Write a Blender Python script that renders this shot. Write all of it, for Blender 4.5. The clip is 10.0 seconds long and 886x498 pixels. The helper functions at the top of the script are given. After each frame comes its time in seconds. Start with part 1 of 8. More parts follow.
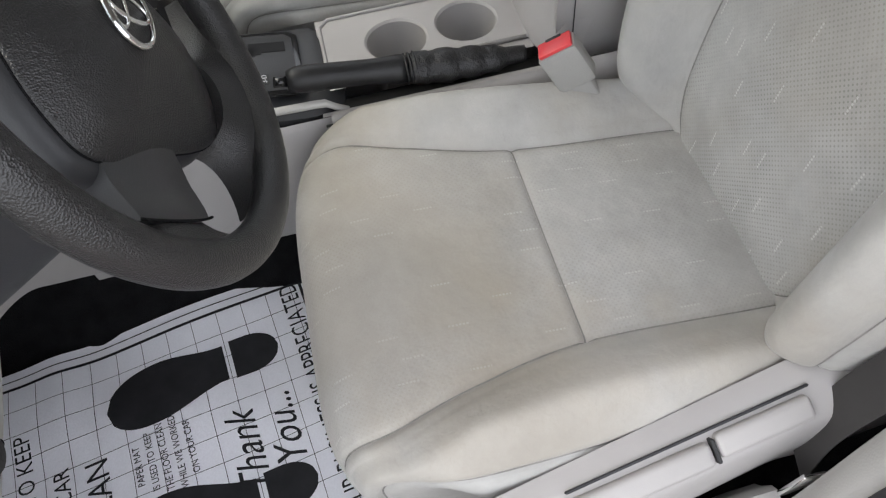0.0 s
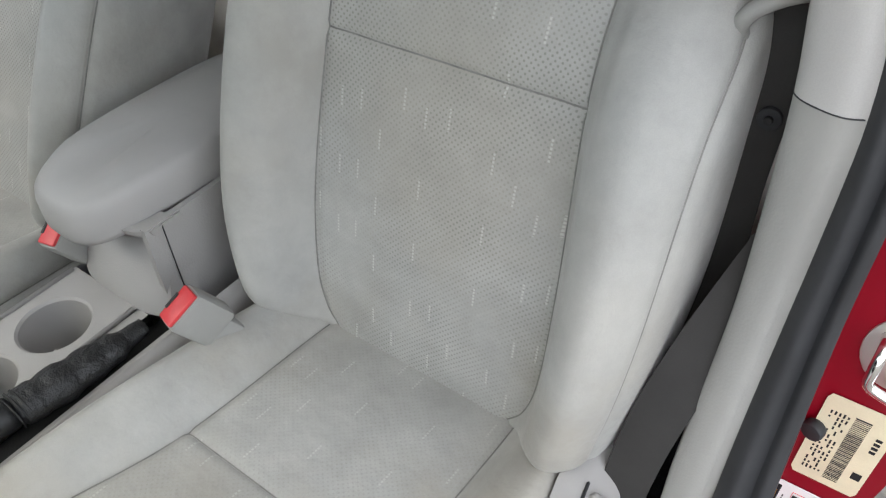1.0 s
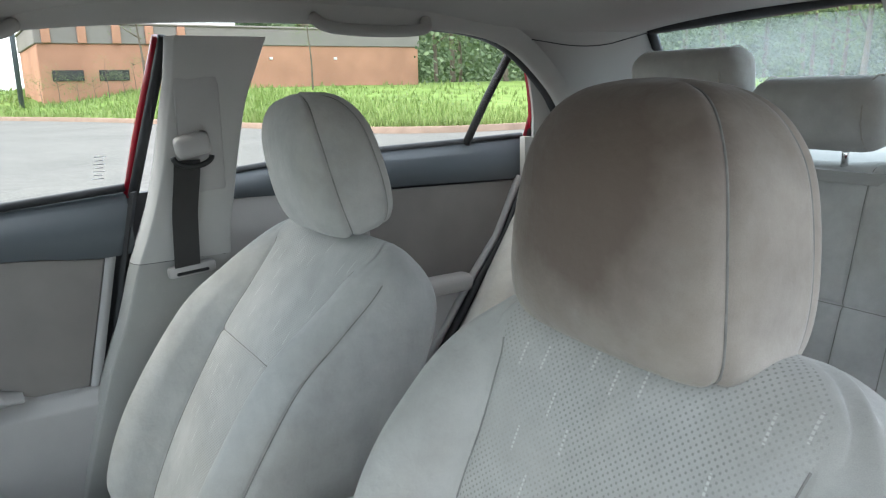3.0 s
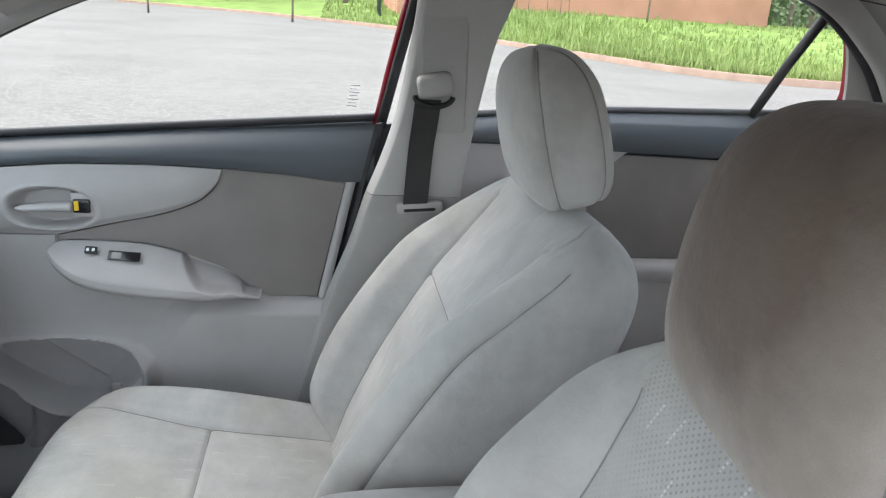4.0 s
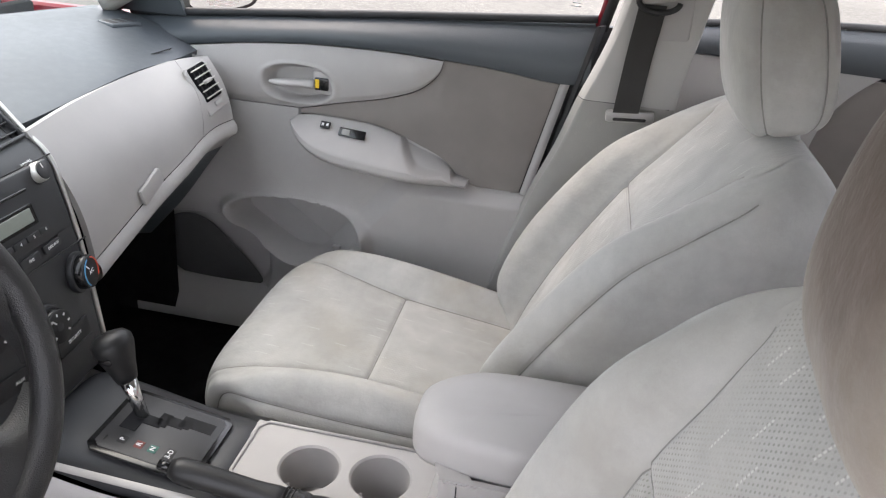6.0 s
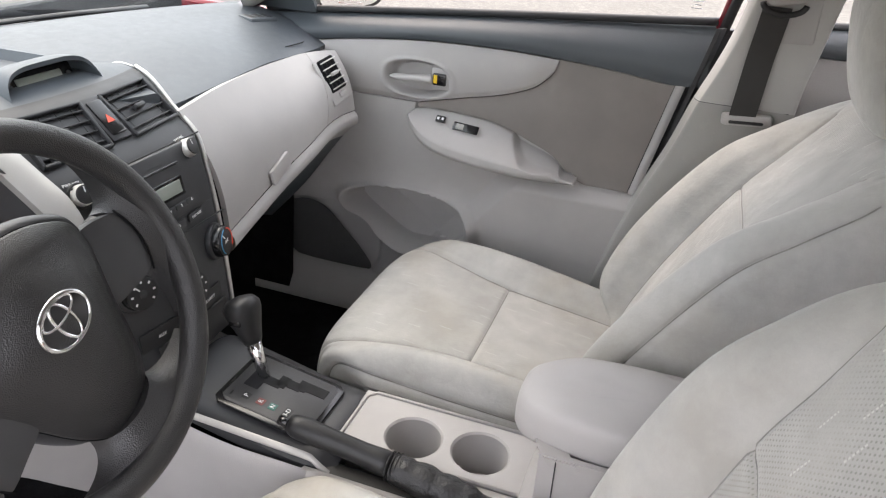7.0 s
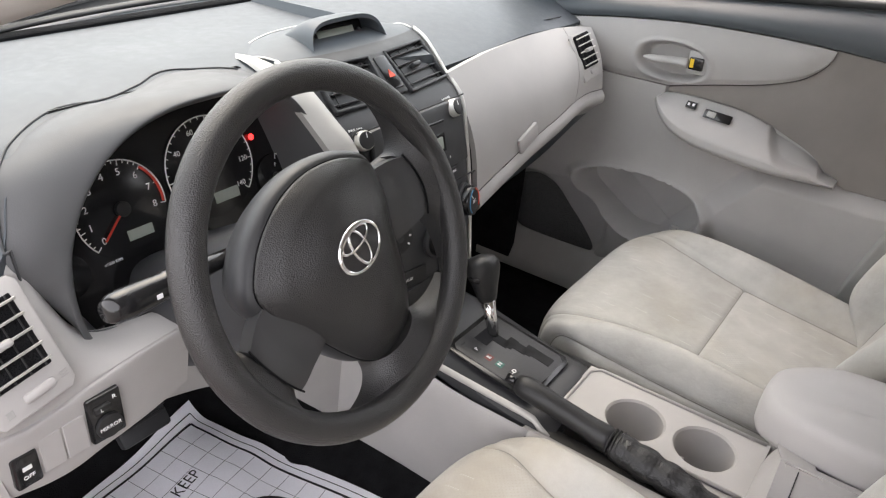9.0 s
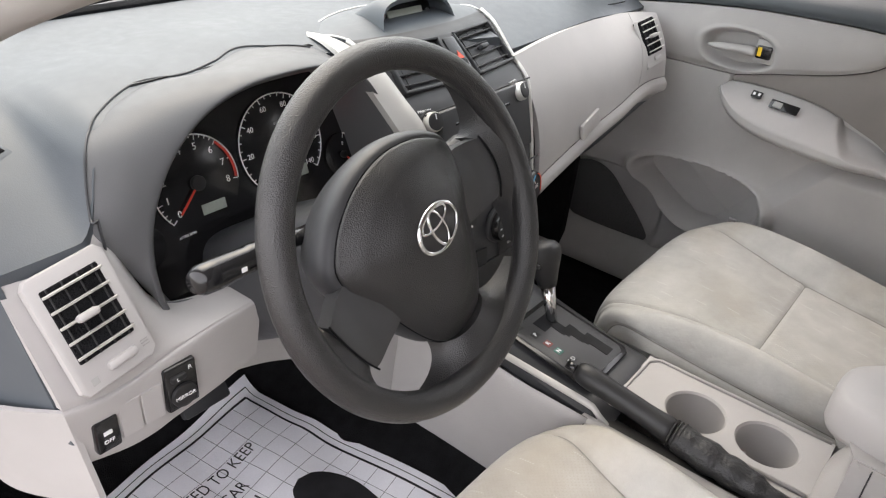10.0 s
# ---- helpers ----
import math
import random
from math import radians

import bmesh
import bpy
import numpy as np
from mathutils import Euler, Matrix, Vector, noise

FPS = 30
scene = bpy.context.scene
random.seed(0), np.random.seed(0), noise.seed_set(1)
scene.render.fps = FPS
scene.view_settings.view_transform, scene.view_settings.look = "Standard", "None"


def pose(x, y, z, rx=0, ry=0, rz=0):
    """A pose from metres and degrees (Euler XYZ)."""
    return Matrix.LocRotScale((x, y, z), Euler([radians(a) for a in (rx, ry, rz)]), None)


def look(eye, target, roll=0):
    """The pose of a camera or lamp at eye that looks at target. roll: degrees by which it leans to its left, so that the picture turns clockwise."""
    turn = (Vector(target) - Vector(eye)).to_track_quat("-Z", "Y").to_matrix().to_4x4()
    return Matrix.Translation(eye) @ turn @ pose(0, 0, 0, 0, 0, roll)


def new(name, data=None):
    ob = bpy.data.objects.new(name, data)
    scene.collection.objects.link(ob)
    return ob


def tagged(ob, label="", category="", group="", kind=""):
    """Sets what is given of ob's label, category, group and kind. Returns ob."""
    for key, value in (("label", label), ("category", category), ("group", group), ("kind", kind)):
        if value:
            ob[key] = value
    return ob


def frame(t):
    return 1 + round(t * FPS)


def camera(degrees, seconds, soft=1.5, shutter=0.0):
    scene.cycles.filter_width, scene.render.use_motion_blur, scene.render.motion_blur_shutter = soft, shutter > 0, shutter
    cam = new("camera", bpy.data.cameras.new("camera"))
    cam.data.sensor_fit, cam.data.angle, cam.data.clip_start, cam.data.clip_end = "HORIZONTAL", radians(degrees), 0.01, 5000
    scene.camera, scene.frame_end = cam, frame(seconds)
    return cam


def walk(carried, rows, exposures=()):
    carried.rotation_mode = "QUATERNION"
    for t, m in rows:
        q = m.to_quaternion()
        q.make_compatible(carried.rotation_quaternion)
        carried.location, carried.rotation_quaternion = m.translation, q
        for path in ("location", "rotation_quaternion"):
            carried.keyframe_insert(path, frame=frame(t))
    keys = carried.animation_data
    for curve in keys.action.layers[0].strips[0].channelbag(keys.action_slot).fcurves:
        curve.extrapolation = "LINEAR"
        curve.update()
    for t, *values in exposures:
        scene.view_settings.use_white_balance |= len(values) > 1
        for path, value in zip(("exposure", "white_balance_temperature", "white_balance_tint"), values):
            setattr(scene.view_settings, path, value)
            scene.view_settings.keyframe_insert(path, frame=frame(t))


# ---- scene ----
cam = camera(62.1, 10.0, 1.2)
PATH = [
    (0, (-0.822, 0.38, 1.173), (0.325, 0.255, -0.461), -8.3),
    (0.5, (-0.712, 0.381, 1.162), (0.17, -0.243, -0.522), -5.7),
    (1, (-0.721, 0.397, 1.159), (0.171, -0.761, -0.206), -2.9),
    (1.5, (-0.731, 0.395, 1.177), (0.259, -1.036, 0.191), -2.4),
    (2, (-0.737, 0.385, 1.211), (0.338, -1.127, 0.465), -3.5),
    (2.5, (-0.745, 0.368, 1.213), (0.566, -1.049, 0.69), -3.2),
    (3, (-0.738, 0.256, 1.213), (0.904, -0.8, 0.776), -1.2),
    (3.2, (-0.734, 0.212, 1.227), (1.005, -0.671, 0.784), -0.2),
    (4.3, (-0.685, 0.069, 1.269), (1.176, -0.086, 0.554), 4.6),
    (4.5, (-0.696, 0.054, 1.286), (1.151, -0.016, 0.522), 4.8),
    (5, (-0.708, 0.041, 1.287), (1.105, 0.127, 0.447), 4.9),
    (5.5, (-0.711, 0.03, 1.279), (1.069, 0.216, 0.385), 4.8),
    (7, (-0.788, 0.041, 1.264), (0.905, 0.577, 0.342), 4.1),
    (7.5, (-0.805, 0.046, 1.26), (0.836, 0.72, 0.336), 3.8),
    (8, (-0.819, 0.057, 1.259), (0.757, 0.858, 0.323), 3.6),
    (8.5, (-0.834, 0.082, 1.255), (0.672, 0.982, 0.294), 3.8),
    (9, (-0.845, 0.099, 1.245), (0.594, 1.076, 0.258), 3.9),
    (9.5, (-0.855, 0.116, 1.242), (0.542, 1.134, 0.235), 4.1),
    (10, (-0.871, 0.133, 1.238), (0.498, 1.168, 0.212), 4.3),
]
walk(cam, [(t, look(eye, target, roll)) for t, eye, target, roll in PATH],
     [(0, 1.35, 7000, 14), (0.5, 1.3, 7100, 12), (1.5, 1.6, 6600, 10), (2.0, 1.62, 6700, 14), (3.0, 1.7, 6350, 6), (4.5, 1.88, 6600, 14), (7.5, 2.0, 7250, 18), (10.0, 1.92, 7400, 18)])

# ---- light ----
world = bpy.data.worlds.new("sky")
scene.world = world
world.use_nodes = True
wn = world.node_tree
sky = wn.nodes.new("ShaderNodeTexSky")
sky.sky_type = "NISHITA"
sky.sun_disc = False
sky.sun_elevation, sky.sun_rotation = radians(55), radians(30)
sky.air_density, sky.dust_density, sky.ozone_density = 1.0, 3.0, 0.8
cloud = wn.nodes.new("ShaderNodeMix")
cloud.data_type = "RGBA"
cloud.inputs[0].default_value = 0.72
cloud.inputs[7].default_value = (4.0, 4.25, 4.5, 1.0)
wn.links.new(sky.outputs[0], cloud.inputs[6])
wn.links.new(cloud.outputs[2], wn.nodes["Background"].inputs[0])
wn.nodes["Background"].inputs[1].default_value = 0.28
sun = new("sun", bpy.data.lights.new("sun", "SUN"))
sun.data.energy, sun.data.angle, sun.data.color = 0.45, radians(40), (1.0, 0.96, 0.9)
sun.matrix_world = look((0, 0, 10), (-3.5, -6.0, 0))


# ---- materials ----
def rgb(*c):
    return (*c, 1.0)


class Mat:
    """A node material with a Principled shader; small helpers build its textures."""

    def __init__(self, name, color, rough=0.6, metal=0.0, spec=0.5, coat=0.0, sheen=0.0):
        self.m = bpy.data.materials.new(name)
        self.m.use_nodes = True
        self.t = self.m.node_tree
        self.b = self.t.nodes["Principled BSDF"]
        self.b.inputs["Base Color"].default_value = rgb(*color)
        self.b.inputs["Roughness"].default_value = rough
        self.b.inputs["Metallic"].default_value = metal
        self.b.inputs["Specular IOR Level"].default_value = spec
        self.b.inputs["Coat Weight"].default_value = coat
        self.b.inputs["Sheen Weight"].default_value = sheen
        self.b.inputs["Sheen Roughness"].default_value = 0.4
        self.color = color
        self.height = None

    def node(self, kind, **inputs):
        n = self.t.nodes.new(kind)
        for k, v in inputs.items():
            self.put(n.inputs[k.replace("_", " ")], v)
        return n

    def put(self, socket, v):
        if isinstance(v, bpy.types.NodeSocket):
            self.t.links.new(v, socket)
        elif isinstance(v, tuple) and len(v) == 3 and socket.type == "RGBA":
            socket.default_value = rgb(*v)
        else:
            socket.default_value = v

    def coord(self, which="Object"):
        return self.node("ShaderNodeTexCoord").outputs[which]

    def math(self, op, a, b=0.0, c=0.0):
        n = self.t.nodes.new("ShaderNodeMath")
        n.operation = op
        for s, v in zip(n.inputs, (a, b, c)):
            self.put(s, v)
        return n.outputs[0]

    def noise(self, scale, detail=3.0, vec=None, rough=0.55):
        n = self.node("ShaderNodeTexNoise", Scale=scale, Detail=detail, Roughness=rough)
        self.put(n.inputs["Vector"], vec if vec is not None else self.coord())
        return n.outputs[0]

    def ramp(self, fac, a, b, lo=0.0, hi=1.0):
        n = self.t.nodes.new("ShaderNodeMapRange")
        n.clamp = True
        for s, v in zip(n.inputs, (fac, lo, hi, a, b)):
            self.put(s, v)
        return n.outputs[0]

    def mix(self, fac, a, b, blend="MIX"):
        n = self.t.nodes.new("ShaderNodeMix")
        n.data_type = "RGBA"
        n.blend_type = blend
        self.put(n.inputs[0], fac)
        self.put(n.inputs[6], a)
        self.put(n.inputs[7], b)
        return n.outputs[2]

    def base(self, v):
        self.put(self.b.inputs["Base Color"], v)
        return self

    def rough(self, v):
        self.put(self.b.inputs["Roughness"], v)
        return self

    def bump(self, height, strength=0.3, distance=0.001):
        n = self.node("ShaderNodeBump", Strength=strength, Distance=distance, Height=height)
        if self.height is not None:
            self.t.links.new(self.height, n.inputs["Normal"])
        self.height = n.outputs[0]
        self.put(self.b.inputs["Normal"], self.height)
        return self

    def worn(self, amount=0.12, big=6.0, small=900.0, bump=0.25, dist=0.0004):
        """Two scales of tone, and a fine grain in relief."""
        tone = self.noise(big, 4.0)
        fine = self.noise(small, 2.0)
        dark = tuple(c * (1 - amount) for c in self.color)
        light = tuple(min(1.0, c * (1 + amount)) for c in self.color)
        c = self.mix(self.ramp(tone, 0.0, 1.0, 0.3, 0.7), dark, light)
        c = self.mix(self.ramp(fine, 0.0, 0.22, 0.35, 0.7), c, tuple(v * 0.75 for v in self.color))
        self.base(c)
        self.bump(fine, bump, dist)
        return self


def velour(name, color):
    """Short-piled seat cloth with brushed patches."""
    m = Mat(name, color, 0.95, spec=0.15, sheen=0.25)
    uv = m.coord("Object")
    brush = m.noise(9.0, 5.0, uv, 0.65)
    patch = m.noise(3.0, 3.0, uv)
    pile = m.noise(1400.0, 2.0, uv)
    c = m.mix(m.ramp(brush, 0.0, 1.0, 0.35, 0.68), tuple(v * 0.84 for v in color), tuple(v * 1.12 for v in color))
    c = m.mix(m.ramp(patch, 0.0, 0.22, 0.48, 0.72), c, (color[0] * 0.98, color[1] * 0.86, color[2] * 0.70))
    soil = m.math("MULTIPLY", m.ramp(m.noise(5.5, 5.0, uv, 0.6), 0.0, 1.0, 0.47, 0.66), m.ramp(m.noise(1.7, 2.0, uv), 0.05, 0.36, 0.4, 0.6))
    c = m.mix(soil, c, (color[0] * 0.84, color[1] * 0.74, color[2] * 0.58))
    c = m.mix(m.ramp(pile, 0.0, 0.28, 0.35, 0.7), c, tuple(v * 0.6 for v in color))
    m.base(c)
    m.bump(m.noise(24.0, 4.0, uv, 0.6), 0.42, 0.007)
    m.bump(pile, 0.35, 0.0006)
    return m


def knit(name, color, amount=1.0):
    """Seat centre cloth: fine pin-dot weave with scattered stitched dashes, laid out in metres on the UV map."""
    m = velour(name, color)
    sep = m.node("ShaderNodeSeparateXYZ", Vector=m.coord("UV"))
    u, v = sep.outputs[0], sep.outputs[1]
    # pin dots in a staggered grid
    pu, pv = m.math("MULTIPLY", u, 2 * math.pi / 0.0068), m.math("MULTIPLY", v, 2 * math.pi / 0.0068)
    dots = m.math("MULTIPLY", m.math("SINE", pu), m.math("SINE", pv))
    fade = m.ramp(m.noise(7.0, 3.0), 0.18 * amount, amount, 0.40, 0.62)
    hole = m.math("MULTIPLY", m.ramp(dots, 0.0, 1.0, 0.35, 0.8), fade)
    # dashes
    cu = m.math("FLOOR", m.math("DIVIDE", u, 0.026))
    fu = m.math("FRACT", m.math("DIVIDE", u, 0.026))
    wn1 = m.node("ShaderNodeTexWhiteNoise")
    wn1.noise_dimensions = "1D"
    m.put(wn1.inputs["W"], cu)
    vv = m.math("ADD", m.math("DIVIDE", v, 0.074), m.math("MULTIPLY", wn1.outputs[0], 5.0))
    cv, fv = m.math("FLOOR", vv), m.math("FRACT", vv)
    comb = m.node("ShaderNodeCombineXYZ", X=cu, Y=cv)
    wn2 = m.node("ShaderNodeTexWhiteNoise", Vector=comb.outputs[0])
    a = m.math("LESS_THAN", m.math("ABSOLUTE", m.math("SUBTRACT", fu, 0.5)), 0.042)
    b = m.math("LESS_THAN", fv, 0.30)
    c = m.math("GREATER_THAN", wn2.outputs[0], 0.50)
    d = m.math("GREATER_THAN", m.math("SINE", m.math("MULTIPLY", v, 2 * math.pi / 0.0038)), -0.35)
    dash = m.math("MULTIPLY", m.math("MULTIPLY", a, b), m.math("MULTIPLY", c, d))
    base = m.b.inputs["Base Color"].links[0].from_socket
    col = m.mix(m.math("MULTIPLY", hole, 0.66), base, tuple(x * 0.42 for x in color))
    col = m.mix(m.math("MULTIPLY", dash, 0.20 + 0.26 * amount), col, (0.72, 0.72, 0.68))
    m.base(col)
    m.bump(hole, -0.4, 0.001)
    return m


def grained(name, color, rough=0.55, grain=420.0, bump=0.35, dist=0.0005, spec=0.4, amount=0.08):
    """Moulded plastic with a pebbled grain."""
    m = Mat(name, color, rough, spec=spec)
    v = m.node("ShaderNodeTexVoronoi", Scale=grain, Vector=m.coord())
    tone = m.noise(5.0, 4.0)
    dust = m.noise(60.0, 4.0)
    c = m.mix(m.ramp(tone, 0.0, 1.0, 0.3, 0.7), tuple(x * (1 - amount) for x in color), tuple(min(1, x * (1 + amount)) for x in color))
    c = m.mix(m.ramp(dust, 0.0, 0.10 if max(color) > 0.2 else 0.008, 0.55, 0.8), c, (0.5, 0.48, 0.45))
    m.base(c)
    m.rough(m.ramp(dust, rough - 0.03, min(1, rough + 0.04), 0.3, 0.7))
    m.bump(v.outputs[0], bump, dist)
    return m


GREY_CLOTH = (0.425, 0.42, 0.40)
M = {}
M["velour"] = velour("seat_velour", GREY_CLOTH)
M["knit"] = knit("seat_knit", GREY_CLOTH)
M["knit_flat"] = knit("cushion_knit", GREY_CLOTH, 0.3)
M["headrest"] = velour("headrest_velour", (0.40, 0.385, 0.355))
M["light"] = grained("light_grey_plastic", (0.374, 0.360, 0.350), 0.6)
M["light_smooth"] = grained("smooth_grey_plastic", (0.374, 0.360, 0.350), 0.5, 900, 0.15)
M["mid"] = grained("mid_grey_plastic", (0.31, 0.305, 0.29), 0.6)
M["slate"] = grained("slate_plastic", (0.066, 0.076, 0.086), 0.46, 700, 0.22, 0.0004)
# lighter, less blue copy of slate; the hood's light is in its colour
M["hood"] = grained("slate_hood_lit", (0.088, 0.089, 0.092), 0.5, 700, 0.22, 0.0004)
M["fascia"] = grained("charcoal_fascia", (0.036, 0.037, 0.040), 0.45, 700, 0.2, 0.0004)
M["black"] = grained("black_plastic", (0.018, 0.018, 0.019), 0.5, 500)
M["leather"] = grained("black_grained_rim", (0.024, 0.0235, 0.024), 0.31, 760, 0.6, 0.0008, 0.55)
M["boot_grip"] = grained("black_grip_rubber", (0.014, 0.014, 0.015), 0.42, 900, 0.4, 0.0005, 0.4)
M["gloss"] = Mat("gloss_black", (0.012, 0.012, 0.013), 0.18).worn(0.1, 20, 700, 0.05)
M["silver"] = Mat("silver_paint", (0.62, 0.61, 0.58), 0.35, 0.55).worn(0.05, 12, 1500, 0.05)
M["satin"] = Mat("satin_trim", (0.44, 0.425, 0.40), 0.5, 0.15).worn(0.05, 12, 1500, 0.05)
M["chrome"] = Mat("chrome", (0.85, 0.85, 0.85), 0.12, 1.0).worn(0.04, 30, 800, 0.02)
M["jet"] = Mat("jet_black_trim", (0.007, 0.007, 0.008), 0.55, spec=0.3).worn(0.2, 25, 600, 0.1)
M["carpet"] = Mat("black_carpet", (0.010, 0.010, 0.011), 0.98, spec=0.1).worn(0.4, 30, 500, 0.9, 0.003)
M["pillar"] = Mat("pillar_trim_cloth", (0.43, 0.42, 0.405), 0.9, spec=0.15).worn(0.05, 5, 1000, 0.3)
M["headliner"] = Mat("headliner_cloth", (0.42, 0.41, 0.39), 0.95, spec=0.1).worn(0.06, 4, 1200, 0.3)
M["insert"] = Mat("door_cloth", (0.225, 0.205, 0.192), 0.95, spec=0.1, sheen=0.2).worn(0.10, 7, 1100, 0.4)
M["rubber"] = Mat("black_rubber", (0.022, 0.023, 0.026), 0.6).worn(0.2, 25, 600, 0.2)
M["belt"] = Mat("belt_webbing", (0.045, 0.043, 0.042), 0.8, spec=0.2)
_b = M["belt"]
_b.worn(0.1, 20, 800, 0.4)
M["red_paint"] = Mat("red_car_paint", (0.23, 0.002, 0.012), 0.3, spec=0.3, coat=0.15).worn(0.06, 3, 1500, 0.03)
M["red_plastic"] = Mat("red_button", (0.70, 0.05, 0.06), 0.35).worn(0.08, 40, 900, 0.1)
M["paper"] = Mat("paper", (0.80, 0.80, 0.84), 0.8, spec=0.2).worn(0.03, 18, 400, 0.2)
M["ink"] = Mat("print_ink", (0.02, 0.02, 0.022), 0.75, spec=0.2).worn(0.2, 30, 600, 0.1)
M["white"] = Mat("white_print", (0.8, 0.8, 0.8), 0.6).worn(0.05, 40, 900, 0.05)
M["yellow"] = Mat("yellow_print", (0.80, 0.52, 0.03), 0.5).worn(0.06, 40, 900, 0.05)


# ---- shape helpers ----
def thing(name, label, category, at=(0, 0, 0), group="", kind=""):
    ob = new(name)
    ob.empty_display_size = 0.05
    ob.matrix_world = at if isinstance(at, Matrix) else Matrix.Translation(at)
    return tagged(ob, label, category, group, kind)


def raw(name, verts, faces, material, parent=None, label="", uv=None, smooth=True):
    """Links verts and faces as one mesh object under parent."""
    me = bpy.data.meshes.new(name)
    me.from_pydata([tuple(v) for v in verts], [], [tuple(f) for f in faces])
    if smooth:
        me.polygons.foreach_set("use_smooth", [True] * len(me.polygons))
    if uv is not None:
        lay = me.uv_layers.new(name="UVMap")
        idx = np.empty(len(me.loops), dtype=np.int32)
        me.loops.foreach_get("vertex_index", idx)
        lay.data.foreach_set("uv", np.asarray(uv, dtype=np.float32)[idx].ravel())
    me.materials.append(material.m if isinstance(material, Mat) else material)
    ob = new(name, me)
    if parent is not None:
        ob.parent = parent
    if label:
        ob["label"] = label
    return ob


def part(name, bm, material, parent=None, label="", smooth=True, angle=35):
    """Links a bmesh as one mesh object under a thing or a part."""
    bmesh.ops.recalc_face_normals(bm, faces=bm.faces)
    me = bpy.data.meshes.new(name)
    if smooth:
        for e in bm.edges:
            if len(e.link_faces) == 2 and e.calc_face_angle(0) > radians(angle):
                e.smooth = False
        for f in bm.faces:
            f.smooth = True
    bm.to_mesh(me)
    bm.free()
    me.materials.append(material.m)
    ob = new(name, me)
    if parent is not None:
        ob.parent = parent
    if label:
        ob["label"] = label
    return ob


def boxy(sx, sy, sz, at=(0, 0, 0), bevel=0.004, seg=2, m=None):
    """A box with rounded edges."""
    bm = bmesh.new()
    bmesh.ops.create_cube(bm, size=1.0)
    bmesh.ops.scale(bm, vec=(sx, sy, sz), verts=bm.verts)
    if bevel:
        bmesh.ops.bevel(bm, geom=bm.edges, offset=min(bevel, sx * 0.45, sy * 0.45, sz * 0.45), segments=seg, affect="EDGES", profile=0.5)
    bm.transform(Matrix.Translation(at) @ (m if m is not None else Matrix()))
    return bm


def disc(r, depth, at=(0, 0, 0), m=None, bevel=0.0015, seg=32, r2=None):
    """A capped cylinder along local z with rounded rims."""
    bm = bmesh.new()
    bmesh.ops.create_cone(bm, cap_ends=True, segments=seg, radius1=r, radius2=r if r2 is None else r2, depth=depth)
    if bevel:
        rim = [e for e in bm.edges if abs(e.verts[0].co.z - e.verts[1].co.z) < 1e-6]
        bmesh.ops.bevel(bm, geom=rim, offset=bevel, segments=2, affect="EDGES", profile=0.5)
    bm.transform(Matrix.Translation(at) @ (m if m is not None else Matrix()))
    return bm


def catmull(pts, t):
    """A smooth curve through pts (a list of tuples) at parameter t, 0 to len - 1."""
    n = len(pts) - 1
    i = min(max(int(math.floor(t)), 0), n - 1) if n > 0 else 0
    f = t - i
    p = [np.asarray(pts[min(max(k, 0), n)], float) for k in (i - 1, i, i + 1, i + 2)]
    if i == 0:
        p[0] = 2 * p[1] - p[2]
    if i + 2 > n:
        p[3] = 2 * p[2] - p[1]
    return 0.5 * (2 * p[1] + (p[2] - p[0]) * f + (2 * p[0] - 5 * p[1] + 4 * p[2] - p[3]) * f * f + (3 * p[1] - p[0] - 3 * p[2] + p[3]) * f ** 3)


def curve_pts(pts, n):
    return [catmull(pts, (len(pts) - 1) * k / (n - 1)) for k in range(n)]


def along(pts):
    """A function y -> z through (y, z) points, smooth and without overshoot."""
    pts = sorted(pts)
    xs, ys = np.array([p[0] for p in pts]), np.array([p[1] for p in pts])
    d = np.diff(ys) / np.diff(xs)
    s = np.concatenate([[d[0]], np.where(d[:-1] * d[1:] > 0, 2 * d[:-1] * d[1:] / (d[:-1] + d[1:] + 1e-12), 0), [d[-1]]]) if len(d) > 1 else np.array([d[0], d[0]])

    def f(x):
        x = min(max(x, xs[0]), xs[-1])
        i = min(int(np.searchsorted(xs, x, side="right")) - 1, len(d) - 1)
        i = max(i, 0)
        h = xs[i + 1] - xs[i]
        t = (x - xs[i]) / h
        return float((2 * t ** 3 - 3 * t * t + 1) * ys[i] + (t ** 3 - 2 * t * t + t) * h * s[i] + (3 * t * t - 2 * t ** 3) * ys[i + 1] + (t ** 3 - t * t) * h * s[i + 1])

    return f


def bell(d, w):
    return math.exp(-(d / w) ** 2)


def step(x, a, b):
    t = min(max((x - a) / (b - a), 0.0), 1.0)
    return t * t * (3 - 2 * t)


def grid_faces(nu, nv, wrap=False):
    out = []
    for j in range(nv - 1):
        for i in range(nu - 1 if not wrap else nu):
            k = (i + 1) % nu
            out.append((j * nu + i, j * nu + k, (j + 1) * nu + k, (j + 1) * nu + i))
    return out


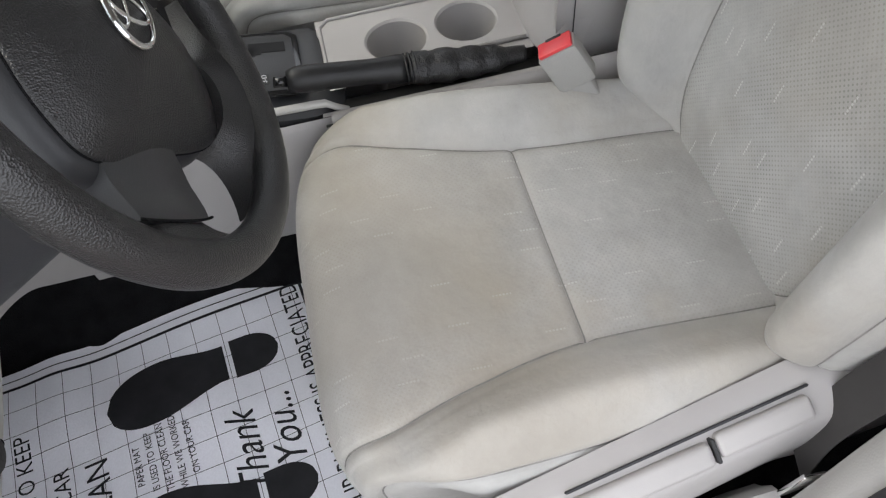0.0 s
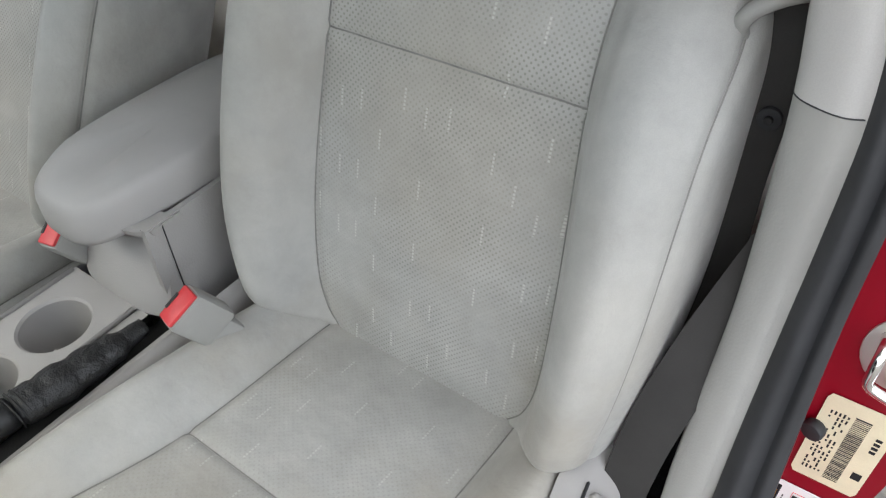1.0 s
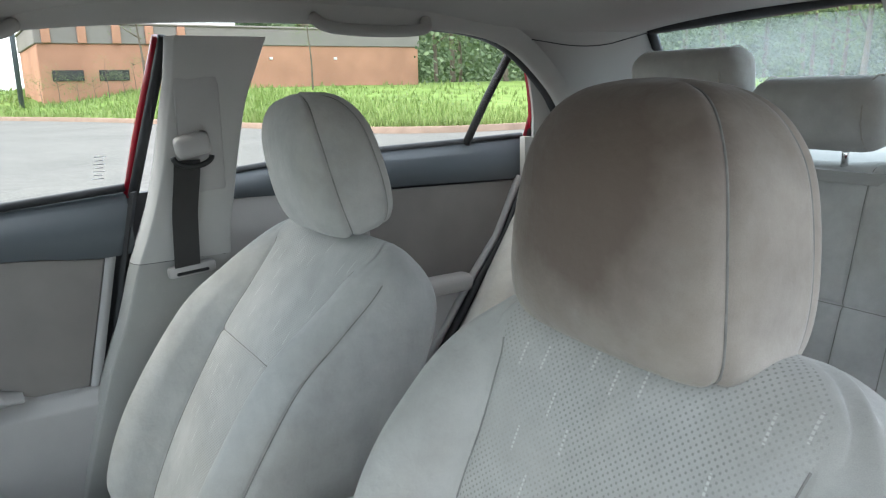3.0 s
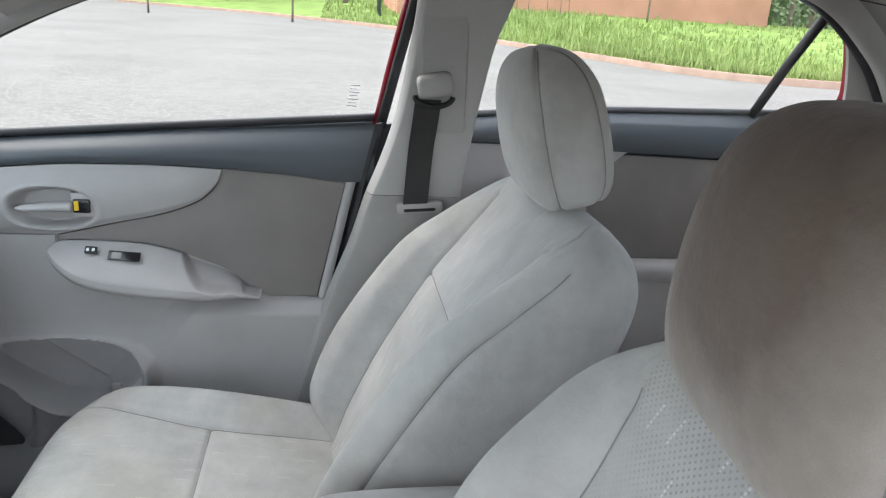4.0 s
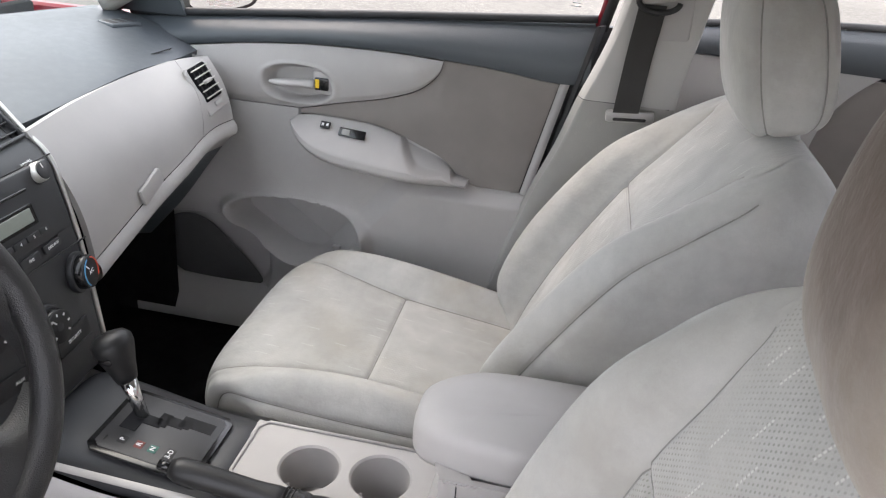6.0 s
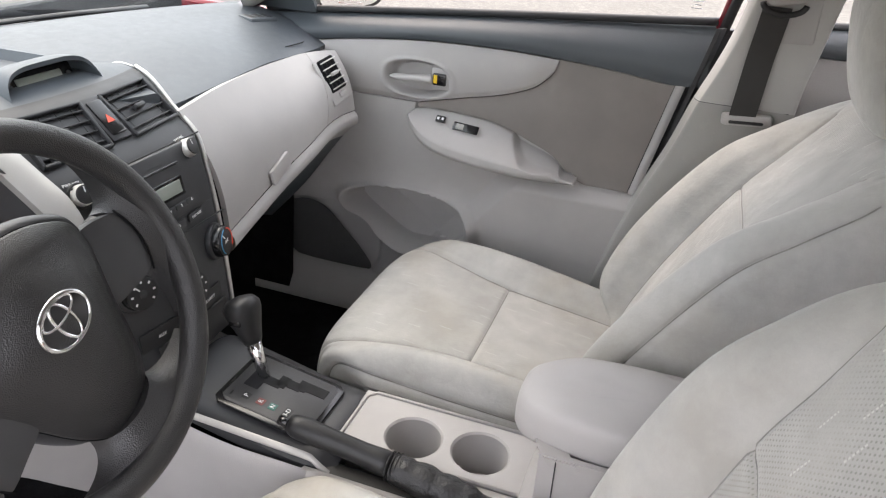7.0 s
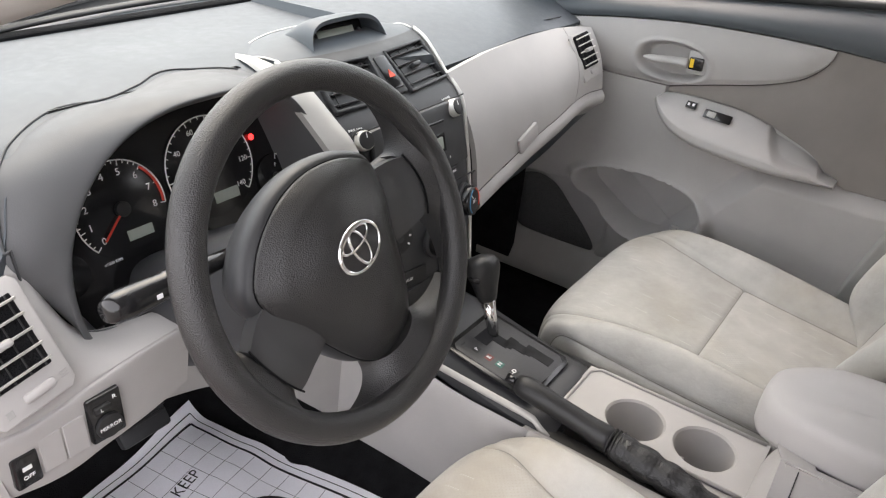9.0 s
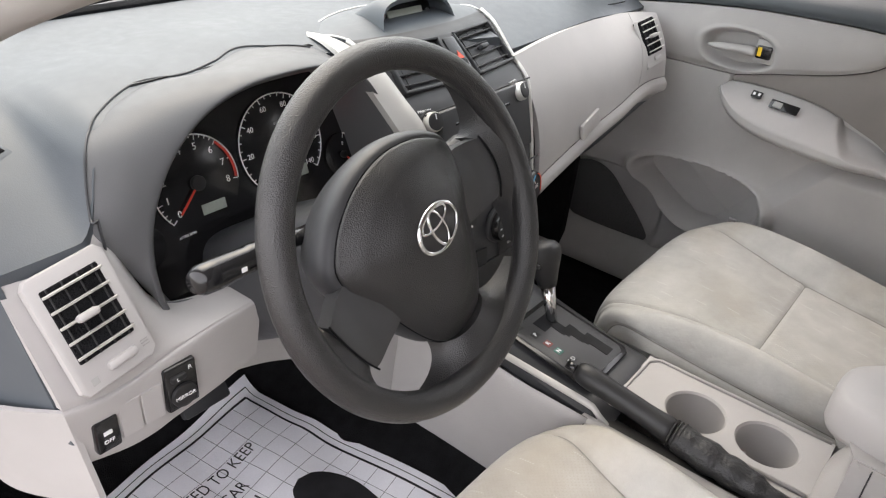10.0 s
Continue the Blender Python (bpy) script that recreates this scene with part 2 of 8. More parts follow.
def sheet(name, f, nu, nv, material, parent=None, label="", thick=0.0, out=(1, 0, 0), uv=None):
    """A surface f(u, v) with u, v in 0..1, given thickness along -out."""
    pts = [Vector(f(i / (nu - 1), j / (nv - 1))) for j in range(nv) for i in range(nu)]
    faces = grid_faces(nu, nv)
    if thick:
        n = len(pts)
        o = Vector(out).normalized() * thick
        pts += [p - o for p in pts]
        faces += [tuple(n + k for k in reversed(q)) for q in list(faces)]
        ring = [i for i in range(nu)] + [j * nu + nu - 1 for j in range(1, nv)] + [(nv - 1) * nu + i for i in range(nu - 2, -1, -1)] + [j * nu for j in range(nv - 2, 0, -1)]
        for a, b in zip(ring, ring[1:] + ring[:1]):
            faces.append((b, a, n + a, n + b))
    ob = raw(name, pts, faces, material, parent, label, uv)
    if thick:
        sharpen(ob)
    return ob


def sharpen(ob, angle=40):
    bm = bmesh.new()
    bm.from_mesh(ob.data)
    bmesh.ops.recalc_face_normals(bm, faces=bm.faces)
    for e in bm.edges:
        if len(e.link_faces) == 2 and e.calc_face_angle(0) > radians(angle):
            e.smooth = False
    bm.to_mesh(ob.data)
    bm.free()
    return ob


def tube(name, pts, radius, material, parent=None, label="", seg=12, closed=False, flat=1.0, caps=True):
    """A tube through pts; radius is a number or one per point; flat squeezes it in the second direction."""
    pts = [Vector(p) for p in pts]
    n = len(pts)
    rad = radius if isinstance(radius, (list, tuple)) else [radius] * n
    verts = []
    prev = None
    for i, p in enumerate(pts):
        a = pts[(i - 1) % n] if (closed or i > 0) else p
        b = pts[(i + 1) % n] if (closed or i < n - 1) else p
        d = (b - a).normalized()
        if prev is None:
            ref = Vector((0, 0, 1)) if abs(d.z) < 0.9 else Vector((1, 0, 0))
            x = d.cross(ref).normalized()
        else:
            x = (prev - d * prev.dot(d)).normalized()
        prev = x
        y = d.cross(x)
        for k in range(seg):
            w = 2 * math.pi * k / seg
            verts.append(p + x * (rad[i] * math.cos(w)) + y * (rad[i] * flat * math.sin(w)))
    faces = grid_faces(seg, n, wrap=True)
    if closed:
        faces += [((n - 1) * seg + i, (n - 1) * seg + (i + 1) % seg, (i + 1) % seg, i) for i in range(seg)]
    elif caps:
        faces += [tuple(range(seg))[::-1], tuple((n - 1) * seg + i for i in range(seg))]
    return raw(name, verts, faces, material, parent, label)


def prism(outline, depth, m=None, bevel=0.0):
    """A flat outline (x, y) raised along +z by depth, edges rounded."""
    bm = bmesh.new()
    vs = [bm.verts.new((x, y, 0)) for x, y in outline]
    face = bm.faces.new(vs)
    ret = bmesh.ops.extrude_face_region(bm, geom=[face])
    top = [g for g in ret["geom"] if isinstance(g, bmesh.types.BMVert)]
    bmesh.ops.translate(bm, vec=(0, 0, depth), verts=top)
    bmesh.ops.recalc_face_normals(bm, faces=bm.faces)
    if bevel:
        edges = [e for e in bm.edges if all(v in top for v in e.verts)]
        bmesh.ops.bevel(bm, geom=edges, offset=bevel, segments=2, affect="EDGES", profile=0.5)
    if m is not None:
        bm.transform(m)
    return bm


def axes(o, x, z):
    """A pose at o with local x along x and local z along z."""
    z = Vector(z).normalized()
    y = z.cross(Vector(x)).normalized()
    x = y.cross(z)
    return Matrix(((x[0], y[0], z[0], o[0]), (x[1], y[1], z[1], o[1]), (x[2], y[2], z[2], o[2]), (0, 0, 0, 1)))


def words(name, text, size, m, material, parent=None, label="", depth=0.0003, align="CENTER", shear=0.0, squeeze=1.0):
    """Lettering in the built-in font, made into a mesh."""
    cu = bpy.data.curves.new(name, "FONT")
    cu.body, cu.size, cu.extrude, cu.align_x, cu.align_y, cu.shear = text, size, depth, align, "CENTER", shear
    cu.resolution_u = 3
    tmp = bpy.data.objects.new(name, cu)
    me = bpy.data.meshes.new_from_object(tmp)
    bpy.data.objects.remove(tmp)
    bpy.data.curves.remove(cu)
    me.transform(m @ Matrix.Diagonal((squeeze, 1, 1, 1)))
    me.materials.clear()
    me.materials.append(material.m)
    ob = new(name, me)
    if parent is not None:
        ob.parent = parent
    if label:
        ob["label"] = label
    return ob


# ---- seats ----
M["thread"] = Mat("seam_thread", (0.243, 0.236, 0.223), 0.95, spec=0.1).worn(0.2, 60, 900, 0.2)

def fine(stops, seams, n, near=0.012):
    """Parameters from stops[0] to stops[1] with extra ones on either side of each seam."""
    t = set(np.linspace(stops[0], stops[1], n).round(5).tolist())
    for s in seams:
        t -= {x for x in t if abs(x - s) < near * 2.2}
        t |= {round(s + k * near, 5) for k in (-2, -1, 0, 1, 2) if stops[0] <= s + k * near <= stops[1]}
    return sorted(t)


def padded(parent, stations, nrm, across, seams_t, seams_v, regions, depth=0.0048, nt=56, nv=70, tee=None, corner=0.0, fade=None):
    """An upholstered form lofted through stations ((y, z) centre and half profile), mirrored, with stitched grooves.
    regions: (name, material, label, test) by side, t and v; the first test that holds takes the face."""
    nst = len(stations) - 1
    ts, vs = fine((0, across), seams_t, nt, 0.035), fine((0, nst), seams_v, nv, 0.03)
    half = []
    for v in vs:
        prof = [catmull([s[1][k] for s in stations], v) for k in range(len(stations[0][1]))]
        org = catmull([s[0] for s in stations], v)
        ang = radians(float(catmull([(nrm[k],) for k in range(len(nrm))], v)[0]))
        ny, nz = math.sin(ang), math.cos(ang)
        row = []
        for t in ts:
            x, h = catmull([tuple(p) for p in prof], t)
            row.append((max(x, 0.0) if t > 0 else 0.0, org[0] + h * ny - corner * (x / 0.25) ** 4 * step(v, 2.2, 4.6), org[1] + h * nz))
        half.append(row)
    P = np.array(half)
    nt_, nv_ = len(ts), len(vs)
    # grooves along the seams
    du, dv = np.gradient(P, axis=1), np.gradient(P, axis=0)
    N = np.cross(du, dv)
    N /= np.linalg.norm(N, axis=2, keepdims=True) + 1e-9
    N *= -1.0 if N[nv_ // 3, 1] @ np.array([0, math.sin(radians(nrm[0])), math.cos(radians(nrm[0]))]) < 0 else 1.0
    arc = np.concatenate([np.zeros((nv_, 1)), np.cumsum(np.linalg.norm(np.diff(P, axis=1), axis=2), axis=1)], axis=1)
    run = np.concatenate([[0], np.cumsum(np.linalg.norm(np.diff(P[:, 2], axis=0), axis=1))])
    live = np.array([1.0 if fade is None else 1 - step(v, fade[0], fade[1]) for v in vs])
    for s in seams_t:
        i = int(np.argmin(np.abs(np.array(ts) - s)))
        d = np.abs(arc - arc[:, i:i + 1])
        P -= N * (depth * np.exp(-(d / 0.0042) ** 2) * live[:, None])[..., None]
    for s in seams_v:
        j = int(np.argmin(np.abs(np.array(vs) - s)))
        d = np.abs(run - run[j])[:, None] * np.ones((1, nt_))
        keep = (np.array(ts) <= (tee if tee is not None else across))[None, :]
        P -= N * (depth * np.exp(-(d / 0.0042) ** 2) * keep)[..., None]
    made = {}
    for side in (1, -1):
        for j in range(nv_ - 1):
            for i in range(nt_ - 1):
                tm, vm = (ts[i] + ts[i + 1]) / 2, (vs[j] + vs[j + 1]) / 2
                for r, (name, mat, label, test) in enumerate(regions):
                    if test(side, tm, vm):
                        q = [(j, i), (j, i + 1), (j + 1, i + 1), (j + 1, i)]
                        made.setdefault(r, []).append((side, q if side > 0 else q[::-1]))
                        break
    for s in seams_t:
        i = int(np.argmin(np.abs(np.array(ts) - s)))
        for side in (1, -1):
            tube("seam", [(side * P[j, i, 0], P[j, i, 1], P[j, i, 2]) for j in range(nv_) if live[j] > 0.3], 0.0011, M["thread"], parent, "", 5, caps=False)
    for s in seams_v:
        j = int(np.argmin(np.abs(np.array(vs) - s)))
        cols = [i for i in range(nt_) if ts[i] <= (tee if tee is not None else across)]
        tube("seam", [(-P[j, i, 0], P[j, i, 1], P[j, i, 2]) for i in cols[::-1]] + [(P[j, i, 0], P[j, i, 1], P[j, i, 2]) for i in cols[1:]], 0.0011, M["thread"], parent, "", 5, caps=False)
    for r, faces in made.items():
        name, mat, label, _ = regions[r]
        ids, verts, uv, out = {}, [], [], []
        for side, q in faces:
            f = []
            for j, i in q:
                key = (side if i > 0 else 0, j, i)
                if key not in ids:
                    ids[key] = len(verts)
                    x, y, z = P[j, i]
                    verts.append((side * x, y, z))
                    uv.append((side * arc[j, i], run[j]))
                f.append(ids[key])
            out.append(f)
        raw(name, verts, out, mat, parent, label, uv)


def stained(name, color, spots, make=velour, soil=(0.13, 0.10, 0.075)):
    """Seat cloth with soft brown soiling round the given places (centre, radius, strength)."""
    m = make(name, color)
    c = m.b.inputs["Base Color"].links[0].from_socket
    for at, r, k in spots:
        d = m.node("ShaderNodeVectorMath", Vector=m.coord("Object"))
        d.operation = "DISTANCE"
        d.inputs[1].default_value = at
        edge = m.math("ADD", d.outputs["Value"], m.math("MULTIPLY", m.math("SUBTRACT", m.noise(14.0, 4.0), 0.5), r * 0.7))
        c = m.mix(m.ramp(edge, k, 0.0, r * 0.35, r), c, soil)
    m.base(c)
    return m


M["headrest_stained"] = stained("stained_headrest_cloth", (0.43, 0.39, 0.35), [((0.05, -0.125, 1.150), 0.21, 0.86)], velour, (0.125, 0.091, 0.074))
WORN = [((0.0, 0.40, 0.53), 0.24, 0.34), ((-0.22, 0.30, 0.53), 0.20, 0.36), ((-0.20, 0.06, 0.52), 0.12, 0.25), ((0.0, -0.02, 0.80), 0.20, 0.22)]
M["knit_worn"] = stained("worn_seat_knit", GREY_CLOTH, WORN, knit, (0.36, 0.30, 0.22))
M["knit_worn_flat"] = stained("worn_cushion_knit", GREY_CLOTH, WORN, lambda n, c: knit(n, c, 0.3), (0.36, 0.30, 0.22))
M["velour_worn"] = stained("worn_seat_velour", GREY_CLOTH, WORN, velour, (0.36, 0.30, 0.22))


def front_seat(x, y, dz, recline, hr_x, hr_y, hr_z, hr_tilt, label, driver, drop=0.0, square=0.0):
    seat = thing("front_seat", label, "car seat", (x, y, 0), group="front seats")
    cloth, flat, bolster = (M["knit_worn"], M["knit_worn_flat"], M["velour_worn"]) if driver else (M["knit"], M["knit_flat"], M["velour"])
    c = lambda a, xc, b, w, d=0.17: [(0, 0), (a * 0.5, 0.001), (a, 0.004), ((a + xc) / 2 + 0.005, b * 0.72), (xc + 0.012, b), (w - 0.008, b * 0.2 - 0.016), (w, -0.06), (w - 0.004, -0.12), (w - 0.03, -d)]
    st = [((-0.08, 0.452 + dz), c(0.128, 0.178, 0.026, 0.218)),
          ((0.02, 0.470 + dz), c(0.132, 0.184, 0.035, 0.226)),
          ((0.215, 0.497 + dz), c(0.134, 0.195, 0.039, 0.247)),
          ((0.34, 0.513 + dz), c(0.160, 0.205, 0.028, 0.254)),
          ((0.43, 0.517 + dz), c(0.185, 0.218, 0.009, 0.252)),
          ((0.478, 0.496 + dz), c(0.186, 0.208, 0.003, 0.234)),
          ((0.496, 0.448 + dz), c(0.182, 0.2, 0.0, 0.224)),
          ((0.494, 0.39 + dz), c(0.18, 0.2, 0.0, 0.22)),
          ((0.485, 0.32 + dz), c(0.18, 0.2, 0.0, 0.218))]
    cush = raw("seat_cushion", [(0.1, 0.0, 0.30 + dz), (-0.1, 0.0, 0.30 + dz), (-0.1, 0.4, 0.30 + dz), (0.1, 0.4, 0.30 + dz)], [(0, 1, 2, 3)], M["velour"], seat)
    padded(cush, st, [0, 0, 2, 8, 30, 62, 84, 92, 94], 8, [2.0, 5.0], [2.0],
           [("rear_centre_panel", flat, "pin-dot cloth", lambda s, t, v: t < 2 and v < 2),
            ("front_centre_panel", flat, "pin-dot cloth", lambda s, t, v: t < 2 and v >= 2),
            ("side_panel", M["velour"], "", lambda s, t, v: t > 5.0 and s < 0),
            ("side_panel", M["velour"], "", lambda s, t, v: t > 5.0),
            ("inner_bolster" if not driver else "outer_bolster", bolster, "", lambda s, t, v: s < 0),
            ("outer_bolster" if not driver else "inner_bolster", bolster, "", lambda s, t, v: True)], tee=2.0, corner=0.06)
    # backrest
    b = lambda a, xc, h, w, t: [(0, 0), (a * 0.5, 0.001), (a, 0.004), ((a + xc) / 2, h * 0.75), (xc + 0.006, h), (w - 0.010, h * 0.62 - 0.010), (w, -0.035), (w - 0.008, -t * 0.62), (w * 0.78, -t), (0.0, -t - 0.006)]
    ss = [-0.004, 0.028, 0.085, 0.2, 0.365, 0.455, 0.525, 0.574, 0.602, 0.616, 0.620]
    ss = [s - (drop * step(s, 0.36, 0.60)) for s in ss]
    prof = [b(0.118, 0.160, 0.000, 0.185, 0.12), b(0.138, 0.186, 0.056, 0.230, 0.15), b(0.148, 0.198, 0.074, 0.245, 0.17), b(0.148, 0.206, 0.076, 0.256, 0.175),
            b(0.138, 0.202, 0.060, 0.256, 0.175), b(0.138, 0.200, 0.034, 0.254, 0.165), b(0.146, 0.196, 0.012, 0.240 + square * 0.4, 0.150)]
    for k, q, w in ((0.93, 0.158, 0.208), (0.74, 0.136, 0.170), (0.44, 0.104, 0.134), (0.10, 0.062, 0.092)):
        prof.append([(x, -0.070 + (h + 0.070) * k) for x, h in b(q + square * 0.5, q + 0.02 + square * 0.5, 0.001, w + square, 0.140)])
    lean = [recline - 5, recline - 5, recline - 5, recline - 2, recline + 2, recline + 10, recline + 13] + [recline + 14] * 4
    st = []
    py, pz, s0 = 0.0, 0.468 + dz, 0.0
    for s, pr, ln in zip(ss, prof, lean):
        a = radians(ln)
        py, pz, s0 = py - math.sin(a) * (s - s0), pz + math.cos(a) * (s - s0), s
        st.append(((py, pz), pr))
    nr = [90 - l for l in lean]
    back = raw("backrest", [(0.1, -0.1, 0.5), (-0.1, -0.1, 0.5), (-0.1, -0.14, 0.7), (0.1, -0.14, 0.7)], [(0, 1, 2, 3)], M["velour"], seat)
    padded(back, st, nr, 9, [2.0, 5.0], [4.0],
           [("lower_centre_panel", cloth, "pin-dot cloth", lambda s, t, v: t < 2 and v < 4),
            ("upper_centre_panel", cloth, "pin-dot cloth", lambda s, t, v: t < 2 and v >= 4),
            ("rear_panel", M["velour"], "", lambda s, t, v: t > 7.6),
            ("side_panel", M["velour"], "", lambda s, t, v: t > 5.0 and s < 0),
            ("side_panel", M["velour"], "", lambda s, t, v: t > 5.0),
            ("inner_bolster" if not driver else "outer_bolster", bolster, "", lambda s, t, v: s < 0),
            ("outer_bolster" if not driver else "inner_bolster", bolster, "", lambda s, t, v: True)], tee=2.0, fade=(6.0, 6.7))
    # headrest on its posts
    a = radians(hr_tilt)
    ups, fwd = Vector((0, -math.sin(a), math.cos(a))), Vector((0, math.cos(a), math.sin(a)))
    base = Vector((hr_x, hr_y, hr_z))
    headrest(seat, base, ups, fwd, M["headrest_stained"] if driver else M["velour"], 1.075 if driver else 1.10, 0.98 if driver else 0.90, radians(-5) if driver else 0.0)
    for sx in (-1, 1):
        p = base + Vector((sx * 0.052, 0, 0)) - fwd * 0.012
        tube("post", [p - ups * 0.06, p + ups * 0.03], 0.006, M["black"], seat, "dark steel post")
        part("post_guide", disc(0.013, 0.016, p - ups * 0.004, axes((0, 0, 0), (1, 0, 0), ups)), M["mid"], seat)
    # plinth and runners
    part("seat_base", boxy(0.44, 0.42, 0.09, (0, 0.18, 0.33 + dz), 0.02), M["mid"], seat)
    for sx in (-1, 1):
        part("seat_rail", boxy(0.035, 0.50, 0.045, (sx * 0.2, 0.17, 0.272), 0.006), M["black"], seat, "black steel runner")
        part("seat_bracket", boxy(0.028, 0.06, 0.05, (sx * 0.2, 0.36, 0.285), 0.004), M["black"], seat)
    return seat


def headrest(seat, base, ups, fwd, cloth, wide=1.0, deep=1.0, yaw=0.0):
    w = [0.086, 0.107, 0.117, 0.119, 0.115, 0.107, 0.096, 0.080, 0.058, 0.030]
    hs = [0.0, 0.005, 0.023, 0.056, 0.101, 0.146, 0.174, 0.195, 0.208, 0.214]
    f = [0.036, 0.053, 0.063, 0.068, 0.068, 0.064, 0.056, 0.044, 0.029, 0.013]
    r = [0.034, 0.050, 0.063, 0.070, 0.072, 0.070, 0.062, 0.049, 0.033, 0.014]
    st = []
    for wi, hi, fi, ri in zip(w, hs, f, r):
        k = min(fi / 0.066, 1.0)
        st.append([(0, fi), (wi * 0.45, fi - 0.001), (wi * 0.83, fi - 0.010 * k), (wi * 0.955, fi - 0.028 * k), (wi, (fi - ri) / 2), (wi * 0.975, -ri + 0.026 * k), (wi * 0.84, -ri + 0.008 * k), (wi * 0.45, -ri), (0, -ri)])
    st = [[(x * wide, y * deep) for x, y in row] for row in st]
    ts, vs = fine((0, 8), [3.0, 5.0], 60, 0.03), list(np.linspace(0, 9, 52))
    P = np.zeros((len(vs), len(ts), 3))
    for j, v in enumerate(vs):
        prof = [catmull([s[k] for s in st], v) for k in range(9)]
        h = float(catmull([(x,) for x in hs], v)[0])
        for i, t in enumerate(ts):
            x, d = catmull([tuple(p) for p in prof], t)
            P[j, i] = (max(x, 0) if 0 < t < 8 else 0.0, d, h)
    du, dv = np.gradient(P, axis=1), np.gradient(P, axis=0)
    N = np.cross(du, dv)
    N /= np.linalg.norm(N, axis=2, keepdims=True) + 1e-9
    sign = np.sign((N[len(vs) // 2, 2] * [0, 1, 0]).sum())
    for s in (3.0, 5.0):
        i = int(np.argmin(np.abs(np.array(ts) - s)))
        d = np.linalg.norm(P - P[:, i:i + 1], axis=2)
        P -= sign * N * (0.0035 * np.exp(-(d / 0.005) ** 2))[..., None]
    rails = [[(sd, i) for sd in (1, -1)] for i in (int(np.argmin(np.abs(np.array(ts) - 3.0))), int(np.argmin(np.abs(np.array(ts) - 5.0))))]
    turn = Matrix.Rotation(yaw, 3, ups)
    world_pt = lambda q: base + turn @ (Vector((1, 0, 0)) * q[0] + fwd * q[1]) + ups * (q[2] + 0.012)
    hr = None
    for name, lo, hi in (("headrest", 0, 3.0), ("side_gusset", 3.0, 5.0), ("rear_panel", 5.0, 8.0)):
        cols = [i for i, t in enumerate(ts) if lo - 1e-6 <= t <= hi + 1e-6]
        for side in (1, -1):
            if name != "side_gusset" and side < 0:
                continue
            both = (1, -1) if name != "side_gusset" else (side,)
            verts, faces = [], []
            for sd in both:
                o = len(verts)
                nu = len(cols)
                for j in range(len(vs)):
                    for i in cols:
                        verts.append(world_pt((sd * P[j, i, 0], P[j, i, 1], P[j, i, 2])))
                for q in grid_faces(nu, len(vs)):
                    faces.append(tuple(o + k for k in (q if sd > 0 else q[::-1])))
            ob = raw(name, verts, faces, cloth, seat if hr is None else hr)
            if hr is None:
                hr = ob
    rim_top = [world_pt((s * P[-1, i, 0], P[-1, i, 1], P[-1, i, 2])) for s in (1, -1) for i in (range(len(ts)) if s > 0 else range(len(ts) - 2, 0, -1))]
    rim_low = [world_pt((s * P[0, i, 0], P[0, i, 1], P[0, i, 2])) for s in (1, -1) for i in (range(len(ts)) if s > 0 else range(len(ts) - 2, 0, -1))]
    for name, rim, lift in (("crown", rim_top, 0.003), ("underside", rim_low, -0.002)):
        mid = sum(rim, Vector()) / len(rim) + ups * lift
        raw(name, rim + [mid], [(k, (k + 1) % len(rim), len(rim)) for k in range(len(rim))], cloth, hr)
    for pair in rails:
        for sd, i in pair:
            tube("seam", [world_pt((sd * P[j, i, 0], P[j, i, 1], P[j, i, 2])) for j in range(2, len(vs))], 0.0011, M["thread"], hr, "", 5, caps=False)
    return hr


driver_seat = front_seat(-0.369, 0.0, 0.008, 13, 0.032, -0.191, 0.988, 3, "grey velour driver's seat with worn brownish stains", True, 0.020, -0.008)
passenger_seat = front_seat(0.354, 0.082, 0.012, 27, 0.004, -0.330, 0.984, -15, "grey velour front passenger seat, clean and reclined", False, -0.004, 0.016)


# ---- passenger front door ----
door = thing("passenger_door", "closed front passenger door with grey plastic and cloth trim", "car door", (0, 0, 0))
BELT = along([(-0.02, 1.032), (0.2, 1.014), (0.42, 0.996), (0.66, 0.975), (0.88, 0.955), (1.0, 0.945)])
EDGE = along([(0.02, 0.916), (0.06, 0.914), (0.18, 0.926), (0.3, 0.934), (0.42, 0.938), (0.55, 0.936), (0.7, 0.924), (0.82, 0.908), (0.97, 0.885)])
TRIM = along([(0.298, 0.930), (0.302, 0.912), (0.314, 0.893), (0.347, 0.866), (0.411, 0.842), (0.506, 0.820), (0.603, 0.797), (0.64, 0.79)])
ARM_TOP = along([(0.20, 0.680), (0.236, 0.692), (0.253, 0.695), (0.296, 0.699), (0.334, 0.708), (0.360, 0.733), (0.378, 0.763), (0.465, 0.782), (0.557, 0.786), (0.604, 0.782), (0.616, 0.768)])
ARM_LOW = along([(0.20, 0.682), (0.231, 0.683), (0.32, 0.685), (0.408, 0.690), (0.501, 0.701), (0.556, 0.719), (0.592, 0.742), (0.612, 0.760), (0.616, 0.764)])
PULL = along([(0.240, 0.690), (0.258, 0.698), (0.270, 0.712), (0.298, 0.731), (0.337, 0.747), (0.378, 0.764)])
rear_y = lambda z: 0.045 + (0.916 - z) * 0.215
DX = 0.712


def belt_band(u, v):
    y = 0.012 + u * 0.985
    lo, hi = EDGE(y), BELT(y)
    z = lo + (hi - lo) * v
    x = DX - 0.004 + 0.036 * v ** 1.6 - 0.010 * math.sin(math.pi * min(v * 1.15, 1)) + (0.012 * (step(v, 0.93, 1.0)))
    return (x, y, z)


sheet("belt_rail", belt_band, 90, 24, M["slate"], door, "dark slate upper rail", 0.02, (-1, 0, 0))


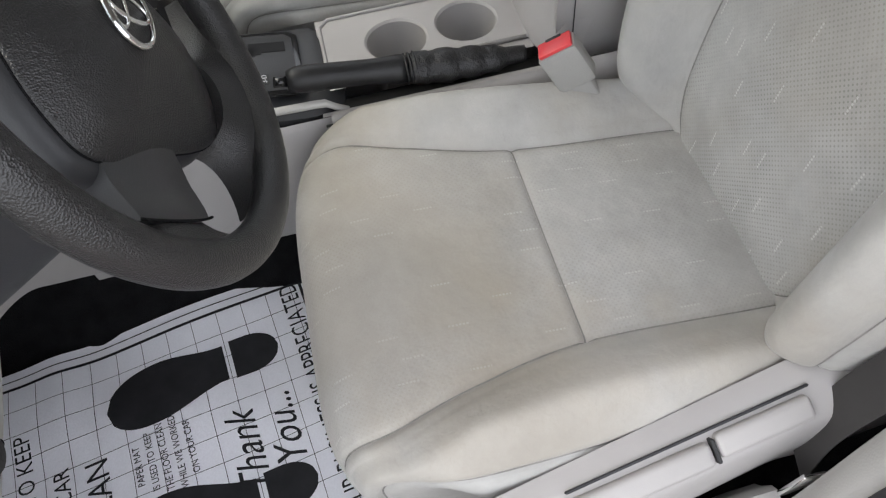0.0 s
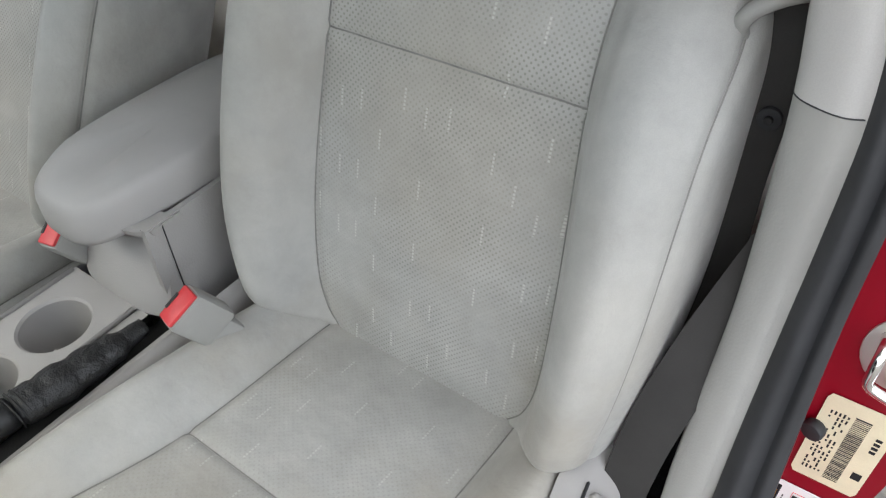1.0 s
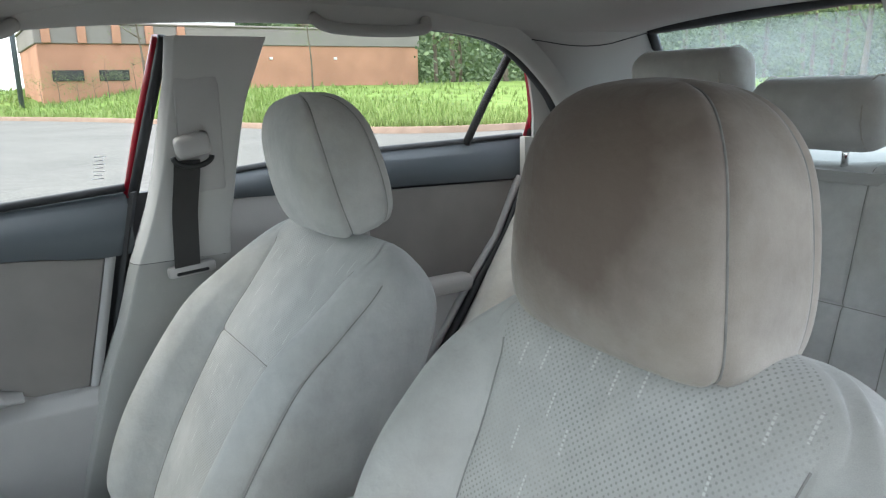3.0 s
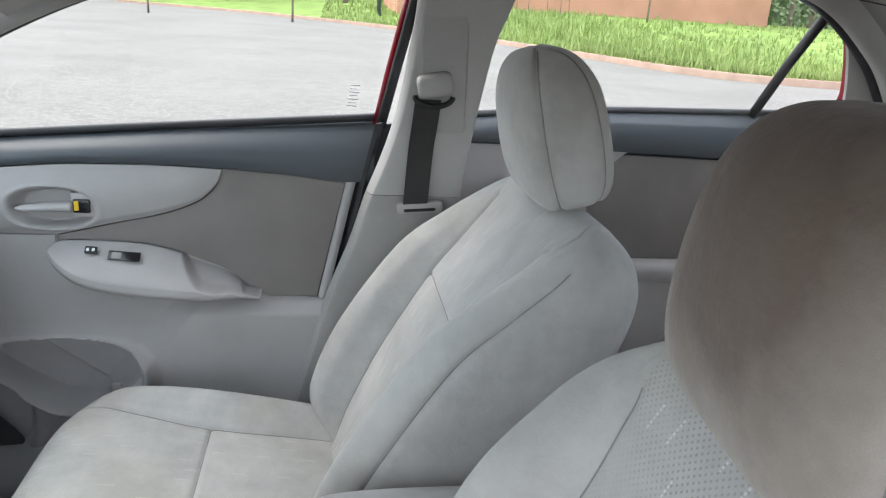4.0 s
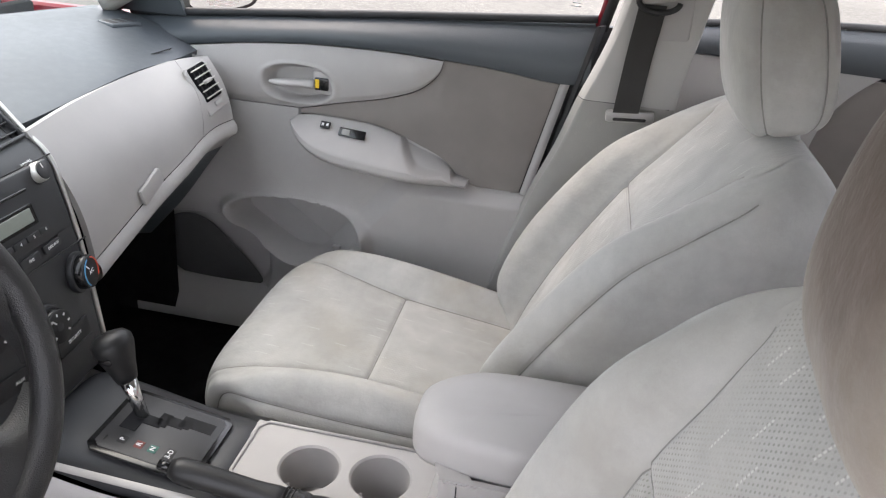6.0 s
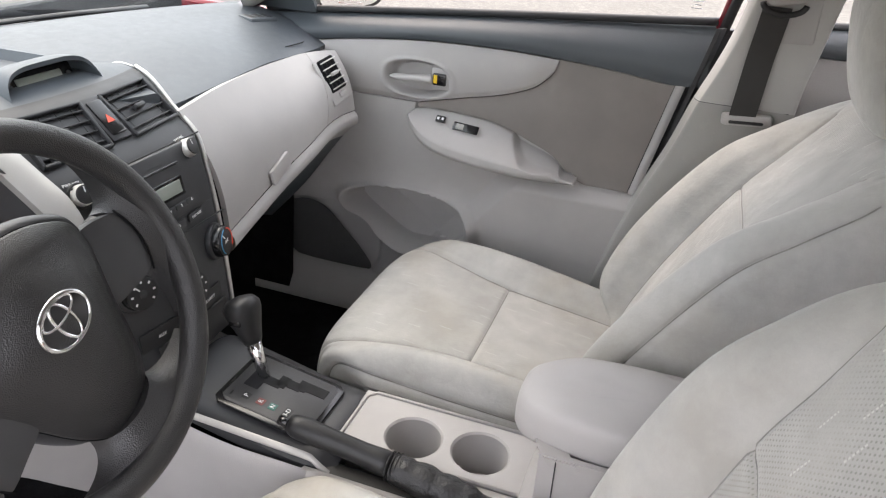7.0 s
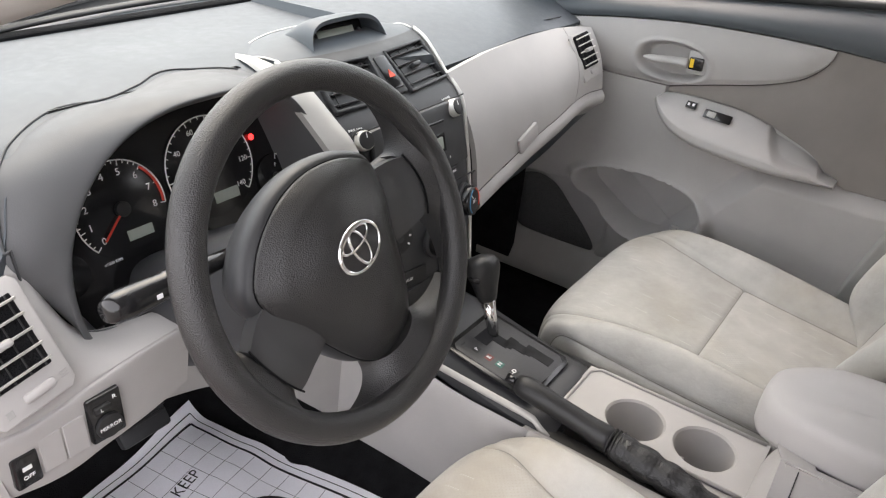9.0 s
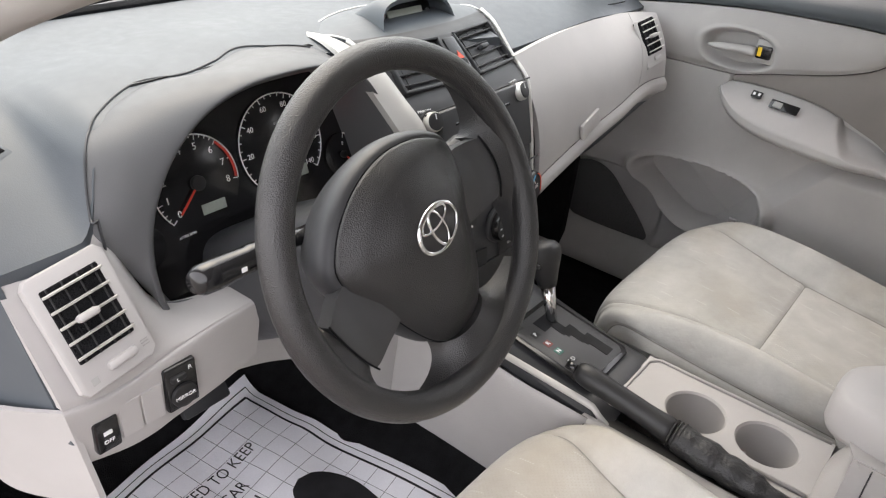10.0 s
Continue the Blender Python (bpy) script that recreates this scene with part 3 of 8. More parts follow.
def dent(y, z, cy, cz, ry, rz, p=2.0):
    return (abs((y - cy) / ry) ** p + abs((z - cz) / rz) ** p) ** (1 / p)


def upper_trim(u, v):
    y = 0.298 + (0.99 - 0.298) * u ** 1.15
    hi = EDGE(y) - 0.003
    lo = TRIM(y) if y < 0.60 else TRIM(0.60) + (0.70 - TRIM(0.60)) * 0
    lo = min(lo, hi - 0.0005)
    z = lo + (hi - lo) * v
    x = DX - 0.010 * math.sin(math.pi * v) * step(y, 0.30, 0.36) - 0.004 * step(v, 0.0, 0.12)
    r = dent(y, z, 0.600, 0.850, 0.078, 0.041, 2.4)
    x += 0.030 * (1 - step(r, 0.72, 1.0)) - 0.0025 * bell(r - 1.06, 0.07)
    return (x, y, z)


sheet("upper_trim", upper_trim, 150, 56, M["light"], door, "light grey moulding", 0.012, (-1, 0, 0))


def insert(u, v):
    y0 = 0.598
    zt = lambda y: EDGE(y) - 0.003 if y <= 0.298 else TRIM(y) - 0.003
    zb = lambda y: (max(ARM_TOP(y), PULL(y)) if y < 0.378 else ARM_TOP(y)) + 0.002 if y > 0.236 else 0.674 + (PULL(0.240) + 0.002 - 0.674) * step(y, 0.222, 0.240)
    yr = 0.066 + (1 - v) * 0.052
    y = yr + (y0 - yr) * u
    z = zb(y) + max(zt(y) - zb(y), 0.0) * v
    x = DX + 0.004 - 0.010 * math.sin(math.pi * min(u * 1.3, 1.0)) * math.sin(math.pi * v) - 0.002
    return (x, y, z)


sheet("cloth_insert", insert, 70, 34, M["insert"], door, "taupe cloth insert", 0.008, (-1, 0, 0))


def rear_rim(u, v):
    z = 0.672 + (0.914 - 0.672) * v
    a, b = rear_y(z), 0.064 + (0.914 - z) / 0.242 * 0.052
    return (DX - 0.004 * math.sin(math.pi * u), a + (b - a) * u, z)


sheet("rear_rim", rear_rim, 6, 16, M["light"], door, "", 0.012, (-1, 0, 0))


def lower_panel(u, v):
    z0 = 0.27
    top = lambda y: 0.671 + 0.125 * step(y, 0.13, 0.20)
    bnd = lambda y: 0.671 + (ARM_LOW(max(y, 0.22)) - 0.671) * step(y, 0.20, 0.235)
    yr = rear_y(z0 + (0.671 - z0) * v)
    y = yr + (0.99 - yr) * u
    z = z0 + (top(y) - z0) * v
    x = DX - 0.002 + 0.016 * step(z, bnd(y) - 0.002, bnd(y) + 0.004) * (1 - step(y, 0.596, 0.604))
    # the lower wing stands prouder behind a slanting crease with a flat facet before it
    d = 0.466 - (z - 0.509) * 0.782 - y
    wing = min(max((d + 0.052) / 0.052, 0.0), 1.0) * step(z, 0.30, 0.45) * step(0.684 - z, 0.0, 0.040)
    x -= 0.030 * wing
    x -= 0.016 * step(0.62 - z, 0.0, 0.08) * step(z, 0.46, 0.60) * (1 - wing)
    x -= 0.014 * (1 - step(z, 0.40, 0.5)) * step(0.72 - y, 0.0, 0.1)
    # map pocket with a proud lip below
    rz = 0.075 * (1 - 0.42 * step(y, 0.60, 0.78))
    r = dent(y, z, 0.608, 0.587 - rz, 0.158, rz, 2.4)
    x += 0.064 * (1 - step(r, 0.88, 0.99)) - 0.030 * bell(r - 1.05, 0.09) * step(0.575 - z, -0.02, 0.04)
    rib = y - (0.650 + (z - 0.563) * 1.24)
    x -= 0.020 * (1 - step(r, 0.9, 1.0)) * step(-rib, -0.010, 0.0)
    # bowl for the loudspeaker
    q = dent(y, z, 0.83, 0.415, 0.150, 0.100, 2.6)
    x += 0.016 * (1 - step(q, 0.95, 1.06)) - 0.008 * bell(q - 1.12, 0.08) * step(0.40 - z, 0.0, 0.05)
    return (x, y, z)


sheet("lower_panel", lower_panel, 400, 250, M["light"], door, "light grey lower panel with map pocket", 0.015, (-1, 0, 0))


SPK = [(0.700, 0.362), (0.733, 0.408), (0.772, 0.447), (0.824, 0.496), (0.88, 0.510), (0.936, 0.488), (0.962, 0.447), (0.945, 0.386), (0.901, 0.346), (0.833, 0.331), (0.767, 0.333), (0.720, 0.342)]


def speaker(u, v):
    y, z = catmull([*SPK[-2:], *SPK, *SPK[:3]], 2 + (u % 1.0) * len(SPK))
    y, z = 0.835 + (y - 0.835) * v, 0.415 + (z - 0.415) * v
    return (DX - 0.006 - 0.010 * (1 - v * v), y, z)


M["mesh"] = Mat("speaker_mesh", (0.085, 0.083, 0.082), 0.7, spec=0.3)
_v = M["mesh"].node("ShaderNodeTexVoronoi", Scale=520.0, Vector=M["mesh"].coord())
M["mesh"].base(M["mesh"].mix(M["mesh"].ramp(_v.outputs[0], 0.0, 1.0, 0.25, 0.45), (0.02, 0.02, 0.02), (0.08, 0.079, 0.078)))
M["mesh"].bump(_v.outputs[0], 0.6, 0.001)
sheet("speaker_grille", speaker, 60, 14, M["mesh"], door, "dark perforated loudspeaker grille")


def arm_section(y, k):
    """Cross-section of the armrest, k 0..1 from the wall over the top and round to the wall below."""
    t, l = max(ARM_TOP(y), PULL(y) if y < 0.378 else 0.0), ARM_LOW(y)
    d = min(max((0.618 - y) / 0.085, 0.0), 1.0)
    out = 0.070 * math.sqrt(1 - (1 - d) ** 2) * (0.62 + 0.38 * step(y, 0.22, 0.36)) + 0.002
    h = t - l
    g = max(h - 0.02, 0.0)
    pts = [(DX + 0.004, t), (DX - 0.006, t - 0.001), (DX - out * 0.5, t - g * 0.40), (DX - out * 0.92, t - g * 0.80), (DX - out, l + min(0.020, h * 0.6)), (DX - out * 0.98, l + 0.008), (DX - out * 0.7, l - 0.002), (DX + 0.004, l - 0.004)]
    return catmull(pts, k * 7)


def armrest(u, v):
    y = 0.226 + (0.616 - 0.226) * u
    x, z = arm_section(y, v)
    if y < 0.378 and v < 0.6:
        x += 0.034 * step(z - ARM_TOP(y), 0.0, 0.009) * step(PULL(y) - z, -0.004, 0.004)
    return (x, y, z)


sheet("armrest", armrest, 130, 90, M["light_smooth"], door, "light grey armrest")
raw("armrest_end", [(arm_section(0.226, k / 20)[0], 0.226, arm_section(0.226, k / 20)[1]) for k in range(21)], [tuple(range(21))], M["light_smooth"], door, smooth=False)


# switches on the armrest
for cy, cz, cx, sy, sz, nm, mt in ((0.474, 0.7665, 0.6795, 0.058, 0.019, "window_switch_plate", "gloss"), (0.487, 0.7675, 0.6785, 0.018, 0.013, "window_switch", "mid"), (0.533, 0.7765, 0.683, 0.022, 0.015, "lock_switch", "black")):
    part(nm, boxy(0.005 if nm != "window_switch" else 0.007, sy, sz, (0, 0, 0), 0.002, 2, pose(cx, cy, cz, 4, 40, 0)), M[mt], door, "black switch" if mt != "mid" else "")
for dy in (0.0050, -0.0050):
    part("switch_mark", boxy(0.001, 0.005, 0.006, (0, 0, 0), 0.0003, 1, pose(0.6807, 0.533 + dy, 0.7784, 4, 40, 0)), M["white"], door)
# inner handle with lock
part("lock_bezel", boxy(0.014, 0.046, 0.048, (DX - 0.002, 0.545, 0.857), 0.005), M["light_smooth"], door)
part("lock_knob", boxy(0.010, 0.030, 0.026, (DX - 0.009, 0.548, 0.856), 0.003), M["gloss"], door, "black lock knob")
part("lock_mark", boxy(0.002, 0.008, 0.018, (DX - 0.0145, 0.556, 0.857), 0.0005, 1), M["yellow"], door, "yellow unlocked mark")
tube("door_handle", curve_pts([(DX - 0.004, 0.566, 0.853), (DX - 0.010, 0.60, 0.853), (DX - 0.014, 0.635, 0.851), (DX - 0.011, 0.662, 0.850)], 14),
     [0.019, 0.018, 0.0165, 0.015, 0.0145, 0.0145, 0.0145, 0.0142, 0.0138, 0.013, 0.012, 0.010, 0.008, 0.004], M["light_smooth"], door, "light grey pull handle", 14, flat=0.55)
tube("window_seal", [(0.742 + 0.004, y, BELT(y) + 0.006) for y in np.linspace(0.0, 0.99, 30)], 0.008, M["rubber"], door, "black weather strip", 8)
part("pocket_clip", boxy(0.010, 0.018, 0.022, (DX - 0.028, 0.508, 0.486), 0.003), M["light_smooth"], door)


# ---- dashboard ----
dash = thing("dashboard", "two-tone slate and light grey dashboard with centre stack", "dashboard")
C_TOP = [(0.122, 0.770, 0.905), (0.25, 0.782, 0.912), (0.40, 0.795, 0.912), (0.50, 0.800, 0.908), (0.56, 0.794, 0.906), (0.612, 0.780, 0.904), (0.645, 0.768, 0.900)]
C_LOW = [(0.128, 0.698, 0.712), (0.22, 0.705, 0.728), (0.32, 0.708, 0.750), (0.42, 0.706, 0.772), (0.50, 0.714, 0.782), (0.57, 0.720, 0.783), (0.635, 0.716, 0.780)]


def glove(u, v):
    a, b = Vector(catmull(C_LOW, u * 6)), Vector(catmull(C_TOP, u * 6))
    p = a.lerp(b, v)
    bulge = 0.022 * math.sin(math.pi * v) * (1 - 0.5 * step(u, 0.7, 1.0))
    p.y -= bulge * 0.9
    p.z += bulge * 0.25
    return p


sheet("glovebox_panel", lambda u, v: glove(u * 0.675, v), 60, 26, M["light_smooth"], dash, "light grey glovebox panel", 0.01, (0, -1, 0.2))
sheet("side_vent_panel", lambda u, v: glove(0.679 + u * 0.321, v), 22, 26, M["light_smooth"], dash, "", 0.01, (0, -1, 0.2))


def dash_end(u, v):
    a, b = glove(1.0, v), Vector((0.690, 0.850 - 0.03 * (1 - v), 0.775 + 0.113 * v))
    return a.lerp(b, u) - Vector((0.0, 0.012 * math.sin(math.pi * u), 0))


sheet("dash_end", dash_end, 12, 20, M["light_smooth"], dash, "", 0.008, (0, -1, 0))


def lip(u, v):
    """The rounded lower edge and the underside of the passenger's side."""
    a = Vector(catmull(C_LOW, u * 6))
    prof = [(0, -0.002), (-0.008, -0.014), (-0.006, -0.030), (0.014, -0.046), (0.06, -0.075 - 0.03 * u), (0.13, -0.12 - 0.08 * u), (0.22, -0.16 - 0.14 * u)]
    dy, dz = catmull(prof, v * 6)
    return (a.x, a.y + dy, a.z + dz)


sheet("lower_lip", lambda u, v: lip(u, v * 0.56), 50, 18, M["light"], dash, "grey lower edge")
# the same lip turned slate further in, where its shade is coloured on
sheet("under_dash", lambda u, v: lip(u, 0.56 + v * 0.44), 40, 14, M["slate"], dash, "underside darkened to slate for its shade")
# glovebox latch
lp = glove(0.30, 0.06)
part("glovebox_latch", boxy(0.070, 0.008, 0.030, (0, 0, 0), 0.005, 2, pose(lp[0], lp[1] - 0.003, lp[2] + 0.004, -6, -16, 4)), M["light_smooth"], dash, "grey finger latch")


def top_sheet(u, v):
    """Dash top from the trim line forward to the windscreen."""
    x = -0.72 + 1.44 * u
    near_r = along([(-0.74, 0.758), (-0.612, 0.758), (-0.588, 0.772), (-0.568, 0.793), (-0.53, 0.832), (-0.46, 0.872), (-0.40, 0.870), (-0.35, 0.882), (-0.29, 0.900), (-0.205, 0.862), (-0.17, 0.85), (-0.14, 0.845), (0.12, 0.79), (0.40, 0.797), (0.60, 0.808), (0.74, 0.83)])
    nz = along([(-0.74, 0.861), (-0.612, 0.864), (-0.588, 0.880), (-0.568, 0.915), (-0.53, 0.941), (-0.46, 0.949), (-0.40, 0.950), (-0.35, 0.952), (-0.29, 0.955), (-0.205, 0.947), (-0.14, 0.945), (0.10, 0.935), (0.13, 0.908), (0.40, 0.914), (0.60, 0.901), (0.74, 0.892)])
    y0, z0 = near_r(x), nz(x)
    far = 1.33 - 0.42 * abs(x) ** 2.2
    y = y0 + (far - y0) * v
    crown = 0.045 * math.sin(math.pi * min(v * 1.05, 1.0)) ** 0.8
    z = z0 + (0.945 - z0) * (step(v, 0.0, 0.75) if x > -0.2 else step(v, -0.55, 0.60) * 1.0 - step(0.0, -0.55, 0.60) * (1 - step(v, 0.0, 0.60))) + crown * (0.7 if x > 0.1 else 0.35)
    z -= 0.012 * bell(v - 0.55, 0.25)
    return (x, y, z)


sheet("dash_top", top_sheet, 220, 50, M["slate"], dash, "dark slate padded top", 0.02, (0, 0, 1))
# defroster slot along the screen
tube("defroster_slot", [(x, 1.28 - 0.42 * abs(x) ** 2.2, 0.957) for x in np.linspace(-0.45, 0.55, 24)], 0.012, M["black"], dash, "black defroster slot", 8, flat=0.4)
# side demister grille
dem = part("demister", boxy(0.075, 0.045, 0.012, (0, 0, 0), 0.004, 2, pose(0.645, 0.955, 0.944, 4, 4, -15)), M["slate"], dash)
for k in range(3):
    part("slot", boxy(0.016, 0.030, 0.003, (0, 0, 0), 0.001, 1, pose(0.622 + k * 0.023, 0.961 - 0.006 * k, 0.9508 - 0.0016 * k, 4, 4, -15)), M["black"], dem)
dp, dq, dr = (Vector(top_sheet(a, b)) for a, b in ((0.052, 0.30), (0.062, 0.30), (0.052, 0.34)))
dm = axes(dp, dq - dp, (dq - dp).cross(dr - dp)) @ pose(0, 0, -0.0052, 0, 0, 14)
dem2 = part("demister", boxy(0.075, 0.045, 0.012, (0, 0, 0), 0.004, 2, dm), M["slate"], dash)
for k in range(3):
    part("slot", boxy(0.016, 0.030, 0.003, (0, 0, 0), 0.001, 1, dm @ pose(-0.023 + 0.023 * k, 0, 0.0055)), M["carpet"], dem2)
for k in range(8):
    part("airbag_mark", boxy(0.005, 0.0012, 0.006, (0, 0, 0), 0.0003, 1, pose(0.555 + k * 0.008, 0.835 - 0.001 * k, 0.915, 50, 0, 0)), M["black"], dash)


def vent(name, m, w, h, slats, parent):
    """An air outlet: dark mouth, slats, vanes and a thumb tab; local x (wide), y (up), z (out)."""
    bright = slats == 5
    box = part(name, boxy(w, h, 0.03, (0, 0, 0), 0.003, 1, m @ pose(0, 0, -0.0135)), M["carpet"], parent, "black air outlet")
    for k in range(slats):
        yy = h * (-0.5 + (k + 0.5) / slats)
        part("slat", boxy(w - 0.002, 0.0026 if bright else 0.0018, 0.003 if bright else 0.007, (0, 0, 0), 0.0008, 2, m @ pose(0, yy, 0.0050, 14 if bright else 24, 0, 0)), M["silver"] if bright else M["fascia"], box)
    for k in range(4):
        xx = w * (-0.5 + (k + 0.5) / 4)
        part("vane", boxy(0.0014, h - 0.004, 0.003, (0, 0, 0), 0.0004, 1, m @ pose(xx, 0, 0.0022)), M["black"], box)
    part("tab", boxy(0.022, 0.0075, 0.012, (0, 0, 0), 0.003, 2, m @ pose(-0.004, 0, 0.009)), M["light_smooth"] if bright else M["fascia"], box, "thumb tab")
    if not bright:
        for sx, sy, lx, ly in ((-1, 0, 0.005, h + 0.010), (1, 0, 0.005, h + 0.010), (0, -1, w + 0.010, 0.005), (0, 1, w + 0.010, 0.005)):
            part("frame_bar", boxy(lx, ly, 0.012, (0, 0, 0), 0.0022, 2, m @ pose(sx * (w / 2 + 0.0025), sy * (h / 2 + 0.0025), 0.004)), M["fascia"], box)
    return box


# passenger side outlet
vo = Vector(glove(0.785, 0.58))
vx = (Vector(glove(0.95, 0.60)) - Vector(glove(0.82, 0.60))).normalized()
vu = (Vector(glove(0.885, 0.85)) - Vector(glove(0.885, 0.35))).normalized()
vn = vx.cross(vu).normalized()
vm = axes(vo + vn * 0.0005, vx, vn) @ pose(0, 0, 0.002, 0, -6, 10)
part("outlet_frame", prism([(-0.038, -0.050), (0.034, -0.048), (0.039, -0.040), (0.039, 0.040), (0.034, 0.047), (-0.033, 0.047), (-0.038, 0.040)], 0.005, vm @ pose(0, 0, -0.006), 0.002), M["light_smooth"], dash)
vent("side_outlet", vm @ pose(0, 0.009, 0.0008), 0.060, 0.070, 5, dash)
part("outlet_wheel", boxy(0.026, 0.010, 0.006, (0, 0, 0), 0.002, 2, vm @ pose(0.004, -0.036, 0.0)), M["light_smooth"], dash)

# centre stack
stack = part("centre_stack", boxy(0.2, 0.05, 0.2, (-0.015, 0.80, 0.70), 0.01), M["black"], dash)
S_PROF = [(0.838, 0.958), (0.808, 0.944), (0.764, 0.905), (0.725, 0.872), (0.708, 0.82), (0.694, 0.76), (0.684, 0.70), (0.676, 0.64), (0.668, 0.575)]
S_HALF = [0.148, 0.145, 0.139, 0.134, 0.130, 0.126, 0.122, 0.118, 0.114]
SCX = -0.014


def stack_pt(x, v):
    """x in -1..1 across, v 0..8 down the face."""
    y, z = catmull(S_PROF, v)
    w = float(catmull([(s,) for s in S_HALF], v)[0])
    return Vector((SCX + x * w, y + 0.018 * abs(x) ** 2.5, z))


def stack_pose(x, v, lift=0.0):
    o = stack_pt(x, v)
    dx = (stack_pt(min(x + 0.05, 1), v) - stack_pt(max(x - 0.05, -1), v)).normalized()
    dz = (stack_pt(x, max(v - 0.08, 0)) - stack_pt(x, min(v + 0.08, 8))).normalized()
    n = dx.cross(dz).normalized()
    return axes(o + n * lift, dx, n)


sheet("stack_face", lambda u, v: stack_pt(u * 2 - 1, v * 8), 40, 80, M["fascia"], dash, "dark slate fascia", 0.03, (0, -1, 0))
for s in (-1, 1):
    tube("silver_rim", [stack_pt(s * 1.0, v) + Vector((s * 0.004, -0.001, 0.001)) for v in np.linspace(0, 8, 40)], 0.0035, M["silver"], dash, "thin silver rim", 8)
for s in (-0.5, 0.5):
    vent("centre_outlet", stack_pose(s * 1.02, 1.52, -0.004), 0.098, 0.066, 4, stack)
part("hazard_pad", boxy(0.036, 0.072, 0.006, (0, 0, 0), 0.003, 2, stack_pose(0, 1.5, 0.003)), M["fascia"], stack)
part("hazard_button", boxy(0.026, 0.056, 0.006, (0, 0, 0), 0.004, 2, stack_pose(0, 1.5, 0.006)), M["gloss"], stack, "hazard button with red triangle")
M["warn"] = Mat("red_symbol", (0.75, 0.09, 0.05), 0.5).worn(0.05, 50, 900, 0.05)
part("hazard_mark", prism([(-0.007, -0.006), (0.007, -0.006), (0, 0.007)], 0.0004, stack_pose(0, 1.56, 0.0095)), M["warn"], stack)
radio = part("radio", boxy(0.215, 0.012, 0.10, (0, 0, 0), 0.004, 2, stack_pose(0, 3.75, -0.0035) @ pose(0, 0, 0, 90, 0, 0)), M["fascia"], stack, "slate car radio")


def knob(name, x, v, r, d, parent, ring="silver", face="black"):
    m = stack_pose(x, v, 0.0)
    k = part(name, disc(r * 1.18, 0.008, (0, 0, 0), m @ pose(0, 0, 0.003), 0.002), M[face], parent, "black knob with bright ring")
    part("ring", disc(r, d, (0, 0, 0), m @ pose(0, 0, d / 2 + 0.002), 0.003, 36, r * 0.94), M[ring], k)
    part("cap", disc(r * 0.84, 0.004, (0, 0, 0), m @ pose(0, 0, d + 0.002), 0.002), M[face], k)
    part("pointer", boxy(0.0016, r * 0.5, 0.0006, (0, 0, 0), 0.0002, 1, m @ pose(0, r * 0.45, d + 0.0043)), M["white"], k)
    return k


knob("volume_knob", -0.86, 3.12, 0.0145, 0.016, radio)
knob("tuning_knob", 0.62, 3.12, 0.0145, 0.016, radio)
part("cd_slot", boxy(0.130, 0.004, 0.004, (0, 0, 0), 0.001, 1, stack_pose(-0.1, 3.28, 0.0035)), M["gloss"], radio)
part("display_window", boxy(0.120, 0.030, 0.004, (0, 0, 0), 0.002, 1, stack_pose(-0.06, 3.86, 0.0015)), M["gloss"], radio)
M["lcd"] = Mat("lcd_glass", (0.30, 0.33, 0.29), 0.25).worn(0.08, 20, 500, 0.02)
part("display", boxy(0.104, 0.019, 0.002, (0, 0, 0), 0.001, 1, stack_pose(-0.06, 3.86, 0.004)), M["lcd"], radio, "grey-green display")
for k in range(6):
    part("preset_button", boxy(0.0235, 0.009, 0.004, (0, 0, 0), 0.0015, 2, stack_pose(-0.53 + 0.195 * k, 4.32, 0.003)), M["fascia"], radio)
    words("mark", str(k + 1), 0.006, stack_pose(-0.53 + 0.195 * k, 4.32, 0.0055), M["white"], radio)
for k, tx in enumerate(("AM", "FM1", "FM2", "DISC·AUX")):
    part("source_button", boxy(0.036, 0.012, 0.004, (0, 0, 0), 0.0015, 2, stack_pose(-0.62 + 0.36 * k, 4.72, 0.003)), M["fascia"], radio)
    words("mark", tx, 0.0055, stack_pose(-0.62 + 0.36 * k, 4.72, 0.0055), M["white"], radio)
for x, v, tx, sz in ((-0.86, 2.80, "PWR·VOL", 0.0055), (0.62, 2.80, "TUNE·FILE", 0.0055), (0.80, 3.78, "TYPE", 0.0055), (0.80, 3.90, "FOLDER", 0.0055), (0.80, 4.22, "TEXT", 0.0055)):
    words("mark", tx, sz, stack_pose(x, v, 0.0036), M["white"], radio)
for v, s in ((3.66, 1), (4.02, -1)):
    part("arrow", prism([(-0.004, 0), (0.004, 0), (0, 0.004 * s)][::s], 0.0005, stack_pose(0.80, v, 0.0036)), M["white"], radio)
part("eject_button", boxy(0.05, 0.009, 0.004, (0, 0, 0), 0.002, 2, stack_pose(0.12, 3.10, 0.003)), M["fascia"], radio)
part("radio_groove", boxy(0.255, 0.002, 0.003, (0, 0, 0), 0.0005, 1, stack_pose(0, 2.78, 0.0005)), M["black"], stack)
part("radio_groove", boxy(0.245, 0.002, 0.003, (0, 0, 0), 0.0005, 1, stack_pose(0, 4.98, 0.0005)), M["black"], stack)
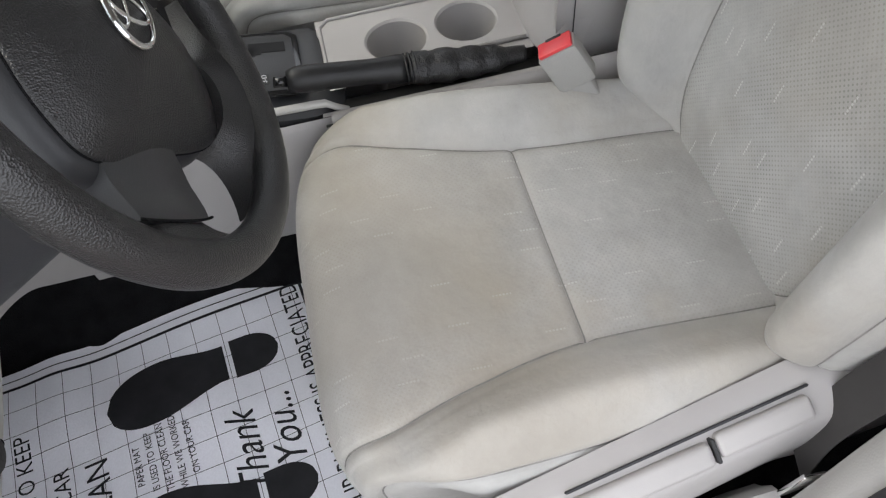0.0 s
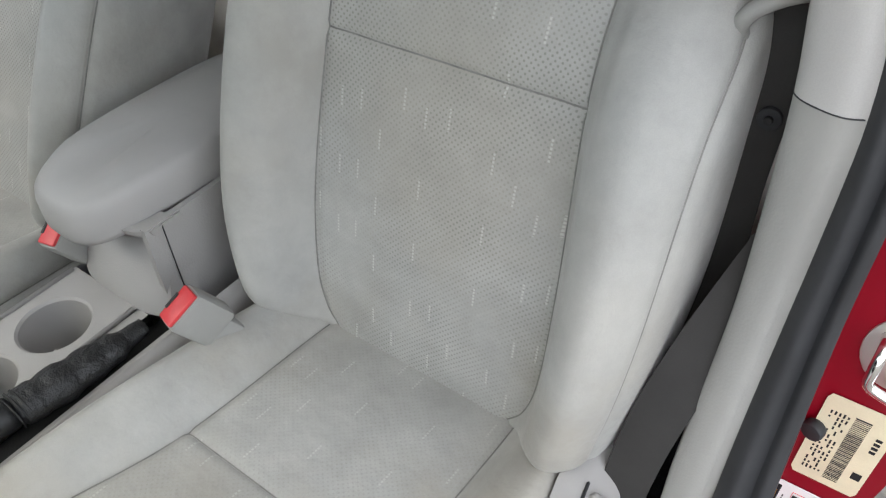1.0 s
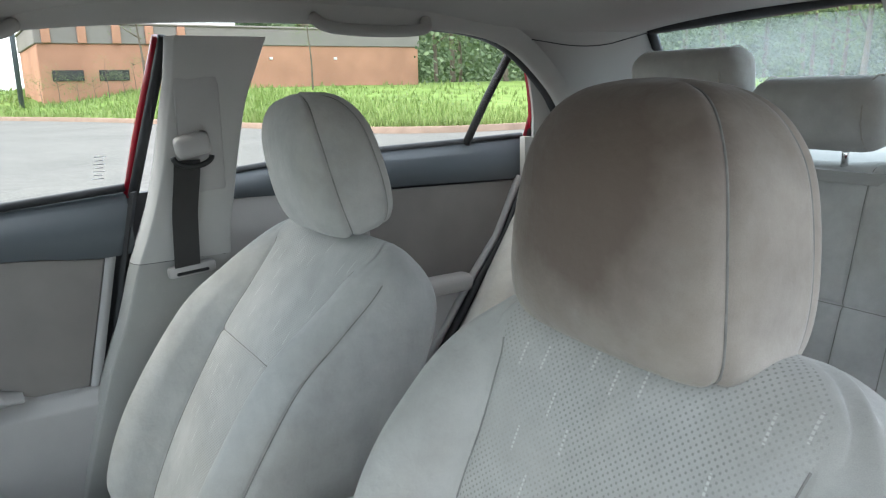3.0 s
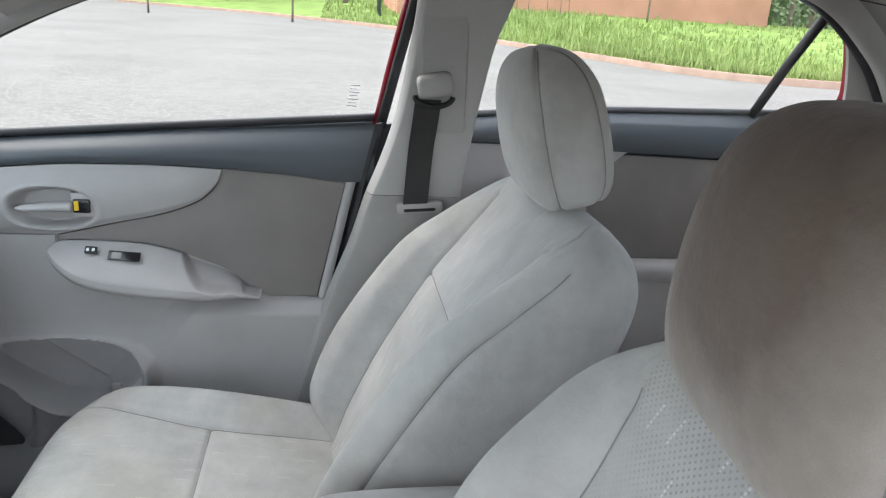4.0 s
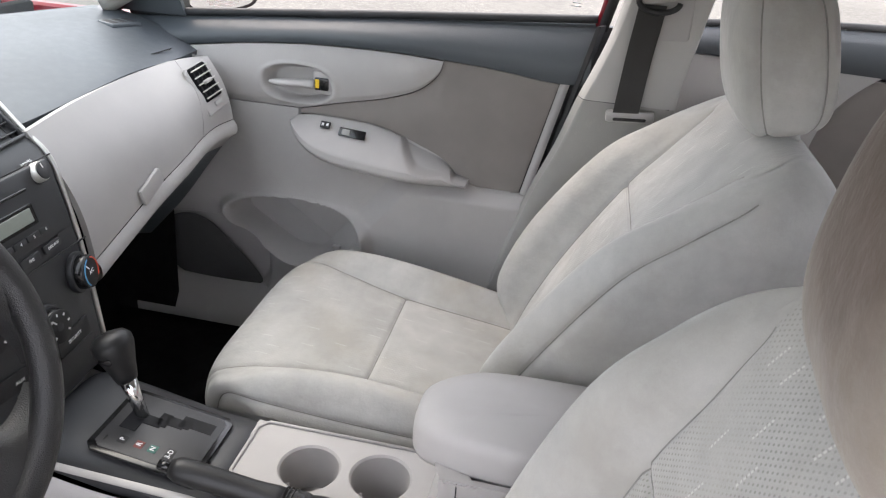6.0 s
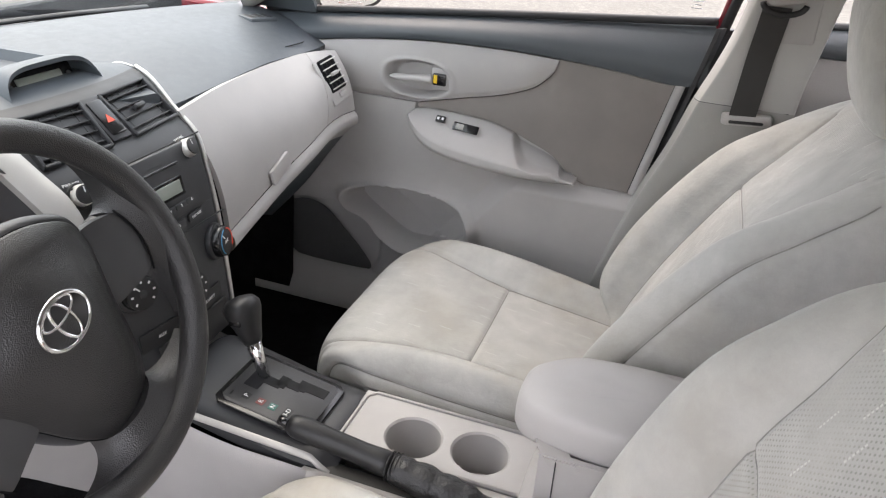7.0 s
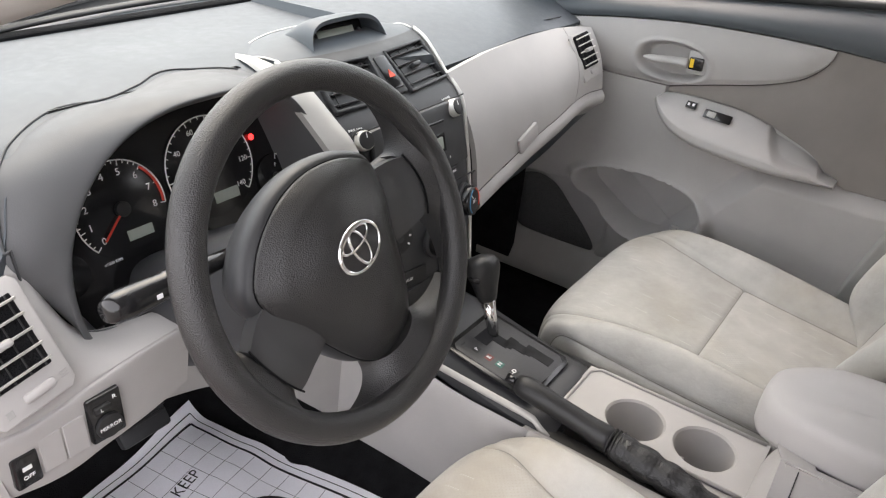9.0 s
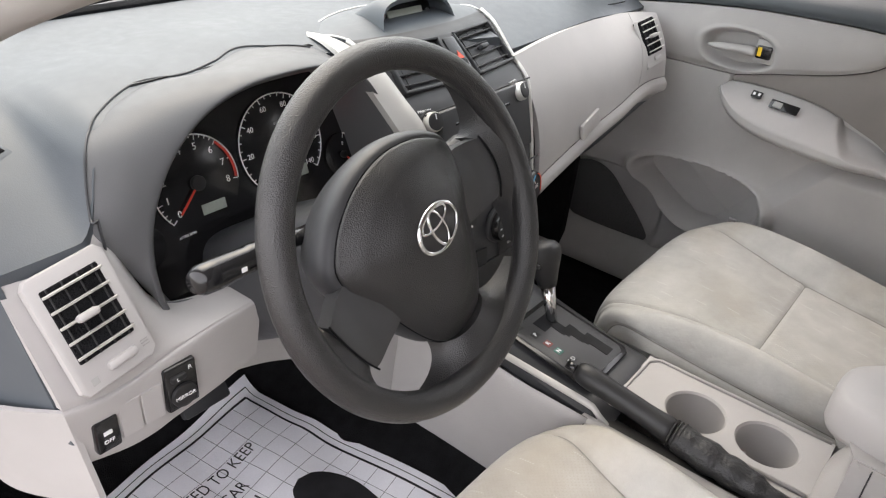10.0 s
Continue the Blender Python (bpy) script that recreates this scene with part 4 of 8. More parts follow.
# climate knobs
M["blue"] = Mat("blue_arc", (0.05, 0.25, 0.45), 0.5).worn(0.05, 40, 900, 0.05)
for nm, x, v in (("temperature_knob", 0.76, 5.72), ("fan_knob", -0.72, 5.60), ("mode_knob", 0.02, 6.25)):
    m = stack_pose(x, v, 0.0)
    kb = part(nm, disc(0.030, 0.010, (0, 0, 0), m @ pose(0, 0, 0.003), 0.003, 40), M["fascia"], stack, "black rotary climate knob")
    part("ring", disc(0.026, 0.018, (0, 0, 0), m @ pose(0, 0, 0.011), 0.003, 40, 0.0245), M["gloss"], kb)
    part("cap", disc(0.0235, 0.004, (0, 0, 0), m @ pose(0, 0, 0.020), 0.0015, 40), M["black"], kb)
    part("pointer", boxy(0.002, 0.010, 0.0008, (0, 0, 0), 0.0002, 1, m @ pose(-0.008, 0.010, 0.0224, 0, 0, 40)), M["white"], kb)
    if nm == "temperature_knob":
        for mat, a0, a1 in (("blue", 100, 230), ("warn", -40, 75)):
            arc = [m @ Vector((0.0205 * math.cos(radians(a)), 0.0205 * math.sin(radians(a)), 0.0222)) for a in np.linspace(a0, a1, 14)]
            tube("arc", arc, 0.0012, M[mat], kb, "", 6)
        words("mark", "A/C", 0.008, m @ pose(0, 0, 0.0222), M["white"], kb)
    else:
        for k in range(7):
            a = radians(220 - k * 43)
            part("tick", boxy(0.004, 0.003, 0.0006, (0, 0, 0), 0.0002, 1, m @ pose(0.0175 * math.cos(a), 0.0175 * math.sin(a), 0.0222, 0, 0, math.degrees(a))), M["white"], kb)
        part("cap_mark", disc(0.006, 0.0012, (0, 0, 0), m @ pose(0, 0, 0.0222), 0.0004, 20), M["fascia"], kb)
for x, v, tx in ((-0.55, 6.95, "AUX"), (0.35, 6.95, "SECURITY")):
    p = part("blank_switch", boxy(0.075, 0.028, 0.004, (0, 0, 0), 0.002, 2, stack_pose(x, v, 0.0015)), M["black"], stack)
    words("mark", tx, 0.007, stack_pose(x, v, 0.0042), M["white"], p)
part("ashtray_lid", boxy(0.16, 0.05, 0.005, (0, 0, 0), 0.004, 2, stack_pose(0, 7.55, 0.0015)), M["black"], stack)

# island over the stack with the clock hood
def island(u, v):
    a = u * 2 - 1
    y0, z0 = S_PROF[0]
    y = y0 + 0.145 * v * (1 - 0.28 * a * a) + 0.018 * abs(a) ** 2.5 * (1 - v)
    w = 0.148 + 0.020 * v
    z = z0 + 0.012 * math.sin(math.pi * v) + 0.006 - 0.028 * v * abs(a) ** 3
    return (SCX + a * w, y, z - 0.006)


sheet("island_top", island, 30, 20, M["slate"], dash, "", 0.02, (0, 0, 1))
rim = [Vector(island(0, v)) for v in np.linspace(0, 1, 10)] + [Vector(island(u, 1)) for u in np.linspace(0, 1, 20)[1:]] + [Vector(island(1, v)) for v in np.linspace(1, 0, 10)[1:]]
tube("silver_rim", [p + Vector((0, 0, 0.0008)) for p in rim], 0.0014, M["silver"], dash, "thin silver rim", 8)


def hood(u, v):
    """Clock hood: an arch open to the rear, v from its mouth forward."""
    a = math.pi * (1 - u)
    w, h = 0.082 - 0.018 * v, 0.044 * (1 - v ** 2.2) + 0.001
    c, s = math.cos(a), math.sin(a)
    k = (abs(c) ** 4 + abs(s) ** 4) ** -0.25
    return (SCX - 0.004 + w * c * k * (1 - 0.14 * max(s, 0)), 0.846 + 0.10 * v + 0.020 * max(s * k, 0) * (1 - v) - 0.0, 0.952 + h * max(s * k, 0) + 0.006 * v)


clock = sheet("clock_hood", hood, 40, 16, M["slate"], dash, "slate hood over small clock", 0.006, (0, 0, 1))
part("clock_face", boxy(0.122, 0.006, 0.030, (0, 0, 0), 0.002, 1, pose(SCX - 0.004, 0.886, 0.968, -28, 0, 0)), M["gloss"], clock)
part("clock_display", boxy(0.078, 0.003, 0.020, (0, 0, 0), 0.001, 1, pose(SCX - 0.004, 0.8815, 0.967, -28, 0, 0)), M["lcd"], clock, "grey clock display")
for s in (-1, 1):
    part("clock_button", disc(0.0035, 0.004, (0, 0, 0), pose(SCX - 0.004 + s * 0.050, 0.882, 0.968, 62, 0, 0), 0.001, 12), M["slate"], clock)

# silver wing between the cluster hood and the stack
WL = [(-0.168, 0.950, 0.950), (-0.176, 0.885, 0.957), (-0.180, 0.815, 0.935), (-0.168, 0.765, 0.885), (-0.160, 0.735, 0.84), (-0.154, 0.715, 0.785), (-0.150, 0.705, 0.73)]
WR = [(-0.162, 0.952, 0.948), (-0.160, 0.885, 0.952), (-0.163, 0.815, 0.938), (-0.156, 0.768, 0.900), (-0.150, 0.730, 0.862), (-0.146, 0.71, 0.80), (-0.142, 0.70, 0.74)]


def wing(u, v):
    a, b = Vector(catmull(WL, v * 6)), Vector(catmull(WR, v * 6))
    wide = 0.022 * math.sin(math.pi * min(v * 1.1, 1))
    a.x -= wide
    return a.lerp(b, u) + Vector((0, -0.004, 0.004)) * math.sin(math.pi * u) + Vector((0, -0.010, 0.003)) * step(v, 0.05, 0.35)


sheet("silver_wing", wing, 12, 40, M["satin"], dash, "satin silver trim wing", 0.012, (0, -1, 0.3))

# instrument cluster hood
RIM = [(-0.515, 0.728), (-0.538, 0.76), (-0.540, 0.81), (-0.526, 0.858), (-0.492, 0.905), (-0.445, 0.938), (-0.390, 0.954), (-0.33, 0.957), (-0.27, 0.954), (-0.22, 0.938), (-0.190, 0.90), (-0.176, 0.85), (-0.168, 0.80), (-0.165, 0.745)]
mid = np.array([-0.35, 0.80])


# the joint between the hood and the dash top, from the driver's side panel over the top to the silver wing
JOINT = [(-0.500, 0.757, 0.748), (-0.540, 0.758, 0.764), (-0.566, 0.762, 0.808), (-0.592, 0.766, 0.858), (-0.570, 0.805, 0.922), (-0.53, 0.85, 0.941), (-0.46, 0.893, 0.947), (-0.40, 0.887, 0.949), (-0.35, 0.900, 0.952), (-0.29, 0.920, 0.955), (-0.205, 0.875, 0.950), (-0.180, 0.83, 0.905), (-0.172, 0.79, 0.84), (-0.165, 0.770, 0.75)]


def cluster_hood(u, v):
    p = catmull(RIM, u * 13)
    q = catmull(RIM, min(u + 0.01, 1) * 13) - catmull(RIM, max(u - 0.01, 0) * 13)
    n = np.array([-q[1], q[0]]) / np.linalg.norm(q)
    if n @ (p - mid) < 0:
        n = -n
    lean = 0.25 * (p[1] - 0.85)
    at = lambda o, y: np.array((p[0] + n[0] * o, y + lean, p[1] + n[1] * o))
    out = np.array((n[0], 0.0, n[1]))
    end = np.array(catmull(JOINT, u * 13))
    k = 1 - 0.62 * max(n[0], 0.0)
    lip = at(0.010 * k, 0.758)
    far = end - lip
    run = np.linalg.norm(far)
    up = np.array((0.0, -0.35, 0.94)) if n[1] > 0.3 else np.array((n[0] * 0.6, -0.8, 0.0))
    pts = [at(-0.012, 0.868), at(-0.004, 0.81), at(0.0, 0.772), at(0.003 * k, 0.762), lip, lip + far * 0.22 + up * run * 0.06, lip + far * 0.5 + up * run * 0.08, lip + far * 0.78 + up * run * 0.05, end]
    return tuple(catmull([tuple(a) for a in pts], v * 8))


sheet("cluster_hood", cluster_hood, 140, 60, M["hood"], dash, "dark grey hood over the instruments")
def over_top(p):
    """A place on the joint, raised on to the dash top where that lies over it."""
    u = (p[0] + 0.72) / 1.44
    near = min((Vector(top_sheet(u, k / 160)) for k in range(161)), key=lambda q: abs(q.y - p[1]))
    return Vector((p[0], p[1] - 0.001, max(p[2] + 0.0005, near.z + 0.0004 if abs(near.y - p[1]) < 0.01 else 0.0)))


tube("hood_seam", [over_top(catmull(JOINT, t)) for t in np.linspace(2.0, 9.9, 110)], 0.0015, M["fascia"], dash, "dark seam line", 6)
# instruments
face_m = axes((-0.345, 0.846, 0.826), (1, 0, 0), (0, -0.955, 0.295))
cl = part("instrument_panel", prism([(-0.205, -0.115), (0.205, -0.115), (0.205, 0.10), (0.14, 0.135), (-0.12, 0.135), (-0.205, 0.06)], 0.004, face_m @ pose(0, 0, -0.006), 0.001), M["gloss"], dash, "black instrument panel with white scales")
M["needle"] = Mat("red_needle", (0.70, 0.05, 0.03), 0.45).worn(0.05, 60, 900, 0.05)


def gauge(cx, cy, r, a0, a1, labels, needle, red=None, minor=4, ts=0.012):
    g = part("gauge", disc(r * 1.02, 0.003, (0, 0, 0), face_m @ pose(cx, cy, 0.000), 0.0008, 48), M["gloss"], cl)
    tube("scale_ring", [face_m @ Vector((cx + r * math.cos(radians(a)), cy + r * math.sin(radians(a)), 0.0022)) for a in np.linspace(a0, a1, 40)], 0.0009, M["white"], g, "", 6)
    n = len(labels) - 1
    for k in range(n * minor + 1):
        a = radians(a0 + (a1 - a0) * k / (n * minor))
        L = 0.006 if k % minor == 0 else 0.003
        part("tick", boxy(L, 0.0012, 0.0005, (0, 0, 0), 0.0001, 1, face_m @ pose(cx + (r - L / 2 - 0.001) * math.cos(a), cy + (r - L / 2 - 0.001) * math.sin(a), 0.0022, 0, 0, math.degrees(a))), M["white"], g)
    for k, tx in enumerate(labels):
        a = radians(a0 + (a1 - a0) * k / n)
        if tx:
            words("mark", tx, ts, face_m @ pose(cx + (r - 0.0145) * math.cos(a), cy + (r - 0.0145) * math.sin(a), 0.0022), M["white"], g)
    if red:
        tube("red_arc", [face_m @ Vector((cx + (r - 0.003) * math.cos(radians(a)), cy + (r - 0.003) * math.sin(radians(a)), 0.0024)) for a in np.linspace(red[0], red[1], 12)], 0.0018, M["needle"], g, "red zone", 6)
    a = radians(needle)
    part("needle", boxy(r * 0.80, 0.0028, 0.0012, (0, 0, 0), 0.0004, 1, face_m @ pose(cx + r * 0.36 * math.cos(a), cy + r * 0.36 * math.sin(a), 0.0065, 0, 0, needle)), M["needle"], g, "red needle")
    part("hub", disc(r * 0.16, 0.007, (0, 0, 0), face_m @ pose(cx, cy, 0.005), 0.001, 24), M["black"], g)
    return g


g = gauge(-0.080, 0.008, 0.058, 222, -10, ["0", "1", "2", "3", "4", "5", "6", "7", "8"], 222, (48, -8))
part("lcd_strip", boxy(0.034, 0.013, 0.001, (0, 0, 0), 0.0004, 1, face_m @ pose(-0.066, -0.026, 0.0022)), M["lcd"], g, "grey-green readout")
words("mark", "x1000 RPM", 0.005, face_m @ pose(-0.110, -0.048, 0.0022), M["white"], g)
g = gauge(0.054, 0.020, 0.066, 222, -42, ["0", "20", "40", "60", "80", "100", "120", "140"], 222, None, 4, 0.010)
part("lcd_strip", boxy(0.040, 0.015, 0.001, (0, 0, 0), 0.0004, 1, face_m @ pose(0.066, -0.022, 0.0022)), M["lcd"], g, "grey-green readout")
words("mark", "MPH", 0.005, face_m @ pose(0.054, 0.048, 0.0022), M["white"], g)
g = gauge(0.152, -0.022, 0.030, 75, -60, ["F", "", "E"], -50, None, 2, 0.007)
g = gauge(-0.165, -0.045, 0.026, 260, 130, ["C", "", "H"], 235, None, 2, 0.007)
M["telltale"] = Mat("lit_warning", (0.8, 0.02, 0.02), 0.5)
M["telltale"].b.inputs["Emission Color"].default_value = rgb(1.0, 0.03, 0.03)
M["telltale"].b.inputs["Emission Strength"].default_value = 1.2
part("warning_light", disc(0.0045, 0.001, (0, 0, 0), face_m @ pose(0.128, 0.040, 0.002), 0.0003, 12), M["telltale"], cl, "lit red belt warning")
part("trip_knob", disc(0.005, 0.02, (0, 0, 0), face_m @ pose(-0.060, -0.075, 0.008), 0.001, 16), M["black"], cl)

# driver's side panel with outlet, and the switch panel below its crease
PT = [(-0.692, 0.762, 0.858), (-0.64, 0.766, 0.861), (-0.588, 0.768, 0.861), (-0.568, 0.760, 0.812), (-0.552, 0.755, 0.777), (-0.522, 0.752, 0.754), (-0.452, 0.748, 0.745)]
PM = [(-0.682, 0.700, 0.737), (-0.64, 0.700, 0.731), (-0.60, 0.702, 0.733), (-0.57, 0.703, 0.738), (-0.545, 0.704, 0.741), (-0.51, 0.706, 0.744), (-0.448, 0.712, 0.744)]
PB = [(-0.668, 0.708, 0.652), (-0.63, 0.706, 0.645), (-0.60, 0.706, 0.644), (-0.57, 0.707, 0.648), (-0.54, 0.708, 0.651), (-0.51, 0.709, 0.655), (-0.455, 0.715, 0.661)]


def left_panel(u, v):
    p = Vector(catmull(PM, u * 6)).lerp(Vector(catmull(PT, u * 6)), v)
    p.y -= 0.004 * math.sin(math.pi * v) - 0.002 * (1 - step(v, 0.0, 0.05))
    return p


def switch_panel(u, v):
    rows = [Vector(catmull(PM, u * 6)) + Vector((0, 0.003, 0.0)), Vector(catmull(PM, u * 6)) + Vector((0, -0.002, -0.010)), Vector(catmull(PB, u * 6)) + Vector((0, -0.002, 0.012)), Vector(catmull(PB, u * 6)) + Vector((0, 0.004, 0.0)), Vector(catmull(PB, u * 6)) + Vector((0, 0.030, -0.012)), Vector(catmull(PB, u * 6)) + Vector((0, 0.10, -0.018))]
    return tuple(catmull([tuple(r) for r in rows], v * 5))


sheet("left_panel", left_panel, 60, 30, M["light_smooth"], dash, "light grey driver's side panel", 0.012, (0, -1, 0.2))
sheet("switch_panel", switch_panel, 50, 36, M["light_smooth"], dash, "light grey switch panel")
sheet("panel_side", lambda u, v: (-0.692 - 0.035 * u + 0.012 * (1 - v), 0.756 + 0.09 * u - 0.052 * (1 - v), 0.690 + 0.164 * v), 10, 10, M["slate"], dash, "dark slate end", 0.006, (-1, 0, 0))
sheet("lower_side", lambda u, v: (-0.682 - 0.05 * math.sin(u * math.pi / 2) + 0.014 * (1 - v), 0.702 + 0.13 * u, 0.60 + 0.134 * v - 0.02 * u), 12, 10, M["light_smooth"], dash, "", 0.006, (-1, 0, 0))
lx, ly = Vector((0.0620, 0.0065, 0.0065)).normalized(), Vector((-0.0070, 0.0375, 0.0665)).normalized()
ln = lx.cross(ly).normalized()
lo_ = Vector((-0.6325, 0.7245, 0.8120)) + ln * 0.0005
lm = Matrix(((lx.x, ly.x, ln.x, lo_.x), (lx.y, ly.y, ln.y, lo_.y), (lx.z, ly.z, ln.z, lo_.z), (0, 0, 0, 1)))
frame_o = [(-0.040, -0.062), (-0.034, -0.069), (0.036, -0.069), (0.043, -0.062), (0.043, 0.046), (0.037, 0.053), (-0.034, 0.053), (-0.040, 0.046)]
part("outlet_frame", prism(frame_o, 0.010, lm @ pose(0, 0, -0.0086), 0.0030), M["light_smooth"], dash)
vent("driver_outlet", lm @ pose(0.001, 0.0, 0.001), 0.063, 0.080, 5, dash)
part("outlet_wheel", boxy(0.032, 0.009, 0.008, (0, 0, 0), 0.003, 2, lm @ pose(0.008, -0.054, 0.002)), M["light_smooth"], dash)
for k in range(3):
    part("mark", boxy(0.008, 0.0010, 0.0004, (0, 0, 0), 0.0001, 1, lm @ pose(0.034, -0.056 + 0.0028 * k, 0.0017)), M["mid"], dash)
part("mark", boxy(0.007, 0.007, 0.0004, (0, 0, 0), 0.0001, 1, lm @ pose(-0.024, -0.058, 0.0017)), M["mid"], dash)
FR = 0.6985
for x0, z0, w, h, nm in ((-0.564, 0.696, 0.038, 0.058, "mirror_switch"), (-0.649, 0.686, 0.026, 0.040, "stability_switch")):
    sw = part(nm, boxy(w, 0.012, h, (0, 0, 0), 0.003, 2, pose(x0, FR + 0.004, z0)), M["gloss"], dash, "black switch")
    if nm == "mirror_switch":
        part("dial", disc(0.0145, 0.006, (0, 0, 0), pose(x0, FR - 0.003, z0 - 0.011, 90, 0, 0), 0.001, 24), M["black"], sw)
        part("lever", boxy(0.018, 0.006, 0.008, (0, 0, 0), 0.002, 2, pose(x0 - 0.004, FR - 0.003, z0 + 0.014)), M["black"], sw)
        words("mark", "MIRROR", 0.0066, pose(x0, FR - 0.0064, z0 - 0.011, 90, 0, 0), M["white"], sw)
        words("mark", "L", 0.006, pose(x0 - 0.006, FR - 0.0064, z0 + 0.014, 90, 0, 0), M["white"], sw)
        words("mark", "R", 0.0075, pose(x0 + 0.011, FR - 0.0024, z0 + 0.020, 90, 0, 0), M["white"], sw)
    else:
        words("mark", "OFF", 0.0065, pose(x0, FR - 0.0024, z0 - 0.007, 90, 0, 0), M["white"], sw)
        part("mark", boxy(0.009, 0.0006, 0.005, (0, 0, 0), 0.0002, 1, pose(x0, FR - 0.0024, z0 + 0.004)), M["white"], sw)
for x0 in (-0.622, -0.597):
    part("blank_cover", boxy(0.0232, 0.004, 0.043, (0, 0, 0), 0.0008, 1, pose(x0, FR + 0.0022, 0.690)), M["light_smooth"], dash)
# knee panel under the column
KNEE_LOW = along([(-0.46, 0.585), (-0.363, 0.542), (-0.255, 0.474), (-0.18, 0.388), (-0.10, 0.290)])


def knee(u, v):
    x = -0.455 + 0.36 * u
    lo = KNEE_LOW(x)
    fold = 0.012 * bell(v - 0.78, 0.05)
    return (x, 0.742 + 0.055 * (1 - v) + 0.02 * math.sin(math.pi * u) - fold, lo + (0.735 - lo) * v)


sheet("knee_panel", knee, 40, 30, M["light"], dash, "light grey knee panel", 0.02, (0, -1, 0))
part("firewall", boxy(1.44, 0.03, 0.75, (0, 1.22, 0.58), 0.005), M["carpet"], dash, "black bulkhead carpet")
part("dash_core", boxy(1.40, 0.22, 0.16, (0, 1.05, 0.82), 0.02), M["black"], dash)


# ---- steering wheel ----
TILT = radians(23)
wn_ = (0, -math.cos(TILT), math.sin(TILT))
WM = axes((-0.376, 0.535, 0.876), (1, 0, 0), wn_) @ pose(0, 0, 0, 0, 0, 22)
wheel = thing("steering_wheel", "black grained three-spoke steering wheel with chrome badge", "steering wheel")
tube("rim", [WM @ Vector((0.1735 * math.cos(k * math.pi / 48), 0.1735 * math.sin(k * math.pi / 48), 0)) for k in range(96)], 0.0165, M["leather"], wheel, "grained rim", 20, closed=True, flat=0.92)
HALF_PAD = [(r * math.cos(radians(a)), r * math.sin(radians(a))) for a, r in ((90, 0.085), (70, 0.087), (50, 0.093), (35, 0.100), (22, 0.106), (10, 0.101), (-6, 0.091), (-24, 0.087), (-40, 0.092), (-54, 0.104), (-67, 0.121), (-79, 0.136), (-90, 0.139))]
PAD = HALF_PAD + [(-x, y) for x, y in HALF_PAD[-2:0:-1]]
NPAD = 96


def pad_pt(u, r):
    p = catmull([*PAD[-2:], *PAD, *PAD[:3]], 2 + (u % 1.0) * len(PAD))
    h = 0.036 * (1 - r ** 2.4) - 0.012 - 0.0022 * bell(r - 0.70, 0.05) - 0.010 * max(-p[1] / 0.14, 0) * r
    if r > 1:
        h = -0.012 - 0.010 * max(-p[1] / 0.14, 0) - (r - 1) * 0.5
        r = 1.0 + (r - 1) * 0.1
    return WM @ Vector((p[0] * r, p[1] * r - 0.002, h))


rings = [0.02, 0.2, 0.4, 0.55, 0.68, 0.76, 0.80, 0.84, 0.90, 0.95, 0.98, 1.0, 1.02, 1.06]
raw("airbag_pad", [pad_pt(k / NPAD, r) for r in rings for k in range(NPAD)] + [WM @ Vector((0, -0.002, 0.0235))],
    grid_faces(NPAD, len(rings), True) + [((k + 1) % NPAD, k, NPAD * len(rings)) for k in range(NPAD)], M["leather"], wheel, "grained airbag pad")


def hub_shell(u, v):
    """The smooth shell behind the pad, a little wider than it."""
    p = catmull([*PAD[-2:], *PAD, *PAD[:3]], 2 + (u % 1.0) * len(PAD))
    k, h = catmull([(0.98, -0.014), (1.06, -0.019), (1.10, -0.030), (1.06, -0.050), (0.90, -0.080)], v * 4)
    low = max(-p[1] / 0.14, 0.0)
    return WM @ Vector((p[0] * k, (p[1] * (k - 0.14 * low * (k > 1.0))) - 0.002, h - 0.010 * low))


raw("hub_shell", [hub_shell(k / 96, j / 14) for j in range(15) for k in range(96)], grid_faces(96, 15, True), M["fascia"], wheel, "smooth charcoal shell")


def spoke(name, a0, a1, b0, b1, r0, r1, mat, label="", lift=0.0, root=False):
    """A spoke between two radii; the angles at its inner and outer ends; a root swells and flares into the rim."""

    def f(u, v):
        k = v ** 2.2 if root else v
        a = radians((a0 + (a1 - a0) * u) * (1 - k) + (b0 + (b1 - b0) * u) * k)
        r = r0 + (r1 - r0) * v
        h = -0.014 + 0.005 * math.sin(math.pi * u) + lift
        if root:
            h += 0.016 * v + 0.008 * (math.sin(math.pi * u) ** 0.6 - 0.6) - 0.010 * abs(2 * u - 1) ** 6
        else:
            h += 0.006 * step(r, 0.11, 0.142)
        return WM @ Vector((r * math.cos(a), r * math.sin(a), h))

    return sheet(name, f, 28, 18, mat, wheel, label, 0.018, Vector(wn_))


